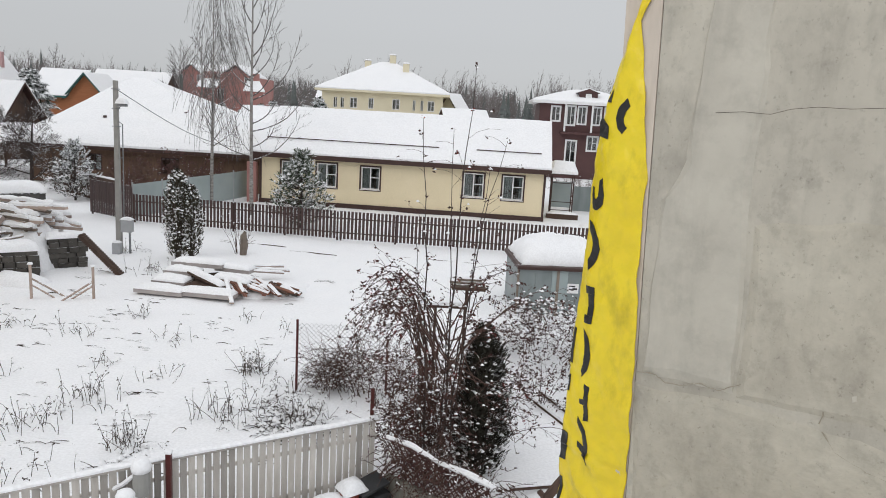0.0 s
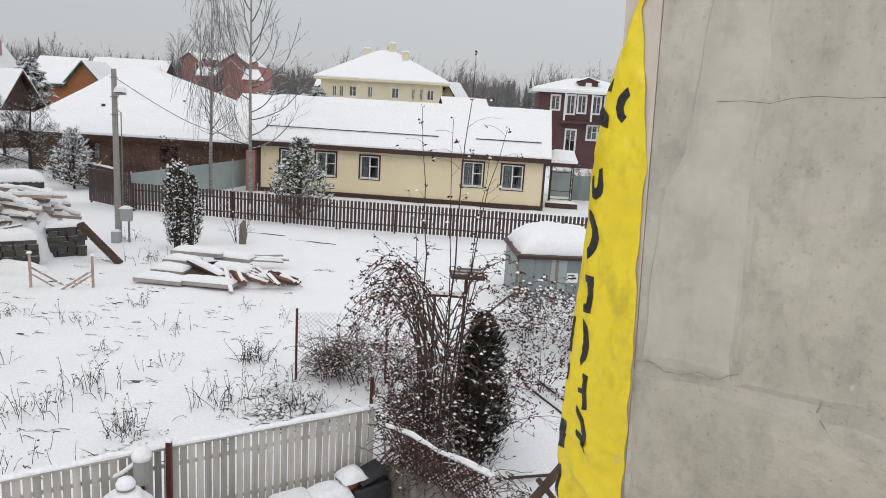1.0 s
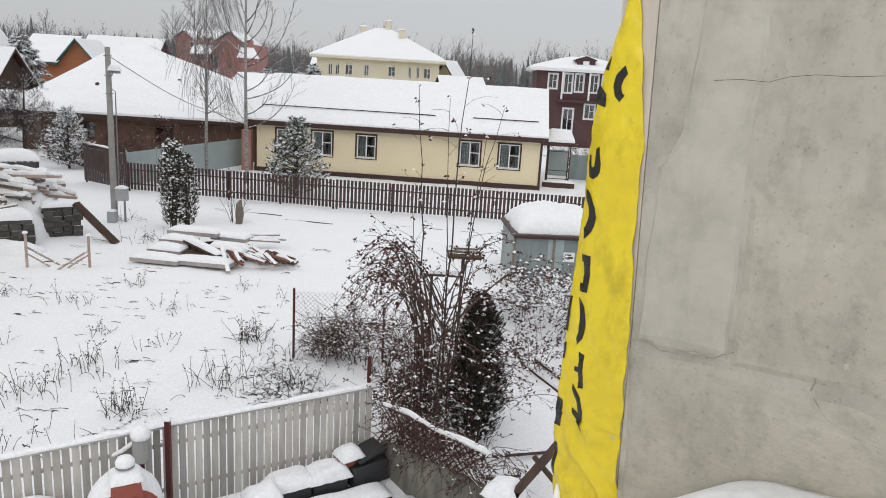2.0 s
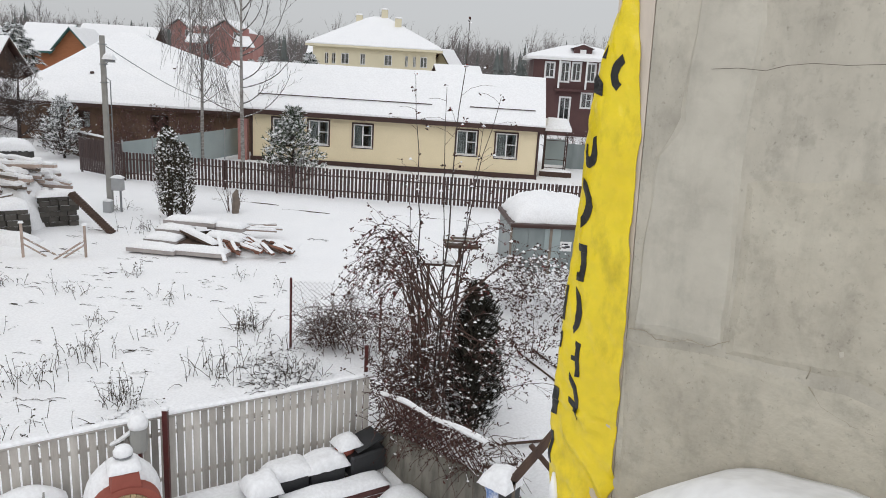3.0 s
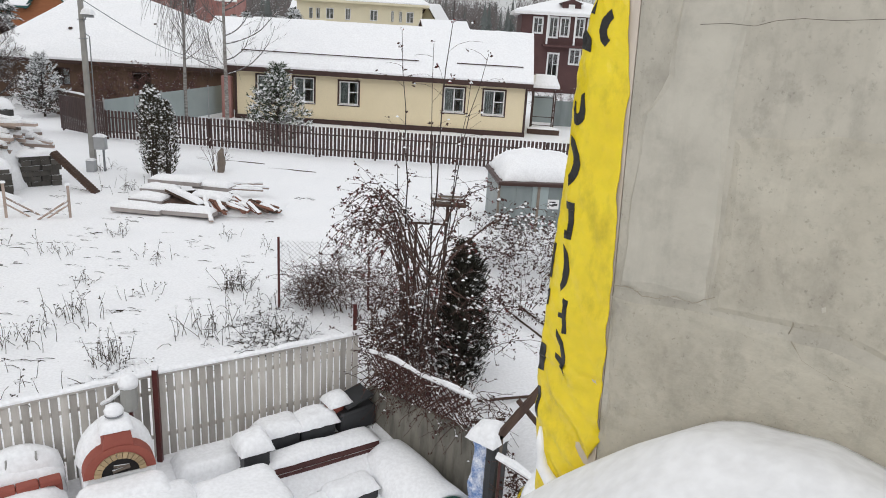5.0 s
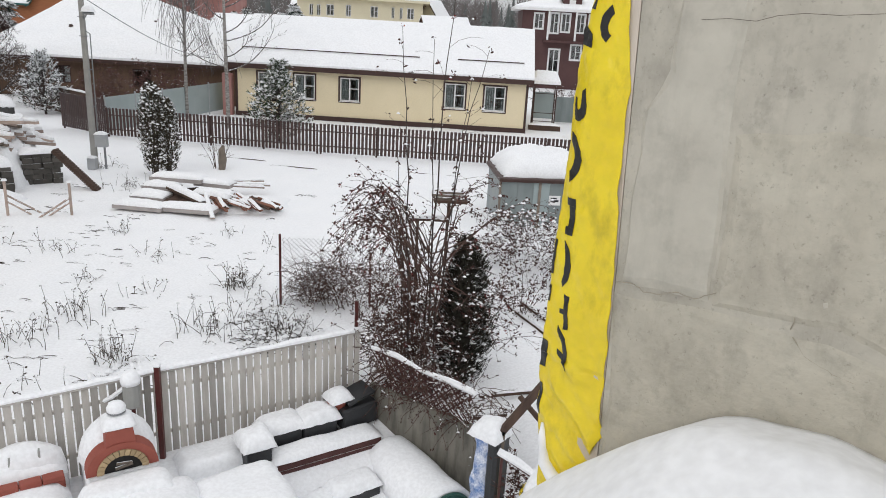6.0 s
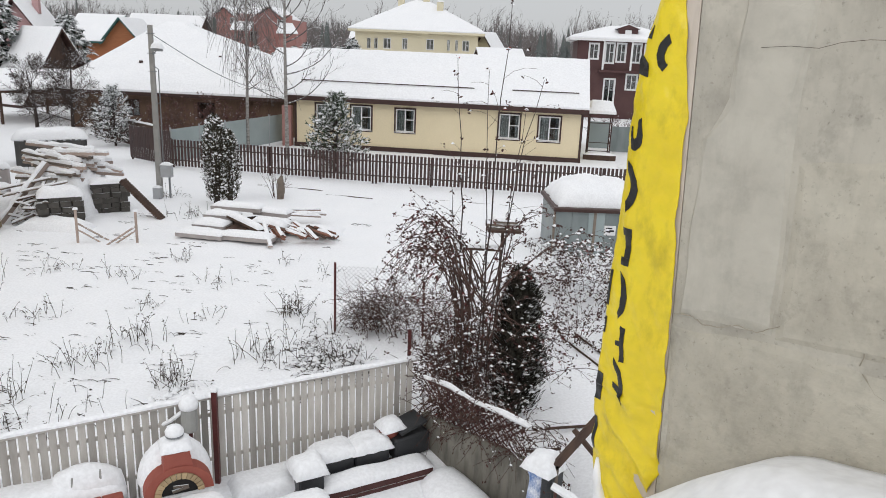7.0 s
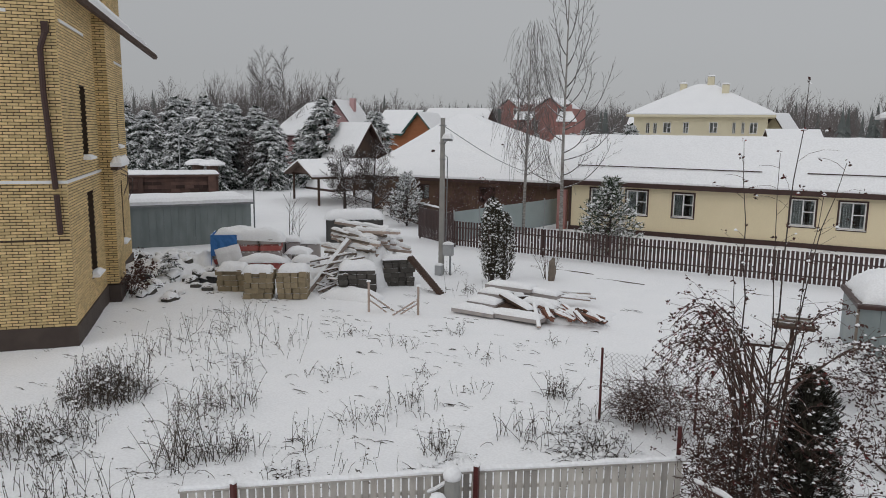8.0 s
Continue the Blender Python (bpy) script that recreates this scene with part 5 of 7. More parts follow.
def thicket(name, x, y, h, spread, stems, seed, label, arch=0.16, leaf=0, leaf_size=0.05, snowy=120, count=7, levels=2, r=0.02, tall=(), lump=0.03, twig=TWIG, leaf_mat=LEAF_DRY, tangle=0, floor=0.003):
    """A shrub of arching stems from the ground, with dry leaves and caught snow."""
    rg = random.Random(seed)
    t = thing(name, spot(x, y), label, "shrub")
    br, ends = Shape(), []
    for k in range(stems):
        a = rg.uniform(0, 2 * math.pi)
        rad = spread * math.sqrt(rg.random()) * 0.35
        out = rg.uniform(0.05, 0.55) * spread / h
        q = limb(br, (math.cos(a) * rad, math.sin(a) * rad, -0.05), (math.cos(a) * out, math.sin(a) * out, 1), h * rg.uniform(0.75, 1.2), r, r * 0.3, 8, rg, 0.1, arch * rg.uniform(0.2, 1.0), 4)
        branching(br, *q, rg, levels, count, 0.34, 0.8, 0.06, 0.18, 0.2, 0.5, ends, floor)
    for dx, dy, hh, lx, ly in tall:
        q = limb(br, (dx, dy, -0.05), (lx, ly, 1), hh, 0.029, 0.005, 12, rg, 0.05, 0.0, 5)
        branching(br, *q, rg, 1, 12, 0.1, 0.75, 0.1, 0.2, 0.35, 0.4, ends)
    for _ in range(tangle):
        a, rr, f = rg.uniform(0, 6.283), spread * 0.62 * rg.random() ** 0.5, rg.random() ** 0.75
        q = limb(br, (math.cos(a) * rr, math.sin(a) * rr, 0.1 + f * h * 0.85), (rg.uniform(-1, 1), rg.uniform(-1, 1), rg.uniform(-0.3, 1)), rg.uniform(0.3, 0.9), 0.007, 0.003, 6, rg, 0.3, 0.1, 3)
        ends += [(q[0][3], q[1][3]), (q[0][-1], q[1][-1])]
    part("crown", br, twig, t, "arching bare stems")
    if leaf:
        lf = Shape()
        bits(lf, rg.sample(ends, min(len(ends), leaf)), rg, leaf_size, 3)
        part("foliage", lf, leaf_mat, t, "withered dark leaves and berry clusters")
    if snowy:
        sn = Shape()
        lumps(sn, rg.sample(ends, min(len(ends), snowy)), rg, lump)
        tagged(part("caught_snow", sn, SNOW, t, "lumps of snow caught in the twigs"), kind="stuff")
    return t


rowan = thing("rowan_tree", spot(0.0, 10.95), "many-stemmed rowan with arching boughs, withered leaves, berries and snow", "tree")
rg = random.Random(71)
ro_st, ro_br, ends = Shape(), Shape(), []


def bend(sh, p0, p1, p2, r0, r1, n=9, sides=4, twigs=8, ratio=0.3, droop=0.1):
    """A bough from p0 that heads for p1 and bends over to p2, with its twigs."""
    p0, p1, p2 = Vector(p0), Vector(p1), Vector(p2)
    pts = [p0 * (1 - t) ** 2 + p1 * 2 * t * (1 - t) + p2 * t * t + Vector((rg.uniform(-1, 1), rg.uniform(-1, 1), rg.uniform(-1, 1))) * 0.025 for t in [i / n for i in range(n + 1)]]
    rad_ = [r0 + (r1 - r0) * i / n for i in range(n + 1)]
    sh.tube(pts, rad_, sides)
    ways_ = [(pts[min(i + 1, n)] - pts[max(i - 1, 0)]).normalized() for i in range(n + 1)]
    if twigs:
        branching(ro_br, pts, ways_, rad_, rg, 1, twigs, ratio, 0.75, droop, 0.2, 0.25, 0.45, ends, 0.0035)
    ends.extend(zip(pts[n // 2:], ways_[n // 2:]))


for a, b, c, r in (((-0.08, 0, -0.1), (-0.16, 0, 2.4), (-0.38, 0, 5.9), 0.025), ((0.2, 0.05, -0.1), (0.12, 0, 2.6), (0.34, 0, 6.7), 0.027), ((0.3, -0.05, -0.1), (0.2, 0, 3.0), (0.86, 0.1, 5.6), 0.02), ((0.05, 0.1, -0.1), (0.25, 0.1, 2.2), (0.06, 0.2, 5.7), 0.019),
                   ((0.25, 0.1, -0.1), (0.4, 0.1, 2.4), (0.62, 0.1, 5.2), 0.017), ((-0.2, 0.1, -0.1), (-0.25, 0.1, 2.0), (-0.45, 0.2, 4.2), 0.02)):
    bend(ro_st, a, b, c, r, 0.004, 12, 6, 14, 0.1, 0.22)
for k in range(30):  # boughs arching over on the far side of the fence corner
    z0, top_ = rg.uniform(1.2, 2.6), rg.uniform(3.1, 4.15)
    out = rg.uniform(0.35, 1.45)
    d = rg.uniform(-0.7, 1.0)
    bend(ro_br, (rg.uniform(-0.25, 0.25), d * 0.2, z0), (-out * 0.55, d * 0.7, top_ + 0.35), (-out, d, top_ - rg.uniform(0.5, 1.3)), 0.013, 0.004, 9, 4, 8, 0.2, 0.2)
for k in range(17):  # boughs reaching over the passage
    z0, out, d = rg.uniform(1.0, 2.6), rg.uniform(0.6, 2.0), rg.uniform(-0.6, 0.8)
    z1 = rg.choice((rg.uniform(2.6, 3.8), rg.uniform(0.7, 2.0)))
    bend(ro_br, (rg.uniform(0.1, 0.4), d * 0.2, z0), (out * 0.6, d * 0.7, z1 + 0.25), (out, d, z1), 0.012, 0.004, 9, 4, 7, 0.2, 0.12)
for k in range(210):  # crossed fine stems inside the clump
    a, rr, f = rg.uniform(0, 6.283), 0.75 * rg.random() ** 0.5, rg.random()
    q = limb(ro_br, (math.cos(a) * rr - 0.1, math.sin(a) * rr * 0.6, 0.1 + f * 2.3), (rg.uniform(-1, 1), rg.uniform(-1, 1), rg.uniform(-0.3, 1.4)), rg.uniform(0.3, 0.9), 0.007, 0.0035, 6, rg, 0.3, 0.1, 3)
    ends += [(q[0][3], q[1][3]), (q[0][-1], q[1][-1])]
part("stem", ro_st, BARK, rowan, "tall thin dark stems", smooth=True)
part("crown", ro_br, TWIG, rowan, "arching bare boughs and twigs")
lf = Shape()
bits(lf, rg.sample(ends, min(len(ends), 900)), rg, 0.034, 3)
part("foliage", lf, LEAF_DRY, rowan, "withered dark leaves")
be = Shape()
bits(be, rg.sample(ends, 170), rg, 0.022, 5, 1.0)
tagged(part("berry_cluster", be, mat("dark red berries", (0.20, 0.02, 0.02), (0.12, 0.015, 0.015), 0.5, 9.0, 0.0), rowan, "shrivelled red berry clusters"), kind="stuff")
sn = Shape()
lumps(sn, rg.sample(ends, min(len(ends), 480)), rg, 0.03)
tagged(part("caught_snow", sn, SNOW, rowan, "lumps of snow caught in the twigs"), kind="stuff")
thicket("bramble", -1.3, 14.6, 1.15, 1.3, 16, 72, "dense brown bramble against the wire fence", 0.22, 160, 0.028, 300, 7, 2, 0.010, tangle=200)
thicket("bramble", -2.35, 14.95, 0.6, 0.6, 20, 77, "low dark bramble grown through the wire mesh", 0.3, 120, 0.03, 80, 6, 2, 0.009, tangle=150)
thicket("bramble", -1.9, 14.95, 0.8, 0.7, 14, 78, "brown bramble grown through the wire mesh", 0.3, 100, 0.03, 90, 6, 2, 0.009, tangle=130)
thicket("bramble", 0.45, 12.1, 1.9, 1.7, 18, 79, "tangled brown undergrowth behind the rowan", 0.2, 420, 0.035, 260, 7, 2, 0.011, tangle=260)
thicket("bramble", -0.2, 11.3, 1.5, 1.0, 12, 73, "brown bramble growing at the fence corner", 0.16, 500, 0.034, 90, 7, 2, 0.013, tangle=260)
thicket("currant_bush", 3.0, 17.8, 1.3, 2.6, 20, 74, "reddish leafy bush loaded with lumps of snow", 0.16, 1000, 0.045, 900, 8, 2, 0.012, lump=0.06, tangle=300)
thicket("currant_bush", 2.2, 15.2, 1.1, 1.5, 10, 75, "low straggling bush with snow lumps", 0.28, 160, 0.04, 160, 6, 2, 0.011)
BERRY_BROWN = mat("reddish brown dead leaves", (0.15, 0.07, 0.065), (0.10, 0.05, 0.045), 0.9, 8.0, 0.0)
for k, (x, y, h) in enumerate(((-18.6, 42.0, 2.2), (-16.8, 42.6, 2.4), (-15.2, 43.0, 2.3), (-14.2, 44.2, 2.0))):
    thicket("garden_bush", x, y, h, 1.6, 16, 80 + k, "leafless reddish bush beside the brown house", 0.06, 420, 0.055, 45, 6, 2, 0.018, floor=0.010, leaf_mat=BERRY_BROWN)
thicket("sapling_bush", -8.05, 28.4, 1.5, 0.9, 10, 85, "thin bare bush beside a wrapped stump", 0.03, 0, 0.04, 10, 4, 1, 0.012, floor=0.006)
thicket("roadside_bush", 9.3, 50.0, 2.4, 3.0, 26, 86, "grey bare bushes behind the porch", 0.06, 0, 0.05, 60, 7, 2, 0.016, floor=0.010)
thicket("wall_bush", -20.6, 18.6, 1.3, 1.3, 18, 87, "reddish dry bush at the brick wall", 0.05, 400, 0.05, 60, 6, 2, 0.012)

# dry weeds poking out of the snow
rng = random.Random(3)
weeds, tips = Shape(), []
CLUMPS = [(-13.2, 11.2, 0.95, 330, 0.75), (-12.4, 8.8, 1.2, 170, 0.65), (-10.6, 11.6, 1.0, 95, 0.65), (-9.3, 9.4, 0.6, 60, 0.95), (-8.7, 10.1, 0.6, 55, 0.5), (-7.7, 10.9, 0.4, 14, 0.6), (-7.2, 12.3, 0.7, 24, 0.5), (-6.8, 13.6, 0.8, 30, 0.5),
          (-5.3, 11.8, 0.35, 30, 0.5), (-4.1, 13.1, 0.7, 30, 0.55), (-4.05, 15.6, 0.35, 40, 0.55), (-2.7, 13.3, 0.7, 60, 0.4), (-7.3, 9.7, 0.5, 12, 0.4), (-5.9, 15.0, 0.5, 10, 0.3), (-9.0, 17.5, 0.6, 14, 0.4), (-12.5, 16.0, 2.0, 40, 0.6), (-15.0, 17.0, 1.6, 40, 0.6),
          (-9.9, 24.5, 1.0, 20, 0.5), (-4.0, 18.5, 0.5, 8, 0.3), (-6.5, 17.5, 0.6, 14, 0.35), (-12.0, 27.6, 0.6, 14, 0.5), (-14.5, 14.0, 1.4, 40, 0.6), (-11.5, 13.5, 1.2, 30, 0.5), (-20.5, 28.5, 2.2, 18, 0.8), (-9.5, 14.5, 0.6, 16, 0.4), (-7.6, 15.6, 0.4, 12, 0.3), (-8.2, 19.3, 0.4, 12, 0.35), (-5.2, 19.6, 0.4, 8, 0.3), (-10.8, 17.9, 0.5, 14, 0.35), (-6.4, 10.4, 1.0, 16, 0.4), (-11.0, 7.6, 1.2, 40, 0.6), (-9.6, 7.4, 0.9, 40, 0.6), (-3.3, 14.4, 0.8, 30, 0.35)]
for cx, cy, sp, n, h in CLUMPS:
    for _ in range(int(n * 1.4)):
        a, r = rng.uniform(0, 2 * math.pi), sp * rng.random() ** 0.7
        x, y = cx + math.cos(a) * r, cy + math.sin(a) * r
        lean_ = 0.14 if rng.random() < 0.7 else 0.6
        d = Vector((rng.gauss(0, lean_), rng.gauss(0, lean_), 1))
        q = limb(weeds, (x, y, rise(x, y) - 0.03), d, h * rng.uniform(0.4, 1.3), 0.0075, 0.0035, 5, rng, 0.16, rng.choice((0.02, 0.08, 0.2, 0.5)), 3)
        tips.append((q[0][-1], q[1][-1]))
        if rng.random() < 0.5:
            tips.append((q[0][-2], q[1][-2]))
bits(weeds, tips, rng, 0.026, 2)
for _ in range(620):  # low tussocks showing through the snow
    x, y = rng.uniform(-19, -2.5), rng.uniform(8, 25)
    if noise.noise((x * 0.5, y * 0.5, 3)) < 0.0 or (x + 0.85) * 0.545 - (y - 10.6) * 0.838 > -0.3:
        continue
    for _k in range(rng.randrange(3, 8)):
        a = rng.uniform(-0.6, 0.6) + (math.pi if rng.random() < 0.5 else 0)
        limb(weeds, (x + rng.uniform(-0.15, 0.15), y + rng.uniform(-0.08, 0.08), rise(x, y) - 0.01), (math.cos(a), math.sin(a) * 0.6, 0.45), rng.uniform(0.1, 0.34), 0.009, 0.005, 4, rng, 0.15, 0.22, 3)
solo("dry_weeds", weeds, WEED, "dry weed stalks and seed heads sticking out of the snow", "weeds", kind="stuff")
wsn = Shape()
lumps(wsn, rng.sample(tips, 800), rng, 0.045)
solo("weed_snow", wsn, SNOW, "snow lumps caught on the dry weeds", "snow", kind="stuff")
# snow-buried tufts
for k, (x, y, s) in enumerate(((-2.75, 13.2, 0.6), (-5.0, 11.6, 0.3), (-2.1, 12.7, 0.7), (-3.3, 13.7, 0.5), (-2.5, 12.4, 0.6), (-3.1, 12.8, 0.5), (-13.0, 11.9, 0.5), (-13.6, 10.9, 0.45), (-10.0, 10.6, 0.45), (-9.4, 9.0, 0.4), (-7.4, 9.9, 0.4), (-12.2, 9.2, 0.5), (-11.6, 8.6, 0.5), (-5.2, 10.9, 0.35), (-14.5, 16.2, 0.4), (-12.6, 14.6, 0.35), (-10.9, 13.2, 0.35))):
    rg = random.Random(200 + k)
    t = thing("snowy_tuft", spot(x, y), "low tuft of grass bent down under snow", "grass tuft", "snowy tufts")
    g, ends = Shape(), []
    for _ in range(60):
        a = rg.uniform(0, 6.28)
        q = limb(g, (rg.uniform(-s, s) * 0.4, rg.uniform(-s, s) * 0.4, -0.05), (math.cos(a), math.sin(a), 1.2), s * rg.uniform(0.6, 1.3), 0.012, 0.004, 4, rg, 0.15, 0.4, 3)
        ends += [(p, d) for p, d in zip(q[0][2:], q[1][2:])]
    tagged(part("blade_tuft", g, WEED, t), kind="stuff")
    sn = Shape()
    lumps(sn, rg.sample(ends, 90), rg, 0.07)
    tagged(part("snow_load", sn, SNOW, t), kind="stuff")


# ---- building-site clutter ----
BLOCK_Y = mat("sandy building block", (0.33, 0.265, 0.17), (0.25, 0.2, 0.13), 0.9, 6.0, 0.3, 50.0, vary=0.15, snow=0.05)
BLOCK_G = mat("grey building block", (0.10, 0.092, 0.082), (0.065, 0.06, 0.054), 0.9, 6.0, 0.3, 50.0, vary=0.2, snow=0.05)
PLANK = mat("weathered plank", (0.23, 0.19, 0.155), (0.14, 0.115, 0.095), 0.85, 4.0, 0.3, 50.0, vary=0.25, stretch=(1, 1, 1), snow=0.1)
SACK_R = mat("red printed sack", (0.38, 0.055, 0.05), (0.44, 0.16, 0.14), 0.6, 3.0, 0.2, snow=0.1)
SACK_W = mat("pale sack", (0.42, 0.385, 0.37), (0.32, 0.29, 0.28), 0.7, 3.0, 0.2, snow=0.1)
TARP_B = mat("blue tarpaulin", (0.03, 0.14, 0.42), (0.05, 0.2, 0.5), 0.45, 3.0, 0.3, snow=0.12)
TARP_D = mat("dark tarpaulin", (0.05, 0.05, 0.048), (0.09, 0.086, 0.082), 0.6, 2.5, 0.3, snow=0.2)
OLD_BRICK = mat("old brown brick", (0.13, 0.075, 0.06), (0.075, 0.046, 0.04), 0.9, 2.0, 0.3, vary=0.55)
METER = mat("grey meter box", (0.42, 0.43, 0.44), (0.36, 0.37, 0.38), 0.5, 4.0, 0.05)
POLE_C = mat("pole concrete", (0.36, 0.35, 0.33), (0.27, 0.265, 0.25), 0.9, 3.0, 0.2)
STEEL = mat("dull steel", (0.28, 0.29, 0.3), (0.2, 0.21, 0.22), 0.45, 5.0, 0.1, metal=0.6)
TERRACOTTA = mat("terracotta render", (0.33, 0.095, 0.07), (0.27, 0.075, 0.055), 0.85, 4.0, 0.3)
FIREBRICK = mat("arch fire brick", (0.45, 0.34, 0.2), (0.36, 0.26, 0.15), 0.85, 8.0, 0.3, vary=0.2)
# near black that paints the shade inside the oven mouth
MOUTH_DARK = mat("oven mouth dark", (0.012, 0.011, 0.011), (0.02, 0.018, 0.017), 0.95)
BLACK_PL = mat("black plastic", (0.022, 0.023, 0.025), (0.032, 0.033, 0.036), 0.45, 5.0, 0.1)
RED_BOARD = mat("dark red boards", (0.085, 0.03, 0.026), (0.06, 0.022, 0.02), 0.7, 5.0, 0.2, snow=0.05)
GREEN_PL = mat("dark green plastic", (0.02, 0.075, 0.06), (0.025, 0.09, 0.07), 0.4, 5.0, 0.1)


def heap(sh, x0, y0, x1, y1, z, h, m=None, n=8, wob=0.06, seed=0, flat=2.4):
    """A cushion of snow on a rectangle with an uneven rim; flat: the higher, the flatter its top."""
    n = max(n, 10)
    wob = min(wob, 0.3 * h)
    top, low = [], []
    for j in range(n + 1):
        rt, rl = [], []
        for i in range(n + 1):
            u, w = i / n, j / n
            e = 0.035 * min(x1 - x0, y1 - y0)
            x = x0 + (x1 - x0) * u + e * noise.noise((w * 7, seed, u * 3))
            y = y0 + (y1 - y0) * w + e * noise.noise((u * 7, seed, w * 3 + 5))
            k = max(0.0, (1 - abs(2 * u - 1) ** flat) * (1 - abs(2 * w - 1) ** flat)) ** 0.6
            p = Vector((x, y, z))
            t = p + Vector((0, 0, max(0.008, 0.01 + h * k + wob * k * (noise.noise((x * 2.3 + seed, y * 2.3, seed)) + 0.5 * noise.noise((x * 6 + seed, y * 6, seed))))))
            rt.append(m @ t if m else t), rl.append(m @ p if m else p)
        top.append(rt), low.append(rl)
    return sh.sheet(top, low)


def block_stack(name, x, y, turn, nx, ny, nz, size, material, label, group, seed, snow=0.16, missing=0.2):
    """A pallet of blocks, each one a piece, with a cushion of snow."""
    rg = random.Random(seed)
    t = thing(name, spot(x, y, turn), label, "block stack", group)
    sx, sy, sz = size
    lean = rg.uniform(-0.02, 0.03)
    me = Shape().soft_box(0.004, 0.004, 0.002, sx - 0.004, sy - 0.004, sz - 0.004, 0.01).mesh("block", material)
    for k in range(nz):
        for j in range(ny):
            for i in range(nx):
                if 0 < i < nx - 1 and 0 < j < ny - 1 and k < nz - 1:
                    continue
                if k == nz - 1 and rg.random() < missing:
                    continue
                part("block", me, None, t, m=pose(i * sx + rg.uniform(-0.035, 0.035) + lean * k, j * sy + rg.uniform(-0.035, 0.035), k * sz, 0, 0, rg.uniform(-7, 7)))
    part("filling", Shape().box(sx * 0.6, sy * 0.6, 0.01, sx * (nx - 0.6), sy * (ny - 0.6), sz * (nz - 0.3)), material, t)
    part("snow_cushion", heap(Shape(), -0.02, -0.02, nx * sx + 0.03, ny * sy + 0.02, nz * sz - 0.05, snow + 0.06, None, 16, 0.16, seed, 5), SNOW, t, "thick cushion of snow", smooth=True)
    return t


block_stack("block_pallet", -18.25, 20.55, 28, 4, 5, 4, (0.25, 0.19, 0.2), BLOCK_Y, "pallet of sandy building blocks under snow", "sandy block pallets", 1)
block_stack("block_pallet", -16.65, 20.0, 30, 4, 5, 5, (0.25, 0.19, 0.19), BLOCK_Y, "pallet of sandy building blocks under snow", "sandy block pallets", 2)
block_stack("block_pallet", -15.55, 20.55, 27, 4, 5, 5, (0.25, 0.19, 0.2), BLOCK_Y, "leaning pallet of sandy building blocks under snow", "sandy block pallets", 3)
block_stack("block_pallet", -13.95, 22.05, 33, 4, 4, 5, (0.33, 0.2, 0.19), BLOCK_G, "pallet of dark grey building blocks under snow", "grey block pallets", 4, 0.2)
block_stack("block_pallet", -13.25, 24.0, 38, 4, 3, 6, (0.3, 0.2, 0.18), BLOCK_G, "higher pallet of dark grey building blocks", "grey block pallets", 5, 0.1)
block_stack("block_pallet", -15.6, 23.8, 30, 4, 4, 5, (0.3, 0.2, 0.19), BLOCK_G, "grey building blocks below a heap of planks", "grey block pallets", 6, 0.25)


def plank(name, a, b, w, t, label, group, material=PLANK, snow=0.05, roll=0.0, cat="plank"):
    """A board from a to b with a ridge of snow along it."""
    a, b = Vector(a), Vector(b)
    d = b - a
    m = Matrix.Translation(a) @ d.to_track_quat("X", "Z").to_matrix().to_4x4() @ pose(0, 0, 0, roll, 0, 0)
    ln = d.length
    ob = thing(name, m, label, cat, group)
    part("board", Shape().soft_box(0, -w / 2, -t / 2, ln, w / 2, t / 2, min(0.006, t / 4)), material, ob)
    if snow and w > 0.25:
        part("snow_ridge", heap(Shape(), 0, -w / 2 - 0.01, ln, w / 2 + 0.01, t / 2 - 0.005, snow, None, 12, 0.06, a.x * 7, 4), SNOW, ob, smooth=True)
    elif snow:
        part("snow_ridge", Shape().snow_slab((0.02, -w / 2 + 0.004, t / 2 + 0.001), (ln - 0.02, -w / 2 + 0.004, t / 2 + 0.001), (ln - 0.02, w / 2 - 0.004, t / 2 + 0.001), (0.02, w / 2 - 0.004, t / 2 + 0.001), 14, 3, snow, snow * 0.6, 2.5), SNOW, ob)
    return ob


PALE_PLANK = mat("pale sawn timber", (0.46, 0.37, 0.32), (0.33, 0.26, 0.22), 0.85, 4.0, 0.3, 50.0, vary=0.25, snow=0.2)
rng = random.Random(17)
solo("plank_heap_snow", heap(Shape(), -15.9, 23.4, -13.1, 26.2, -0.03, 1.5, None, 22, 0.5, 4, 3), SNOW, "snow packed between the heaped planks", "snow heap", smooth=True)
for k in range(52):
    v = rng.uniform(-0.95, 0.95)
    lift = (k % 7) / 6
    a = 0.12 + rng.gauss(0, 0.2) + 0.25 * v
    x, y = -14.35 + rng.uniform(-0.45, 0.45) + 0.35 * v, 24.75 + v * 0.95
    z = 1.0 + 1.05 * lift * (1 - (v / 1.15) ** 2) + 0.12
    ln, wd = rng.uniform(1.1, 2.2), rng.uniform(0.13, 0.22)
    tilt = rng.uniform(-0.12, 0.3)
    plank("plank", (x - math.cos(a) * ln / 2, y - math.sin(a) * ln / 2, z + tilt * 0.5), (x + math.cos(a) * ln / 2, y + math.sin(a) * ln / 2, z - tilt * 0.6), wd, rng.uniform(0.07, 0.12), "pale sawn timber heaped with others under snow", "plank heap", PALE_PLANK if k % 3 else PLANK, rng.uniform(0.09, 0.16), rng.uniform(-7, 7))
plank("beam", (-15.32, 22.15, 0.03), (-14.7, 24.0, 1.72), 0.17, 0.15, "long round beam leaning on the plank heap", "", PALE_PLANK, 0.09, cat="beam")
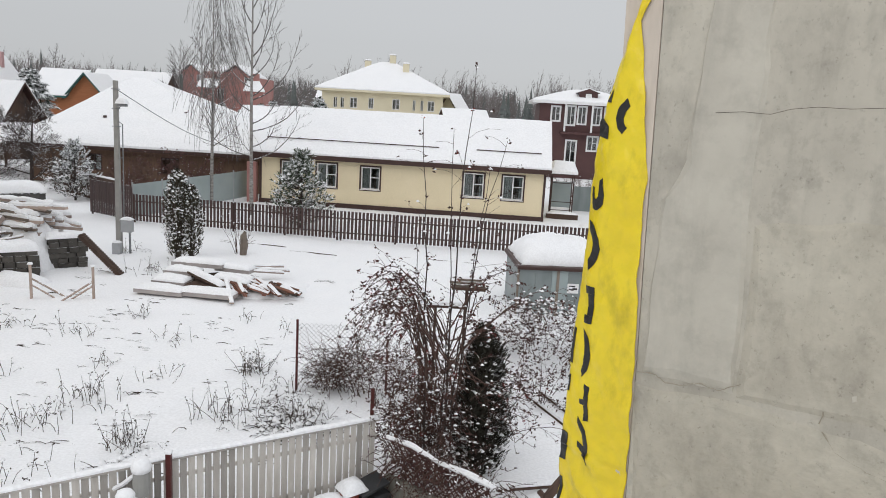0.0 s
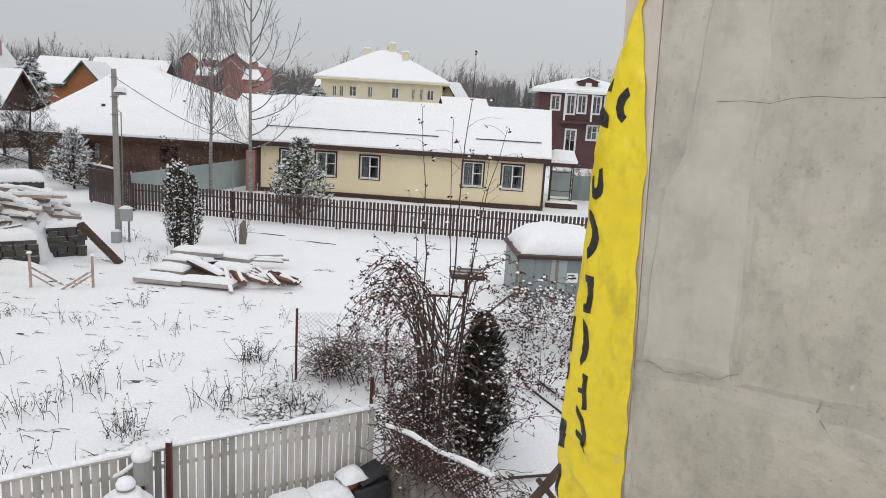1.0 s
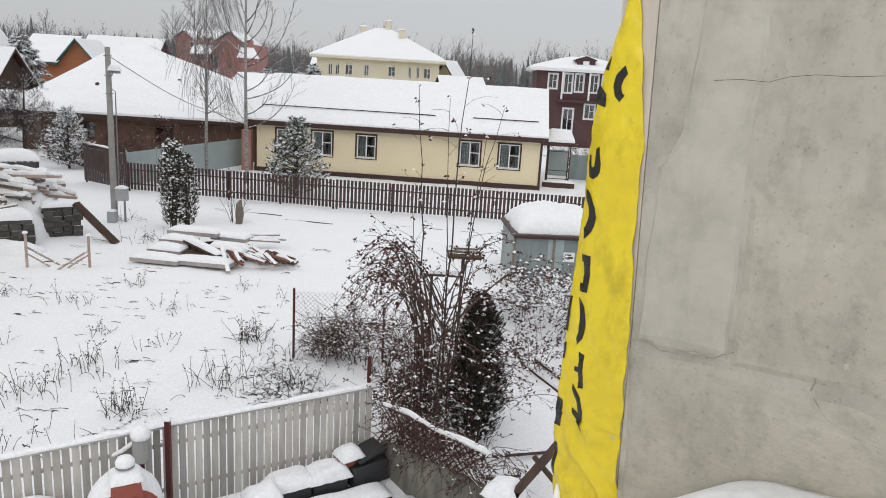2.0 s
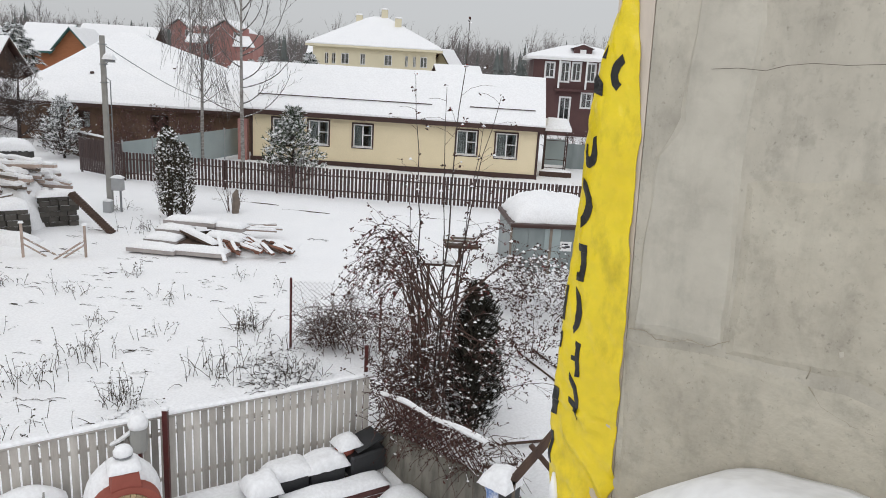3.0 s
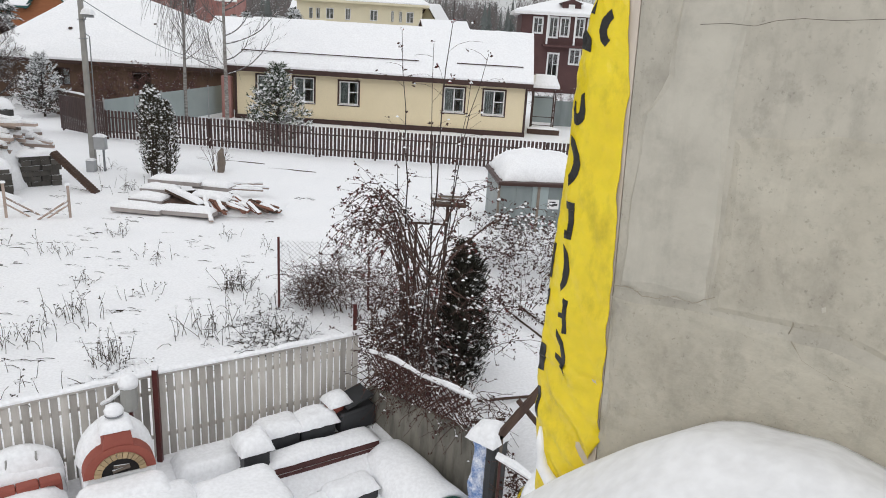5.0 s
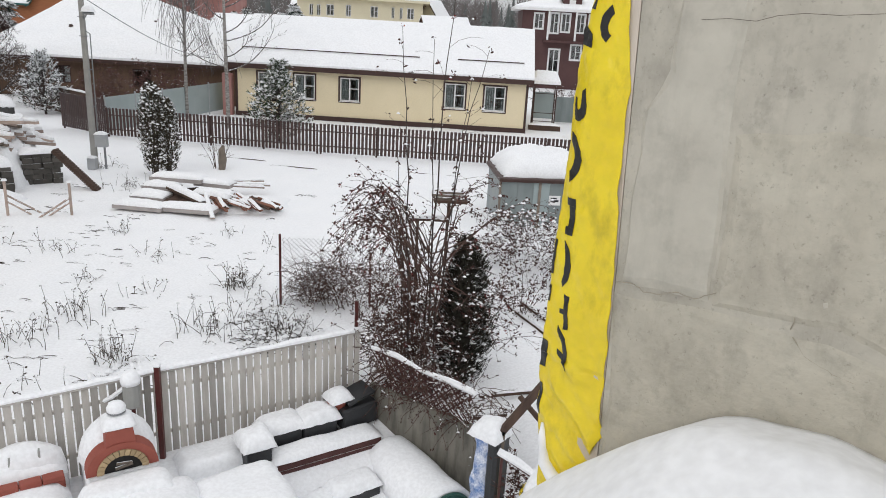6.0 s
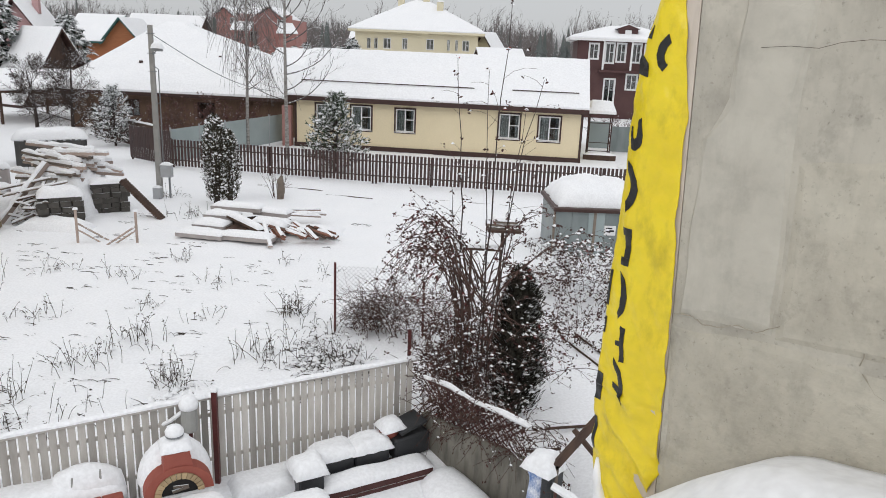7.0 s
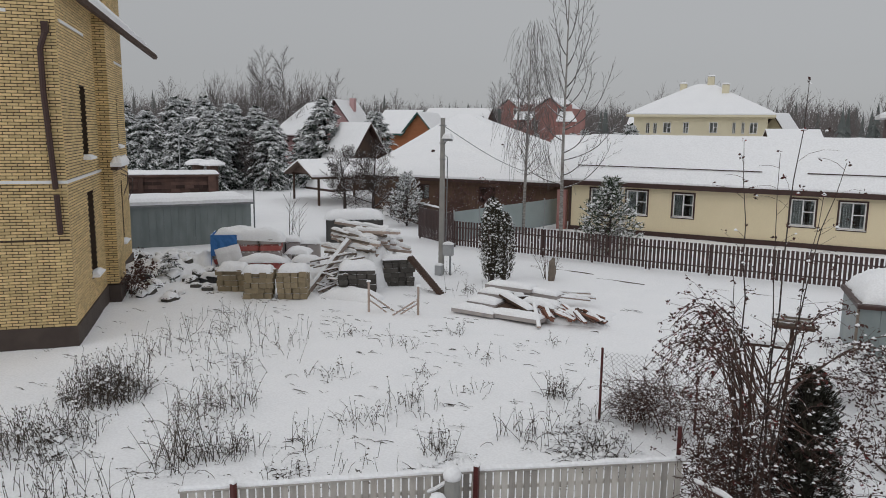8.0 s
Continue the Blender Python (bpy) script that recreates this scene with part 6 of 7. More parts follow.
for a, b, w in (((-14.2, 22.5, 0.0), (-14.75, 23.7, 1.3), 0.09), ((-14.9, 22.3, 0.1), (-14.2, 23.6, 1.2), 0.08), ((-14.45, 22.3, 0.0), (-14.5, 23.5, 1.25), 0.1), ((-15.6, 22.9, 0.75), (-13.6, 23.2, 1.25), 0.2), ((-15.9, 23.1, 0.9), (-14.3, 23.5, 1.3), 0.18), ((-15.1, 22.4, 0.05), (-14.0, 22.7, 0.5), 0.08), ((-14.9, 22.1, 0.03), (-14.2, 22.5, 0.35), 0.1), ((-16.0, 23.3, 0.7), (-15.0, 22.9, 0.9), 0.16)):
    plank("plank", a, b, w, 0.05, "lath leaning on the block pallets", "leaning laths", PLANK, 0.05)
for k in range(26):  # broken ends low in the gap between the pallets
    x, y, a = rng.uniform(-15.2, -14.0), rng.uniform(22.2, 23.4), rng.uniform(-1.2, 1.2)
    z, ln = rng.uniform(0.08, 0.75), rng.uniform(0.4, 1.0)
    plank("board_end", (x, y, z), (x + math.cos(a) * ln, y + math.sin(a) * ln * 0.5, max(0.04, z + rng.uniform(-0.4, 0.25))), rng.uniform(0.07, 0.16), 0.035, "broken board end jammed between the pallets", "broken boards", OLD_WOOD if k % 2 else PLANK, 0.05, rng.uniform(-25, 25))
# leaning ribbed panel
lp = thing("ribbed_panel", Matrix.Translation((-12.12, 24.06, 1.26)) @ (Vector((-10.75, 23.95, -0.02)) - Vector((-12.12, 24.06, 1.26))).to_track_quat("X", "Z").to_matrix().to_4x4(), "dark ribbed panel sloping down from the blocks", "panel")
L = (Vector((-10.75, 23.95, -0.02)) - Vector((-12.12, 24.06, 1.26))).length
part("sheet", Shape().box(0, -0.16, -0.05, L, 0.1, 0.05), OLD_WOOD, lp)
for i in range(22):
    part("rib", Shape().soft_box(i * L / 22 + 0.01, -0.18, -0.07, i * L / 22 + 0.075, 0.12, 0.075, 0.01), OLD_WOOD, lp)
# sacks under a blue tarpaulin
sacks = thing("sack_pallet", spot(-20.6, 23.0, 33), "stacked red and white cement sacks under snow and a blue tarpaulin", "sacks")
for k in range(5):
    for i in range(3):
        for j in range(2):
            part("sack", Shape().soft_box(i * 0.92 + 0.01, j * 0.66 + 0.01 + 0.03 * (k % 2), 0.12 + k * 0.27, i * 0.92 + 0.9, j * 0.66 + 0.64, 0.12 + k * 0.27 + 0.265, 0.07), SACK_R if k in (1, 3) else SACK_W, sacks)
part("pallet", Shape().box(0, 0, -0.02, 2.76, 1.32, 0.118), PLANK, sacks)
tp = Shape()
tp.sheet([[(-0.05 - 0.05 * noise.noise((j * 0.7, k * 0.9, 2)), -0.06 + j * 0.16 + 0.03 * noise.noise((k, j, 1)), 1.62 - 0.17 * k) for j in range(10)] for k in range(9)], [[(-0.035 - 0.05 * noise.noise((j * 0.7, k * 0.9, 2)), -0.06 + j * 0.16 + 0.03 * noise.noise((k, j, 1)), 1.62 - 0.17 * k) for j in range(10)] for k in range(9)])
tp.sheet([[(-0.05 + i * 0.13, -0.07 - 0.05 * noise.noise((i * 0.8, k * 0.8, 5)), 1.62 - 0.17 * k) for i in range(9)] for k in range(6)], [[(-0.05 + i * 0.13, -0.055 - 0.05 * noise.noise((i * 0.8, k * 0.8, 5)), 1.62 - 0.17 * k) for i in range(9)] for k in range(6)])
part("tarpaulin", tp, TARP_B, sacks, "crumpled bright blue tarpaulin")
part("snow_cushion", heap(Shape(), -0.1, -0.02, 2.8, 1.4, 1.42, 0.42, pose(0, 0, 0.03, 0, 3.5, 0), 24, 0.55, 9, 5), SNOW, sacks, smooth=True)
part("hanging_snow", heap(Shape(), 0, 0, 1.0, 0.8, 0, 0.16, pose(0.28, -0.1, 0.25, 90, 0, 0) @ pose(0, 0, 0, 0, 0, 14), 12, 0.1, 5), SNOW, sacks, "snow stuck to the hanging tarpaulin")
part("snow_drift", heap(Shape(), -1.3, -0.3, 0.25, 1.4, -0.1, 0.95, None, 14, 0.3, 12), SNOW, sacks, smooth=True)
part("snow_drift", heap(Shape(), 2.3, -0.3, 3.4, 1.2, -0.1, 0.7, None, 14, 0.35, 13), SNOW, sacks, smooth=True)
low = thing("sack_stack", spot(-18.6, 22.2, 30), "low stack of red sacks half buried in snow", "sacks")
for k in range(3):
    for i in range(2):
        part("sack", Shape().soft_box(i * 0.85, 0.02 * k, k * 0.26, i * 0.85 + 0.83, 0.6, k * 0.26 + 0.255, 0.07), SACK_R if k % 2 == 0 else SACK_W, low)
part("snow_cushion", heap(Shape(), -0.1, -0.08, 1.8, 0.75, 0.772, 0.28, None, 10, 0.1, 3), SNOW, low, smooth=True)
# wrapped load
pack = thing("wrapped_load", spot(-21.1, 32.1, 32), "large load wrapped in dark sheeting under deep snow", "wrapped load")
part("wrap", Shape().soft_box(0, 0, 0, 3.0, 1.8, 1.4, 0.22), TARP_D, pack)
part("snow_cushion", heap(Shape(), -0.1, -0.12, 3.08, 1.9, 1.24, 0.4, None, 16, 0.1, 1, 5), SNOW, pack, smooth=True)
for x, y, h, sd in ((-22.3, 30.6, 2.6, 301), (-20.9, 29.4, 2.2, 302), (-22.9, 31.6, 2.3, 303)):
    bare_tree("sapling", x, y, h, 0.025, sd, "thin bare sapling in the snow beside the site", BARK, BARK, 7, 0.7, -0.03, 1, 0.42, 0.2, group="site saplings", floor=0.011)
for x, y, turn, h in ((-19.3, 25.6, 35, 1.1), (-18.4, 24.9, 20, 0.75), (-18.9, 26.6, 40, 0.9), (-17.6, 24.2, 10, 0.6)):
    pk = thing("building_pack", spot(x, y, turn), "grey shrink-wrapped building pack capped with snow", "pack", "grey packs")
    part("wrap", Shape().soft_box(0, 0, -0.05, 0.95, 0.8, h, 0.08), SACK_W, pk)
    part("strap", Shape().box(0.3, -0.006, 0, 0.36, 0, h - 0.1), BLACK_PL, pk)
    part("snow_cushion", heap(Shape(), -0.05, -0.05, 1.0, 0.86, h - 0.03, 0.22, None, 12, 0.1, x, 4), SNOW, pk, smooth=True)
# snowed-over rubble by the brick house
rng = random.Random(23)
for k in range(80):
    x, y, s = -21.2 + rng.uniform(-2.6, 2.6), 21.3 + rng.uniform(-2.6, 2.6), rng.uniform(0.22, 0.6)
    up = 0.75 * math.exp(-((x + 22.4) / 1.7) ** 2 - ((y - 22.3) / 1.9) ** 2)
    rb = thing("rubble", spot(x, y, rng.uniform(0, 360), up) @ pose(0, 0, -0.04, rng.uniform(-22, 22), rng.uniform(-22, 22), 0), "lump of rubble capped with snow", "rubble", "rubble heap")
    part("stone", Shape().soft_box(-s / 2, -s * 0.4, -0.1, s / 2, s * 0.4, s * 0.5, s * 0.14), BLOCK_G if k % 3 else BLACK_PL, rb)
    part("snow_cap", heap(Shape(), -s * 0.52, -s * 0.42, s * 0.52, s * 0.42, s * (0.3 if k % 3 else 0.44), s * 0.26, None, 10, 0.16, k, 3), SNOW, rb, smooth=True)
for x, y, w, d, h in ((-23.2, 23.8, 3.4, 2.6, 0.6), (-22.3, 22.2, 3.8, 4.2, 0.72), (-20.9, 20.4, 3.0, 2.4, 0.15), (-17.0, 24.0, 3.5, 2.5, 0.6), (-13.4, 22.0, 2.4, 0.9, 0.4), (-16.9, 26.5, 3.5, 2.5, 0.45)):
    solo("snow_drift", heap(Shape(), x - w / 2, y - d / 2, x + w / 2, y + d / 2, -0.05, h, None, 14, 0.25, x), SNOW, "uneven snow drift over buried building waste", "snow drift", "site drifts", smooth=True)
spruce("young_spruce", -20.9, 20.9, 1.1, 0.6, 93, "tiny dark spruce among the rubble", 7, 6)

# wheel ruts on the road
for a, b in (((-6.3, 29.55), (-4.3, 29.2)), ((-2.2, 29.6), (1.6, 29.1)), ((-8.3, 30.6), (-6.6, 30.3))):
    solo("wheel_rut", Shape().tube([(a[0] + (b[0] - a[0]) * i / 8, a[1] + (b[1] - a[1]) * i / 8 + 0.05 * noise.noise((i, a[0], 0)), rise(a[0], a[1]) + 0.005) for i in range(9)], [0.012 + 0.02 * math.sin(math.pi * i / 8) for i in range(9)], 5), OLD_WOOD, "dark wheel rut showing through the road snow", "wheel rut", "road ruts")

# trestles
for x, y, turn in ((-11.9, 20.6, 20), (-10.15, 20.75, 200)):
    tr = thing("trestle", spot(x, y, turn), "small snow-dusted timber trestle", "trestle", "trestles")
    part("post", Shape().soft_box(-0.035, -0.035, -0.1, 0.035, 0.035, 0.98, 0.008), PALE_PLANK, tr)
    part("brace", Shape().tube([(0, 0.06, 0.55), (0.85, 0.06, -0.02)], [0.028, 0.028], 4), PALE_PLANK, tr)
    part("brace", Shape().tube([(0, -0.06, 0.4), (0.62, -0.1, -0.02)], [0.026, 0.026], 4), PALE_PLANK, tr)
    part("snow_cap", heap(Shape(), -0.07, -0.07, 0.07, 0.07, 0.978, 0.05, None, 4, 0.02, 1, 6), SNOW, tr)

# pile of slabs and boards in the middle of the field
rng = random.Random(29)
SPLIT = mat("split reddish wood", (0.26, 0.115, 0.075), (0.12, 0.06, 0.045), 0.85, 5.0, 0.3, 50.0, vary=0.3)
SLABS = [((-9.3, 21.85, 0.12), (-7.75, 21.6, 0.12), 0.55, 0.13), ((-8.0, 21.75, 0.12), (-6.2, 21.5, 0.13), 0.55, 0.13), ((-9.0, 22.5, 0.27), (-7.9, 22.3, 0.27), 0.6, 0.13), ((-8.0, 22.75, 0.52), (-6.7, 21.9, 0.28), 0.26, 0.09),
         ((-8.9, 23.2, 0.42), (-7.8, 23.0, 0.43), 0.55, 0.12), ((-8.85, 23.85, 0.58), (-7.1, 23.55, 0.6), 0.7, 0.13), ((-7.4, 23.7, 0.5), (-6.2, 23.5, 0.48), 0.6, 0.12), ((-7.3, 22.9, 0.36), (-6.0, 22.8, 0.36), 0.3, 0.06), ((-7.2, 22.6, 0.42), (-6.0, 22.3, 0.33), 0.35, 0.06),
         ((-6.85, 22.6, 0.45), (-6.15, 20.95, 0.06), 0.13, 0.05), ((-6.9, 22.9, 0.45), (-5.7, 22.0, 0.22), 0.16, 0.05), ((-6.7, 23.4, 0.5), (-5.3, 24.0, 0.35), 0.15, 0.05), ((-6.6, 23.7, 0.5), (-5.2, 24.4, 0.35), 0.15, 0.05), ((-6.5, 24.0, 0.5), (-5.5, 24.8, 0.4), 0.15, 0.05), ((-5.2, 22.5, 0.28), (-4.4, 22.3, 0.1), 0.3, 0.05)]
for k, (a, b, w, t) in enumerate(SLABS):
    plank("slab", a, b, w, t, "pale slab tipped in a snowy pile", "slab pile", OLD_WOOD if k in (3, 14) else SACK_W if k < 7 else PALE_PLANK, (0.13 if k < 9 else 0.06) if k != 14 else 0.0, rng.uniform(-5, 5), "slab")
# added dark mound that paints the shaded gaps beneath the slabs
under_sh = heap(Shape(), -9.1, 21.75, -6.3, 24.2, -0.03, 0.3, None, 18, 0.1, 2, 5)
solo("slab_bearers", under_sh, OLD_WOOD, "dark mound added for the shade in the gaps under the slabs", "timber")
solo("snow_drift", heap(Shape(), -7.2, 21.9, -4.3, 24.2, -0.06, 0.24, None, 16, 0.12, 8, 3), SNOW, "uneven snow drift packed into the slab pile", "snow drift", smooth=True)
for k in range(34):
    x, y = -6.9 + 1.9 * (k / 33) + rng.uniform(-0.15, 0.15), 22.25 + rng.uniform(-0.25, 0.5)
    a = rng.uniform(-1.1, 0.1)
    plank("plank", (x, y, 0.3 + rng.uniform(0, 0.12)), (x + math.cos(a) * 0.7, y + math.sin(a) * 0.7, 0.14 + rng.uniform(0, 0.1)), 0.12, 0.05, "short split reddish board end in the slab pile", "slab pile boards", SPLIT if k % 3 else OLD_WOOD, 0.035 if k % 2 else 0.0, rng.uniform(-20, 20))

# utility pole
pole = thing("utility_pole", spot(-12.33, 27.36), "grey concrete utility pole with meter boxes and a wire", "utility pole")
part("shaft", Shape().add([(sx * w, sy * w, z) for z, w in ((-0.2, 0.095), (6.42, 0.07)) for sx, sy in ((-1, -1), (1, -1), (1, 1), (-1, 1))], [(0, 1, 5, 4), (1, 2, 6, 5), (2, 3, 7, 6), (3, 0, 4, 7), (4, 5, 6, 7), (3, 2, 1, 0)]), POLE_C, pole)
bx = part("meter_box", Shape().soft_box(0.12, -0.16, 0.82, 0.52, 0.12, 1.28, 0.015), METER, pole, "grey meter box")
part("box_snow", heap(Shape(), 0.1, -0.18, 0.54, 0.14, 1.283, 0.1, None, 6, 0.02), SNOW, bx)
part("box_leg", Shape().box(0.38, -0.05, -0.2, 0.44, 0.01, 0.82), STEEL, bx)
b2 = part("meter_box", Shape().soft_box(-0.14, -0.36, -0.05, 0.16, -0.12, 0.42, 0.015), METER, pole, "small box at the pole's foot")
part("box_snow", heap(Shape(), -0.15, -0.37, 0.17, -0.11, 0.423, 0.08, None, 6, 0.02), SNOW, b2)
part("conduit", Shape().tube([(0.22, -0.06, 1.28), (0.24, -0.06, 3.0), (0.25, -0.06, 4.85), (0.1, -0.06, 4.95)], [0.02] * 4, 6).tube([(0.1, -0.06, 3.6), (0.25, -0.06, 3.62)], [0.018] * 2, 5).tube([(0.1, -0.06, 2.3), (0.25, -0.06, 2.3)], [0.018] * 2, 5), STEEL, pole)
for z in (4.75, 5.4, 6.1):
    part("strap", Shape().box(-0.11, -0.11, z, 0.11, 0.11, z + 0.03), STEEL, pole)
lamp = part("lamp", Shape().tube([(0.1, -0.1, 5.35), (0.28, -0.2, 5.55)], [0.02, 0.02], 5).soft_box(0.16, -0.36, 5.5, 0.5, -0.1, 5.6, 0.03), STEEL, pole, "small lamp head")
part("lamp_snow", heap(Shape(), 0.12, -0.4, 0.54, -0.06, 5.6, 0.24, None, 6, 0.03), SNOW, lamp)
a, b = Vector((0.05, 0, 6.1)), Vector((0.0, 20.4, 2.9))
part("wire", Shape().tube([a.lerp(b, i / 14) - Vector((0, 0, 1.4 * math.sin(math.pi * i / 14) * 0.35)) + Vector((-1.0 * (i / 14), 0, 0)) for i in range(15)], [0.018] * 15, 4), STEEL, pole, "slack service wire")

# wrapped stump
st = thing("wrapped_stump", spot(-7.85, 28.2), "brown wrapped plant stump", "stump")
part("wrapping", Shape().tube([(0, 0, -0.05), (0.05, 0, 0.4), (0.02, 0, 0.75), (0.1, 0, 0.95)], [0.13, 0.16, 0.13, 0.04], 8), PLANK, st)

# garages at the edge of the field
gar = thing("sheet_garage", spot(-28.39, 26.12, 51.5), "low grey-green sheet garage with deep snow on its flat roof", "garage")
GL_ = 5.75
part("front_sheet", Shape().box(-3.5, 0, -0.05, GL_ * 0.52, 0.05, 2.0), GREENISH, gar)
part("front_sheet", Shape().box(GL_ * 0.52 + 0.01, 0.0, -0.05, GL_, 0.05, 2.0), GREENISH, gar)
for i in range(26):
    part("sheet_rib", Shape().box(-3.4 + i * 0.35, -0.02, 0.0, -3.36 + i * 0.35, -0.002, 1.98), GREENISH, gar)
part("side_sheet", Shape().box(GL_ + 0.002, 0.0, -0.05, GL_ + 0.05, 3.4, 2.0).box(-3.5, 3.35, -0.05, GL_, 3.4, 2.0), GREENISH, gar)
part("roof", Shape().box(-3.6, -0.15, 2.002, GL_ + 0.15, 3.5, 2.1), STEEL, gar)
part("roof_snow", Shape().snow_slab((-3.6, -0.15, 2.105), (GL_ + 0.15, -0.15, 2.105), (GL_ + 0.15, 3.5, 2.105), (-3.6, 3.5, 2.105), 24, 10, 0.3, 0.05), SNOW_ROOF, gar)
part("post", Shape().tube([(GL_ + 0.2, -0.1, -0.1), (GL_ + 0.2, -0.1, 2.85)], [0.04, 0.04], 6), STEEL, gar)
old = thing("brick_garage", spot(-33.87, 31.25, 44.5), "old dark brown brick garage wall with snowy coping", "garage")
OLN = 4.85
part("wall", Shape().box(-4.0, 0.02, -0.05, OLN, 0.4, 3.0).box(OLN - 0.4, 0.402, -0.05, OLN, 4.0, 3.0).box(-4.0, 3.6, -0.05, OLN - 0.402, 4.0, 3.0), OLD_BRICK, old)
me_b = Shape().box(0, 0, 0, 0.49, 0.02, 0.19).mesh("block", OLD_BRICK)
rng = random.Random(8)
for k in range(14):
    for i in range(17):
        x = -3.9 + i * 0.51 + (0.25 if k % 2 else 0)
        if x + 0.49 < OLN:
            part("block", me_b, None, old, m=pose(x, rng.uniform(-0.012, 0.0), 0.05 + k * 0.205))
part("pilaster", Shape().box(OLN - 0.55, -0.14, -0.05, OLN - 0.1, -0.014, 3.0), OLD_BRICK, old)
part("pilaster", Shape().box(0.4, -0.1, -0.05, 0.7, -0.014, 3.0), OLD_BRICK, old)
part("coping", Shape().box(-4.1, -0.16, 3.002, OLN + 0.1, 0.5, 3.12), OLD_BRICK, old)
part("pale_panel", Shape().box(1.7, -0.04, 1.25, 3.3, -0.014, 2.0), SACK_R, old, "lighter brick infill")
part("roof_snow", Shape().snow_slab((-4.1, -0.16, 3.125), (OLN + 0.1, -0.16, 3.125), (OLN + 0.1, 4.0, 3.125), (-4.1, 4.0, 3.125), 20, 8, 0.07, 0.03), SNOW_ROOF, old)
# carport
CP_TURN = math.degrees(math.atan2(5.07, 3.82))
cp = thing("carport", spot(-31.83, 47.08, CP_TURN), "open timber carport with a dark gable under a snowy roof", "carport")
for x, y in ((0.2, 0.0), (0.2, 6.2), (5.6, 0.0), (5.6, 6.2)):
    part("post", Shape().soft_box(x, y, -0.1, x + 0.16, y + 0.16, 2.3, 0.02), OLD_WOOD, cp)
cg = Shape()
gable_wall(cg, 0.1, 6.3, 2.3, 0.95, 0.12)
part("gable", cg, OLD_WOOD, cp)
for y in (0.0, 6.2):
    part("beam", Shape().box(0.1, y, 2.05, 5.9, y + 0.14, 2.298), OLD_WOOD, cp)
gable_roof(cp, 6.0, 6.3, 2.35, 0.95, 0.4, 0.4, OLD_WOOD, 0.24)
for x, y in ((-46.5, 50.5), (-44.6, 50.2)):
    wl_ = thing("well_roof", spot(x, y), "small round-topped shelter heaped with snow", "shelter", "snowy shelters")
    part("body", Shape().tube([(0, 0, -0.1), (0, 0, 2.6)], [0.5, 0.5], 10), OLD_WOOD, wl_)
    part("snow_cap", Shape().tube([(0, 0, 2.6), (0, 0, 2.75), (0, 0, 3.0), (0, 0, 3.1)], [1.1, 1.1, 0.7, 0.1], 12), SNOW, wl_)
for x, y, turn in ((-58.2, 60.0, 0), (-63.5, 60.0, 0), (-50.0, 52.0, 0)):
    sl = thing("street_lamp", spot(x, y, turn), "pale curved street lamp with snow on its head", "street lamp", "street lamps")
    part("mast", Shape().tube([(0, 0, -0.1), (0, 0, 5.4), (0.25, 0, 6.1), (1.0, 0, 6.5), (1.7, 0, 6.5)], [0.06, 0.05, 0.045, 0.04, 0.04], 6), METER, sl)
    part("head", Shape().soft_box(1.5, -0.15, 6.45, 2.3, 0.15, 6.62, 0.05), METER, sl)
    part("snow_cap", heap(Shape(), 1.5, -0.17, 2.3, 0.17, 6.62, 0.14, None, 5, 0.02), SNOW, sl)
# pale boundary fence and old board fence beyond the gate
pf = thing("sheet_fence", spot(-14.9, 34.6, 75.4), "pale cyan translucent sheet fence", "fence")
for i in range(5):
    part("sheet", Shape().box(i * 2.25 + 0.03, 0, 0.15, i * 2.25 + 2.22, 0.02, 1.75), POLYC, pf)
    part("post", Shape().soft_box(i * 2.25 - 0.03, -0.03, -0.1, i * 2.25 + 0.028, 0.05, 1.85, 0.01), METER, pf)
of = thing("board_fence", spot(-24.0, 44.5, -41), "brown board fence with snow along its top", "fence")
for i in range(44):
    part("board", Shape().box(i * 0.2, 0, -0.05, i * 0.2 + 0.19, 0.03, 1.35), OLD_WOOD, of)
part("rail", Shape().box(0, 0.032, 0.9, 8.8, 0.08, 1.0), OLD_WOOD, of)
part("top_snow", Shape().snow_slab((0, -0.02, 1.352), (8.8, -0.02, 1.352), (8.8, 0.06, 1.352), (0, 0.06, 1.352), 50, 2, 0.1, 0.03), SNOW, of)

# bungalow porch
po = thing("porch", spot(6.35, 44.5, -5), "small open side porch of thin dark posts under a snowy roof", "porch")
for x, y in ((0, 0), (1.3, 0), (0, 1.3), (1.3, 1.3)):
    part("post", Shape().box(x, y, -0.05, x + 0.07, y + 0.07, 2.6), BROWN, po)
for z in (0.45, 0.95, 2.1):
    part("rail", Shape().box(0.07, 0.01, z, 1.3, 0.05, z + 0.04), BROWN, po)
part("back_screen", Shape().box(0.07, 1.32, 0.5, 1.3, 1.35, 2.1), POLYC, po, "pale glazed screen")
part("step", Shape().box(-0.2, -0.6, -0.05, 1.7, -0.02, 0.3), OLD_WOOD, po)
part("step_snow", heap(Shape(), -0.2, -0.6, 1.7, -0.02, 0.3, 0.14, None, 8, 0.03), SNOW, po)
part("roof", Shape().box(-0.12, -0.2, 2.602, 1.5, 1.6, 2.68), BROWN, po)
part("roof_snow", Shape().snow_slab((-0.14, -0.22, 2.685), (1.52, -0.22, 2.685), (1.4, 1.6, 3.15), (0.0, 1.6, 3.15), 8, 8, 0.3, 0.03), SNOW_ROOF, po)
gs_ = thing("glass_fence", spot(8.2, 47.5, 0), "pale grey glazed garden screen", "fence")
for i in range(4):
    part("panel", Shape().box(i * 1.5 + 0.02, 0, 0.1, i * 1.5 + 1.48, 0.03, 1.7), GREENISH, gs_)
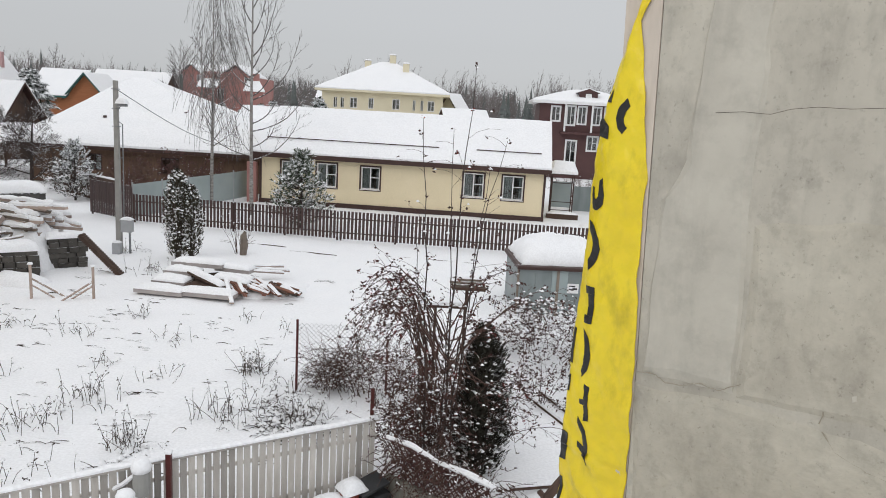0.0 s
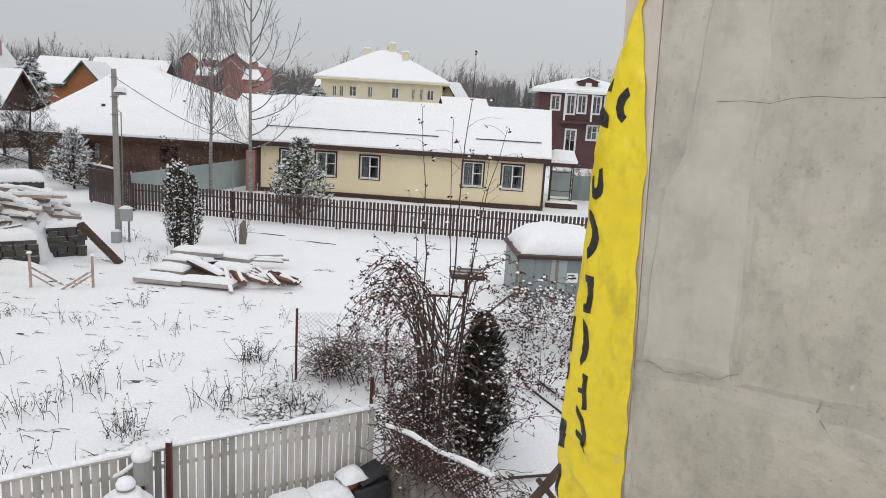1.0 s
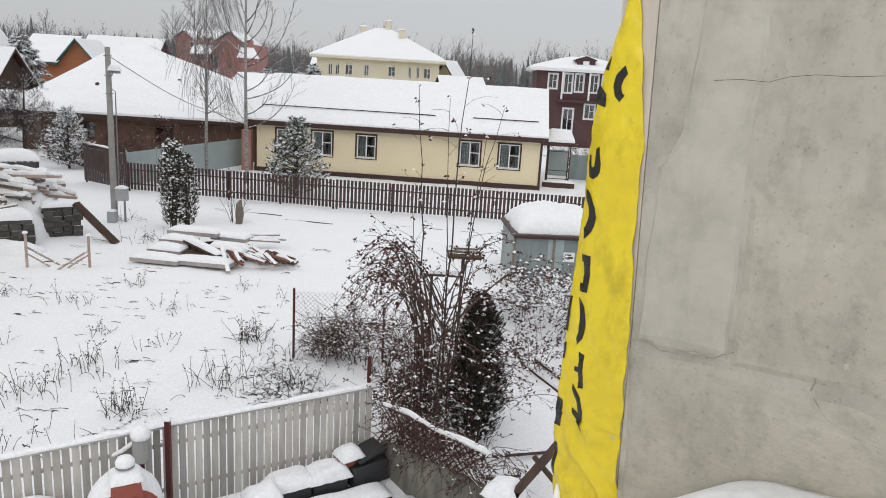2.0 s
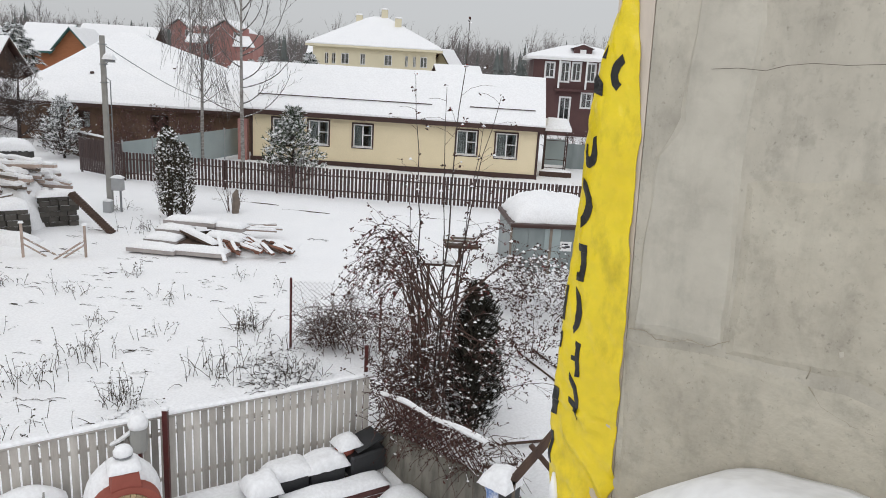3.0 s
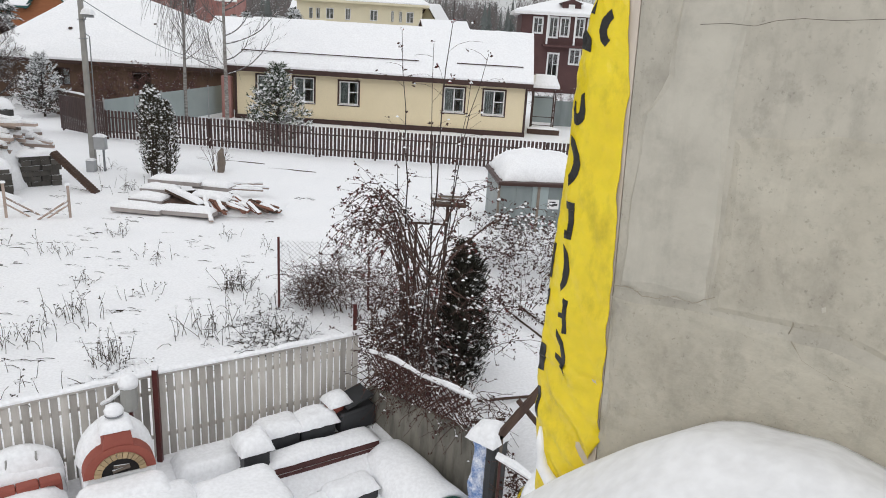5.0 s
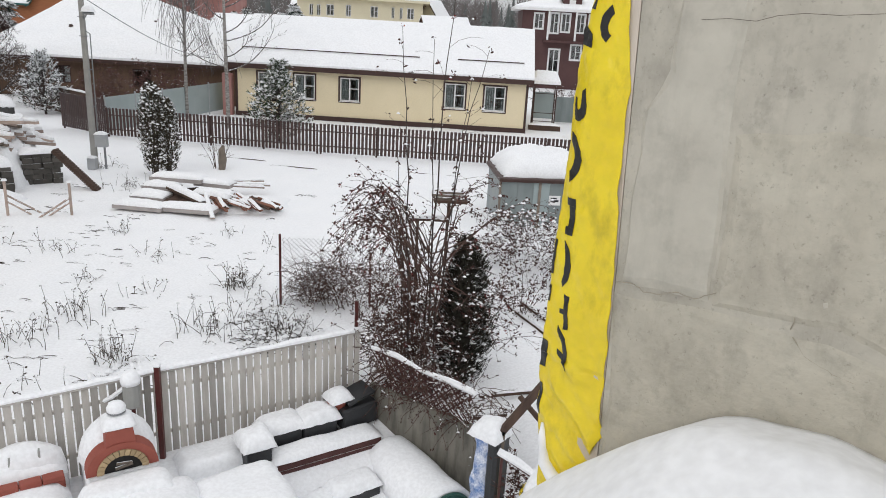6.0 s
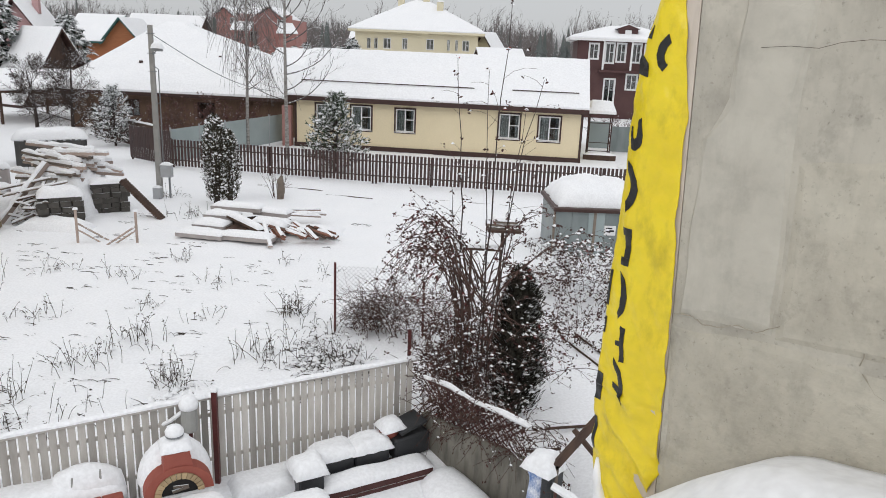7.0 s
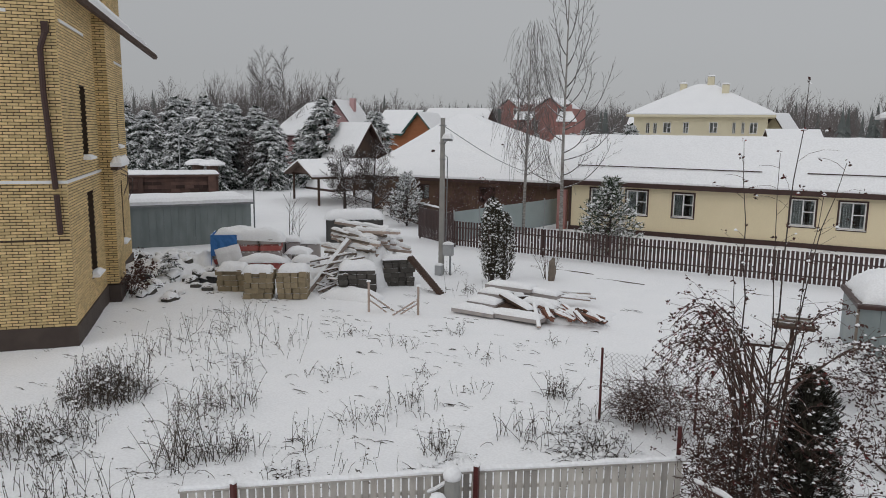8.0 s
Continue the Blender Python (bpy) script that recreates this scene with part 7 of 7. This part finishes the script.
solo("garden_snowbank", heap(Shape(), 7.6, 36.0, 12.0, 42.0, -0.05, 0.7, None, 12, 0.2, 8), SNOW, "snow bank beside the bungalow", "snow bank", smooth=True)

# blue-grey shed with a heap of snow on its roof
sh_ = thing("garden_shed", spot(2.36, 21.7, 4), "blue-grey sheet shed with a dark roof edge and deep snow", "shed")
for i in range(5):
    part("wall_sheet", Shape().box(i * 0.5 + 0.004, 0, -0.1, i * 0.5 + 0.496, 0.04, 1.45), GREENISH if i != 2 else POLYC, sh_)
part("corner_post", Shape().box(-0.06, -0.03, -0.1, -0.001, 0.06, 1.5), PLANK, sh_)
part("middle_post", Shape().box(1.15, -0.03, -0.1, 1.23, -0.001, 1.45), PLANK, sh_)
part("side_wall", Shape().box(0, 0.042, -0.1, 0.04, 2.6, 1.45).box(2.46, 0.042, -0.1, 2.5, 2.6, 1.45).box(0.042, 2.56, -0.1, 2.458, 2.6, 1.45), GREENISH, sh_)
part("roof", Shape().soft_box(-0.08, -0.12, 1.452, 2.7, 2.8, 1.56, 0.03), BROWN, sh_)
part("snow_cushion", heap(Shape(), 0.05, 0.1, 2.75, 2.9, 1.56, 0.66, None, 22, 0.26, 5, 4), SNOW, sh_, smooth=True)
part("notice", Shape().box(1.5, -0.012, 0.75, 1.85, -0.002, 1.05), WHITE, sh_, "small white notice")
part("notice_text", Shape().box(1.55, -0.02, 0.86, 1.8, -0.0125, 0.92).box(1.55, -0.02, 0.95, 1.74, -0.0125, 0.99), INK, sh_)
# bird table among the shrubs
bt_ = thing("bird_table", spot(0.1, 13.2), "dark timber frame with a feeding tray", "bird table")
for x in (-0.2, 0.35):
    part("post", Shape().soft_box(x, 0, -0.1, x + 0.05, 0.05, 2.4, 0.008), OLD_WOOD, bt_)
part("crossbar", Shape().soft_box(-0.28, 0.0, 2.402, 0.42, 0.06, 2.45, 0.008), OLD_WOOD, bt_)
part("crossbar_snow", heap(Shape(), -0.28, -0.01, 0.42, 0.07, 2.45, 0.05, None, 10, 0.03, 3, 6), SNOW, bt_)
part("prop", Shape().box(0.36, 0.0, 2.451, 0.42, 0.05, 2.82), OLD_WOOD, bt_)
part("tray", Shape().soft_box(0.1, -0.25, 2.82, 0.72, 0.3, 2.87, 0.01), OLD_WOOD, bt_)
for k, (x0, x1, z) in enumerate(((0.12, 0.66, 2.872), (0.06, 0.6, 2.922), (0.2, 0.7, 2.972))):
    part("stacked_board", Shape().soft_box(x0, -0.2 + 0.04 * k, z, x1, 0.2, z + 0.042, 0.008), PLANK, bt_)
part("tray_snow", heap(Shape(), 0.18, -0.15, 0.68, 0.2, 3.014, 0.07, None, 8, 0.03), SNOW, bt_)

# wire mesh fence with dark posts
nf = thing("mesh_fence", spot(-2.95, 14.75, 2), "rusty chain-link fence on thin posts", "fence")
for x, h in ((0, 1.55), (1.9, 1.2), (3.6, 1.1)):
    part("post", Shape().tube([(x, 0, -0.1), (x, 0, h)], [0.028, 0.028], 6), RED_POST, nf)
net = Shape()
for i in range(-14, 36):
    x0 = i * 0.1
    for sgn in (1, -1):
        a0, a1 = (x0, x0 + 1.4 * sgn)
        za, zb = 0.08, 1.48
        if sgn < 0:
            a0, a1 = x0, x0 - 1.4
        lo_, hi_ = 0.0, 3.5
        t0 = max(0, min(1, ((lo_ if a1 > a0 else hi_) - a0) / (a1 - a0)))
        t1 = max(0, min(1, ((hi_ if a1 > a0 else lo_) - a0) / (a1 - a0)))
        if t1 - t0 > 0.03:
            net.tube([(a0 + (a1 - a0) * t0, 0.01 * sgn, za + (zb - za) * t0), (a0 + (a1 - a0) * t1, 0.01 * sgn, za + (zb - za) * t1)], [0.003, 0.003], 3)
tagged(part("mesh", net, STEEL, nf, "diamond wire mesh"), kind="stuff")
for x, y, h in ((-0.98, 11.0, 1.62),):
    p_ = thing("garden_post", spot(x, y), "thin dark red garden post", "post", "garden posts")
    part("shaft", Shape().soft_box(-0.03, -0.03, -0.1, 0.03, 0.03, h, 0.006), RED_POST, p_)

# ---- the yard below ----
FM = pose(-3.52, 8.93, 0, 0, 0, 32.0)  # x along the fence, -y into the yard
oven = thing("garden_oven", pose(-3.66, 8.08, 0.30, 0, 0, 30) @ Matrix.Scale(0.74, 4), "domed terracotta garden oven with a brick arch, covered in snow", "oven")
dome_t = Shape()
for r in range(7):
    t0, t1 = r / 7 * math.pi / 2, (r + 1) / 7 * math.pi / 2
    ring = lambda t: [(0.62 * math.cos(t) * math.cos(a), 0.25 + 0.55 * math.cos(t) * math.sin(a), 0.28 + 0.72 * math.sin(t) + 0.04 * noise.noise((math.cos(a) * 2, math.sin(a) * 2, t))) for a in [k * math.pi / 10 for k in range(20)]]
    A_, B_ = ring(t0), ring(t1)
    dome_t.add(A_ + B_, [(k, (k + 1) % 20, 20 + (k + 1) % 20, 20 + k) for k in range(20)])
part("dome", dome_t, SNOW, oven, "dome under a thick coat of snow", smooth=True)
part("base", Shape().soft_box(-0.56, -0.37, -1.05, 0.56, 0.8, 0.3, 0.05), SNOW, oven, "snow-plastered plinth")
fac = Shape()
N_ = 16
outer = [(0.56 * math.cos(math.pi * k / N_), 0.30 + 0.5 * math.sin(math.pi * k / N_)) for k in range(N_ + 1)]
inner = [(0.405 * math.cos(math.pi * k / N_), 0.30 + 0.385 * math.sin(math.pi * k / N_)) for k in range(N_ + 1)]
fac.sheet([[(x, -0.39, z) for x, z in outer], [(x, -0.39, z) for x, z in inner]], [[(x, -0.1, z) for x, z in outer], [(x, -0.1, z) for x, z in inner]])
part("facade", fac, TERRACOTTA, oven, "curved terracotta front")
part("chimney", Shape().add([(sx * w, -0.37 if sy < 0 else 0.1, z) for z, w in ((0.72, 0.24), (1.04, 0.2)) for sx, sy in ((-1, -1), (1, -1), (1, 1), (-1, 1))], [(0, 1, 5, 4), (1, 2, 6, 5), (2, 3, 7, 6), (3, 0, 4, 7), (4, 5, 6, 7), (3, 2, 1, 0)]), TERRACOTTA, oven)
for k in range(13):
    a0, a1 = math.pi * (k + 0.06) / 13, math.pi * (k + 0.94) / 13
    vb = [(r * math.cos(a), y, 0.30 + r * 0.95 * math.sin(a)) for y in (-0.42, -0.3) for r, a in ((0.295, a0), (0.403, a0), (0.403, a1), (0.295, a1))]
    part("arch_brick", Shape().add(vb, [(0, 1, 2, 3), (7, 6, 5, 4), (0, 4, 5, 1), (1, 5, 6, 2), (2, 6, 7, 3), (3, 7, 4, 0)]), FIREBRICK, oven)
# flat black sheet across the arch in place of the shaded hollow
part("mouth", Shape().sheet([[(0.3 * math.cos(math.pi * k / 12), -0.385, 0.30 + 0.285 * math.sin(math.pi * k / 12)) for k in range(13)], [(0.3 * math.cos(math.pi * k / 12), -0.385, 0.295) for k in range(13)]], [[(0.3 * math.cos(math.pi * k / 12), -0.375, 0.30 + 0.285 * math.sin(math.pi * k / 12)) for k in range(13)], [(0.3 * math.cos(math.pi * k / 12), -0.375, 0.295) for k in range(13)]]), MOUTH_DARK, oven, "dark sheet standing in for the shaded oven hollow")
part("firewood", Shape().tube([(-0.12, -0.41, 0.36), (0.15, -0.4, 0.4)], [0.03, 0.03], 6).tube([(-0.1, -0.41, 0.45), (0.14, -0.4, 0.42)], [0.025, 0.025], 6), PLANK, oven)
part("flue", Shape().tube([(0, -0.1, 1.06), (0, -0.1, 1.24)], [0.12, 0.12], 12).tube([(0, -0.1, 1.24), (0, -0.1, 1.27)], [0.15, 0.15], 12), STEEL, oven)
part("chimney_snow", heap(Shape(), -0.26, -0.38, 0.26, 0.16, 1.055, 0.17, None, 8, 0.02), SNOW, oven, smooth=True)
part("flue_snow", Shape().tube([(0, -0.1, 1.27), (0, -0.1, 1.33), (0, -0.1, 1.4), (0, -0.1, 1.43)], [0.15, 0.155, 0.11, 0.02], 14), SNOW, oven, smooth=True)

part("snow_bank", heap(Shape(), -0.85, -1.05, 0.85, -0.37, -1.05, 1.335, None, 16, 0.03, 6, 9), SNOW, oven, smooth=True)
bench = thing("brick_bench", pose(-5.1, 7.6, 0.03, 0, 0, 33), "low garden bench wall with a red brick edge under snow", "garden bench")
part("body", Shape().soft_box(-1.6, -0.3, -0.55, 0.85, 0.55, 0.36, 0.03), TERRACOTTA, bench)
rng = random.Random(31)
for k in range(10):
    part("edge_brick", Shape().soft_box(-1.6 + k * 0.245, -0.34, 0.36, -1.365 + k * 0.245, -0.2, 0.43, 0.01), TERRACOTTA, bench)
part("snow_cushion", heap(Shape(), -1.65, -0.2, 0.9, 0.6, 0.36, 0.22, None, 14, 0.08, 3, 6), SNOW, bench, smooth=True)
part("snow_drift", heap(Shape(), -1.75, -1.2, 1.0, -0.08, -0.55, 0.9, None, 22, 0.03, 8, 12), SNOW, bench, "snow banked against the bench", smooth=True)
hump = thing("garden_chair", pose(-4.76, 7.9, 0, 0, 0, 33) @ Matrix.Diagonal((1.0, 0.48, 1.0, 1.0)), "rounded garden seat back buried in snow", "garden chair")
part("snow_cover", Shape().tube([(0, 0, -0.5), (0, 0, 0.42), (0.01, 0, 0.58), (-0.01, 0, 0.7), (0.02, 0, 0.77), (0.0, 0, 0.8)], [0.5, 0.47, 0.42, 0.33, 0.17, 0.02], 18), SNOW, hump, smooth=True)
part("arm", Shape().tube([(-0.16, -0.36, 0.55), (-0.15, -0.3, 0.72)], [0.02, 0.012], 6), CONCRETE, hump)
part("arm", Shape().tube([(0.16, -0.34, 0.58), (0.17, -0.28, 0.75)], [0.02, 0.012], 6), CONCRETE, hump)
solo("garden_table_snow", heap(Shape(), 0.05, -2.7, 1.35, -1.0, -0.5, 0.84, FM, 16, 0.05, 6, 8), SNOW, "snow-buried garden table beside the oven", "snow heap", smooth=True)
solo("snow_shelf", heap(Shape(), 0.08, -0.75, 1.35, -0.06, -0.52, 0.66, FM, 16, 0.05, 7, 10), SNOW, "snow-covered stack along the fence", "snow heap", smooth=True)
solo("oven_apron_snow", heap(Shape(), -1.9, -2.9, 0.35, -0.88, -0.52, 0.95, FM, 18, 0.06, 2, 8), SNOW, "deep snow in front of the oven", "snow heap", smooth=True)

bed = thing("raised_bed", FM, "raised bed with dark red boards and snowy edge", "raised bed")
for i in range(4):
    part("board", Shape().box(0.95, -0.98, -0.5 + i * 0.125, 3.0, -0.94, -0.385 + i * 0.125), RED_BOARD, bed)
part("soil", Shape().box(0.95, -0.938, -0.5, 3.0, -0.06, -0.02), OLD_WOOD, bed)
part("edge_snow", heap(Shape(), 1.25, -1.0, 3.02, -0.62, -0.018, 0.1, None, 14, 0.03, 4, 6), SNOW, bed, smooth=True)
for x0, x1, y0, y1, z1, c in ((0.97, 1.33, -0.9, -0.5, 0.3, 0.17), (1.35, 1.9, -0.6, -0.25, 0.28, 0.14), (1.92, 2.46, -0.6, -0.25, 0.27, 0.14)):
    pl = thing("planter_box", FM, "black plastic planter box heaped with snow", "planter", "black planters")
    part("box", Shape().soft_box(x0, y0, -0.02, x1, y1, z1, 0.02), BLACK_PL, pl)
    part("snow_cushion", heap(Shape(), x0 - 0.06, y0 - 0.03, x1 + 0.07, y1 + 0.09, z1 - 0.05, c + 0.03, None, 18, 0.2, x0, 4), SNOW, pl, smooth=True)
crate = thing("black_crate", FM @ pose(2.56, -0.62, 0.0, 0, -4, 3), "tilted black plastic crate with pots and snow", "crate")
part("tub", Shape().soft_box(0, 0, -0.02, 0.6, 0.42, 0.32, 0.03), BLACK_PL, crate)
part("lid", Shape().box(0.18, -0.02, 0.36, 0.64, 0.4, 0.39, pose(0, 0, 0, 0, -12, 0)), BLACK_PL, crate)
part("pot", Shape().tube([(0.05, 0.25, 0.3), (0.02, 0.25, 0.45)], [0.12, 0.16], 12), TERRACOTTA, crate, "terracotta pot rim")
part("snow_cushion", heap(Shape(), -0.14, 0.05, 0.24, 0.45, 0.44, 0.14, None, 7, 0.03), SNOW, crate, smooth=True)
tray = thing("low_planter", FM @ pose(1.6, -1.72, -0.5, 0, 0, 4), "low dark tray buried in snow", "planter")
part("tray", Shape().soft_box(0.3, 0, 0, 1.05, 0.35, 0.19, 0.02), BLACK_PL, tray)
part("snow_cushion", heap(Shape(), 0.28, -0.02, 1.08, 0.4, 0.16, 0.16, None, 14, 0.08, 2, 4), SNOW, tray, smooth=True)
part("snow_bank", heap(Shape(), -0.35, -0.15, 0.5, 0.4, -0.02, 0.27, None, 18, 0.2, 5, 3), SNOW, tray, smooth=True)
# vaulted tunnel
tun = thing("cold_frame", pose(-0.42, 9.85, -0.5, 0, 0, -56), "vaulted garden tunnel with a dark green hoop end under snow", "cold frame")
arc = lambda x, r: [(x, r * math.cos(math.pi * k / 14), r * math.sin(math.pi * k / 14)) for k in range(15)]
TS, TE = [], []
for i in range(13):
    x = i * 0.14
    r = 0.46 + 0.03 * noise.noise((x * 2, 1, 1)) - (0.16 if i == 0 else 0.0)
    TS.append([(p[0], p[1], p[2] * (1 + 0.05 * noise.noise((p[0] * 3, p[1] * 3, 2)))) for p in arc(x, r)])
    TE.append(arc(x, r - 0.1))
part("snow_cover", Shape().sheet(TS, TE), SNOW, tun, "smooth vault of snow", smooth=True)
part("hoop", Shape().tube(arc(1.7, 0.385), [0.02] * 15, 6), GREEN_PL, tun, "dark green hoop")
part("end_sheet", Shape().add([(1.66, 0, 0)] + [(1.66, p[1], p[2]) for p in arc(0, 0.37)], [(0, k + 1, k + 2) for k in range(14)]), GREEN_PL, tun)

# concrete yard wall with a lattice and dry vine
YW = pose(-0.70, 10.28, 0, 0, 0, -37.6)
yw = solo("wall_yard", Shape().soft_box(0, 0, -0.7, 2.35, 0.09, 0.55, 0.012, YW), WET_CONCRETE, "damp low concrete yard wall", "wall", kind="structure")
lat = thing("lattice", YW, "dark diagonal lattice on the yard wall, overgrown", "lattice")
for i in range(-6, 24):
    for sgn in (1, -1):
        x0 = i * 0.11
        x1 = x0 + 0.55 * sgn
        t0 = 0.0 if 0 <= x0 <= 2.0 else None
        if 0 <= x0 <= 2.0 and 0 <= x1 <= 2.0:
            part("slat", Shape().tube([(x0, 0.045 + 0.012 * sgn, 0.555), (x1, 0.045 + 0.012 * sgn, 1.1)], [0.011, 0.011], 4), RED_BOARD, lat)
part("rail", Shape().tube([(0, 0.045, 1.11), (2.0, 0.045, 1.05)], [0.022, 0.022], 4), RED_BOARD, lat)
part("rail_snow", Shape().tube([(0, 0.045, 1.14), (0.5, 0.05, 1.16), (1.0, 0.04, 1.08), (1.5, 0.045, 1.09), (2.0, 0.045, 1.06)], [0.03, 0.045, 0.03, 0.05, 0.05], 7), SNOW, lat)
rg = random.Random(101)
vine = thing("dry_vine", YW, "tangle of dry brown vine hanging over the wall", "vine")
vs_, ve = Shape(), []
for k in range(260):
    x = rg.uniform(0.0, 2.2)
    q = limb(vs_, (x, rg.uniform(-0.1, 0.2), rg.uniform(0.5, 1.15)), (rg.uniform(-1, 1), rg.uniform(-0.5, 0.5), rg.uniform(-0.9, 0.7)), rg.uniform(0.3, 0.9), 0.007, 0.003, 6, rg, 0.3, 0.14, 3)
    ve += list(zip(q[0][1:], q[1][1:]))
part("tangle", vs_, TWIG, vine, "wiry dry stems")
lv_ = Shape()
bits(lv_, rg.sample(ve, 700), rg, 0.024, 2)
part("foliage", lv_, LEAF_DRY, vine, "withered reddish leaves")
ls_ = Shape()
lumps(ls_, rg.sample(ve, 110), rg, 0.022)
tagged(part("caught_snow", ls_, SNOW, vine), kind="stuff")

# things leaning beside the passage
blue = thing("tarp_roll", spot(0.98, 8.45, -40), "crumpled blue tarpaulin roll standing up, capped with snow", "tarpaulin")
rings = [[(0.02 + (-0.14 + 0.13 * noise.noise((k * 0.9, j * 0.45, 3))) * math.cos(k * 6.2832 / 16), 0.02 + (0.17 + 0.14 * noise.noise((k * 0.9, j * 0.45, 8))) * math.sin(k * 6.2832 / 16), -0.6 + 0.11 * j) for k in range(17)] for j in range(15)]
for row in rings:
    row[-1] = row[0]
part("wrap", Shape().sheet(rings, [[(0.02 + (x - 0.02) * 0.9, 0.02 + (y - 0.02) * 0.9, z) for x, y, z in row] for row in rings]), mat("blue tarpaulin caked with snow", (0.03, 0.14, 0.42), (0.80, 0.82, 0.86), 0.6, 7.0, 0.4, 40.0), blue)
part("dark_sheet", Shape().soft_box(0.102, -0.14, -0.6, 0.26, 0.2, 0.88, 0.04), BLACK_PL, blue)
part("snow_cap", heap(Shape(), -0.18, -0.2, 0.28, 0.24, 0.86, 0.2, None, 16, 0.12, 4, 4), SNOW, blue, smooth=True)
pan = thing("trellis", spot(1.3, 8.1, -25), "tilted lattice panel full of dry vine and snow", "lattice")
part("frame", Shape().box(-0.16, 0, -0.6, -0.13, 0.03, 0.7).box(0.3, 0, -0.6, 0.33, 0.03, 0.5).tube([(-0.16, 0.015, 0.7), (0.33, 0.015, 0.5)], [0.025, 0.025], 4), RED_BOARD, pan)
pv, pe = Shape(), []
for k in range(60):
    q = limb(pv, (rg.uniform(-0.12, 0.28), rg.uniform(-0.03, 0.06), rg.uniform(-0.3, 0.6)), (rg.uniform(-1, 1), rg.uniform(-0.3, 0.3), rg.uniform(-1, 1)), 0.3, 0.006, 0.003, 4, rg, 0.3, 0.05, 3)
    pe += list(zip(q[0], q[1]))
part("vine", pv, TWIG, pan)
lp_ = Shape()
bits(lp_, rg.sample(pe, 120), rg, 0.035, 2)
part("foliage", lp_, LEAF_DRY, pan)
part("snow_cap", Shape().tube([(-0.2, 0.015, 0.75), (0.05, 0.015, 0.68), (0.36, 0.015, 0.54)], [0.05, 0.06, 0.04], 7), SNOW, pan)
yb = thing("yellow_bag", spot(1.62, 8.0, -20), "yellow plastic bag heaped with snow", "bag")
part("bag", Shape().soft_box(-0.2, -0.18, -0.6, 0.22, 0.22, 0.42, 0.12), FILM, yb)
part("snow_cap", heap(Shape(), -0.14, -0.2, 0.3, 0.3, 0.36, 0.34, None, 8, 0.06), SNOW, yb, smooth=True)
plank("beam", (1.14, 8.3, 0.95), (1.78, 8.3, 1.9), 0.08, 0.09, "weathered beam leaning across the passage", "passage beams", OLD_WOOD, 0.0, cat="beam")
plank("beam", (1.42, 8.75, 1.25), (1.9, 8.6, 0.75), 0.05, 0.06, "weathered beam leaning across the passage", "passage beams", OLD_WOOD, 0.0, cat="beam")
plank("beam", (1.16, 8.3, -0.55), (1.16, 8.3, 1.0), 0.08, 0.08, "upright timber propping the leaning beam", "passage beams", PLANK, 0.0, cat="beam")
for a, b in (((1.1, 10.9, 0.05), (2.05, 11.15, 0.05)), ((0.95, 10.2, 0.05), (1.5, 10.35, 0.05)), ((2.0, 15.0, 0.06), (2.6, 13.6, 0.05)), ((2.3, 15.3, 0.06), (2.9, 13.9, 0.05))):
    plank("log", a, b, 0.05, 0.05, "dark log lying in the snow", "logs in the snow", OLD_WOOD, 0.05, cat="log")
fd = thing("lantern", spot(-3.68, 8.62), "snow-capped garden lantern on the fence", "lantern")
part("stem", Shape().tube([(0, 0, -0.5), (0, 0, 0.95)], [0.04, 0.04], 6), RED_POST, fd)
part("body", Shape().tube([(0, 0, 0.95), (0, 0, 1.1), (0, 0, 1.28)], [0.1, 0.11, 0.1], 10), CONCRETE, fd)
part("snow_cap", Shape().tube([(0, 0, 1.28), (0, 0, 1.34), (0, 0, 1.42), (0, 0, 1.45)], [0.12, 0.13, 0.09, 0.02], 12), SNOW, fd, smooth=True)
part("branch_arm", Shape().tube([(-0.08, 0, 1.22), (-0.25, -0.02, 1.08), (-0.36, -0.02, 1.02)], [0.03, 0.03, 0.03], 6), SNOW, fd)

# face bricks at the corner of the brick house that can be told apart
b_me = {}
count = 0


def lay(a, b, z):
    global count
    key = round(b - a, 3)
    if key not in b_me:
        b_me[key] = Shape().box(-0.014, 0, 0, 0.0, key, COURSE - JOINT).mesh("brick", YBRICK)
    if count < 320:
        part("brick", b_me[key], None, brick_house, m=pose(0, a, z))
        count += 1


run("front", -0.013, 2.6, 0.57, 2.96, (), lay)
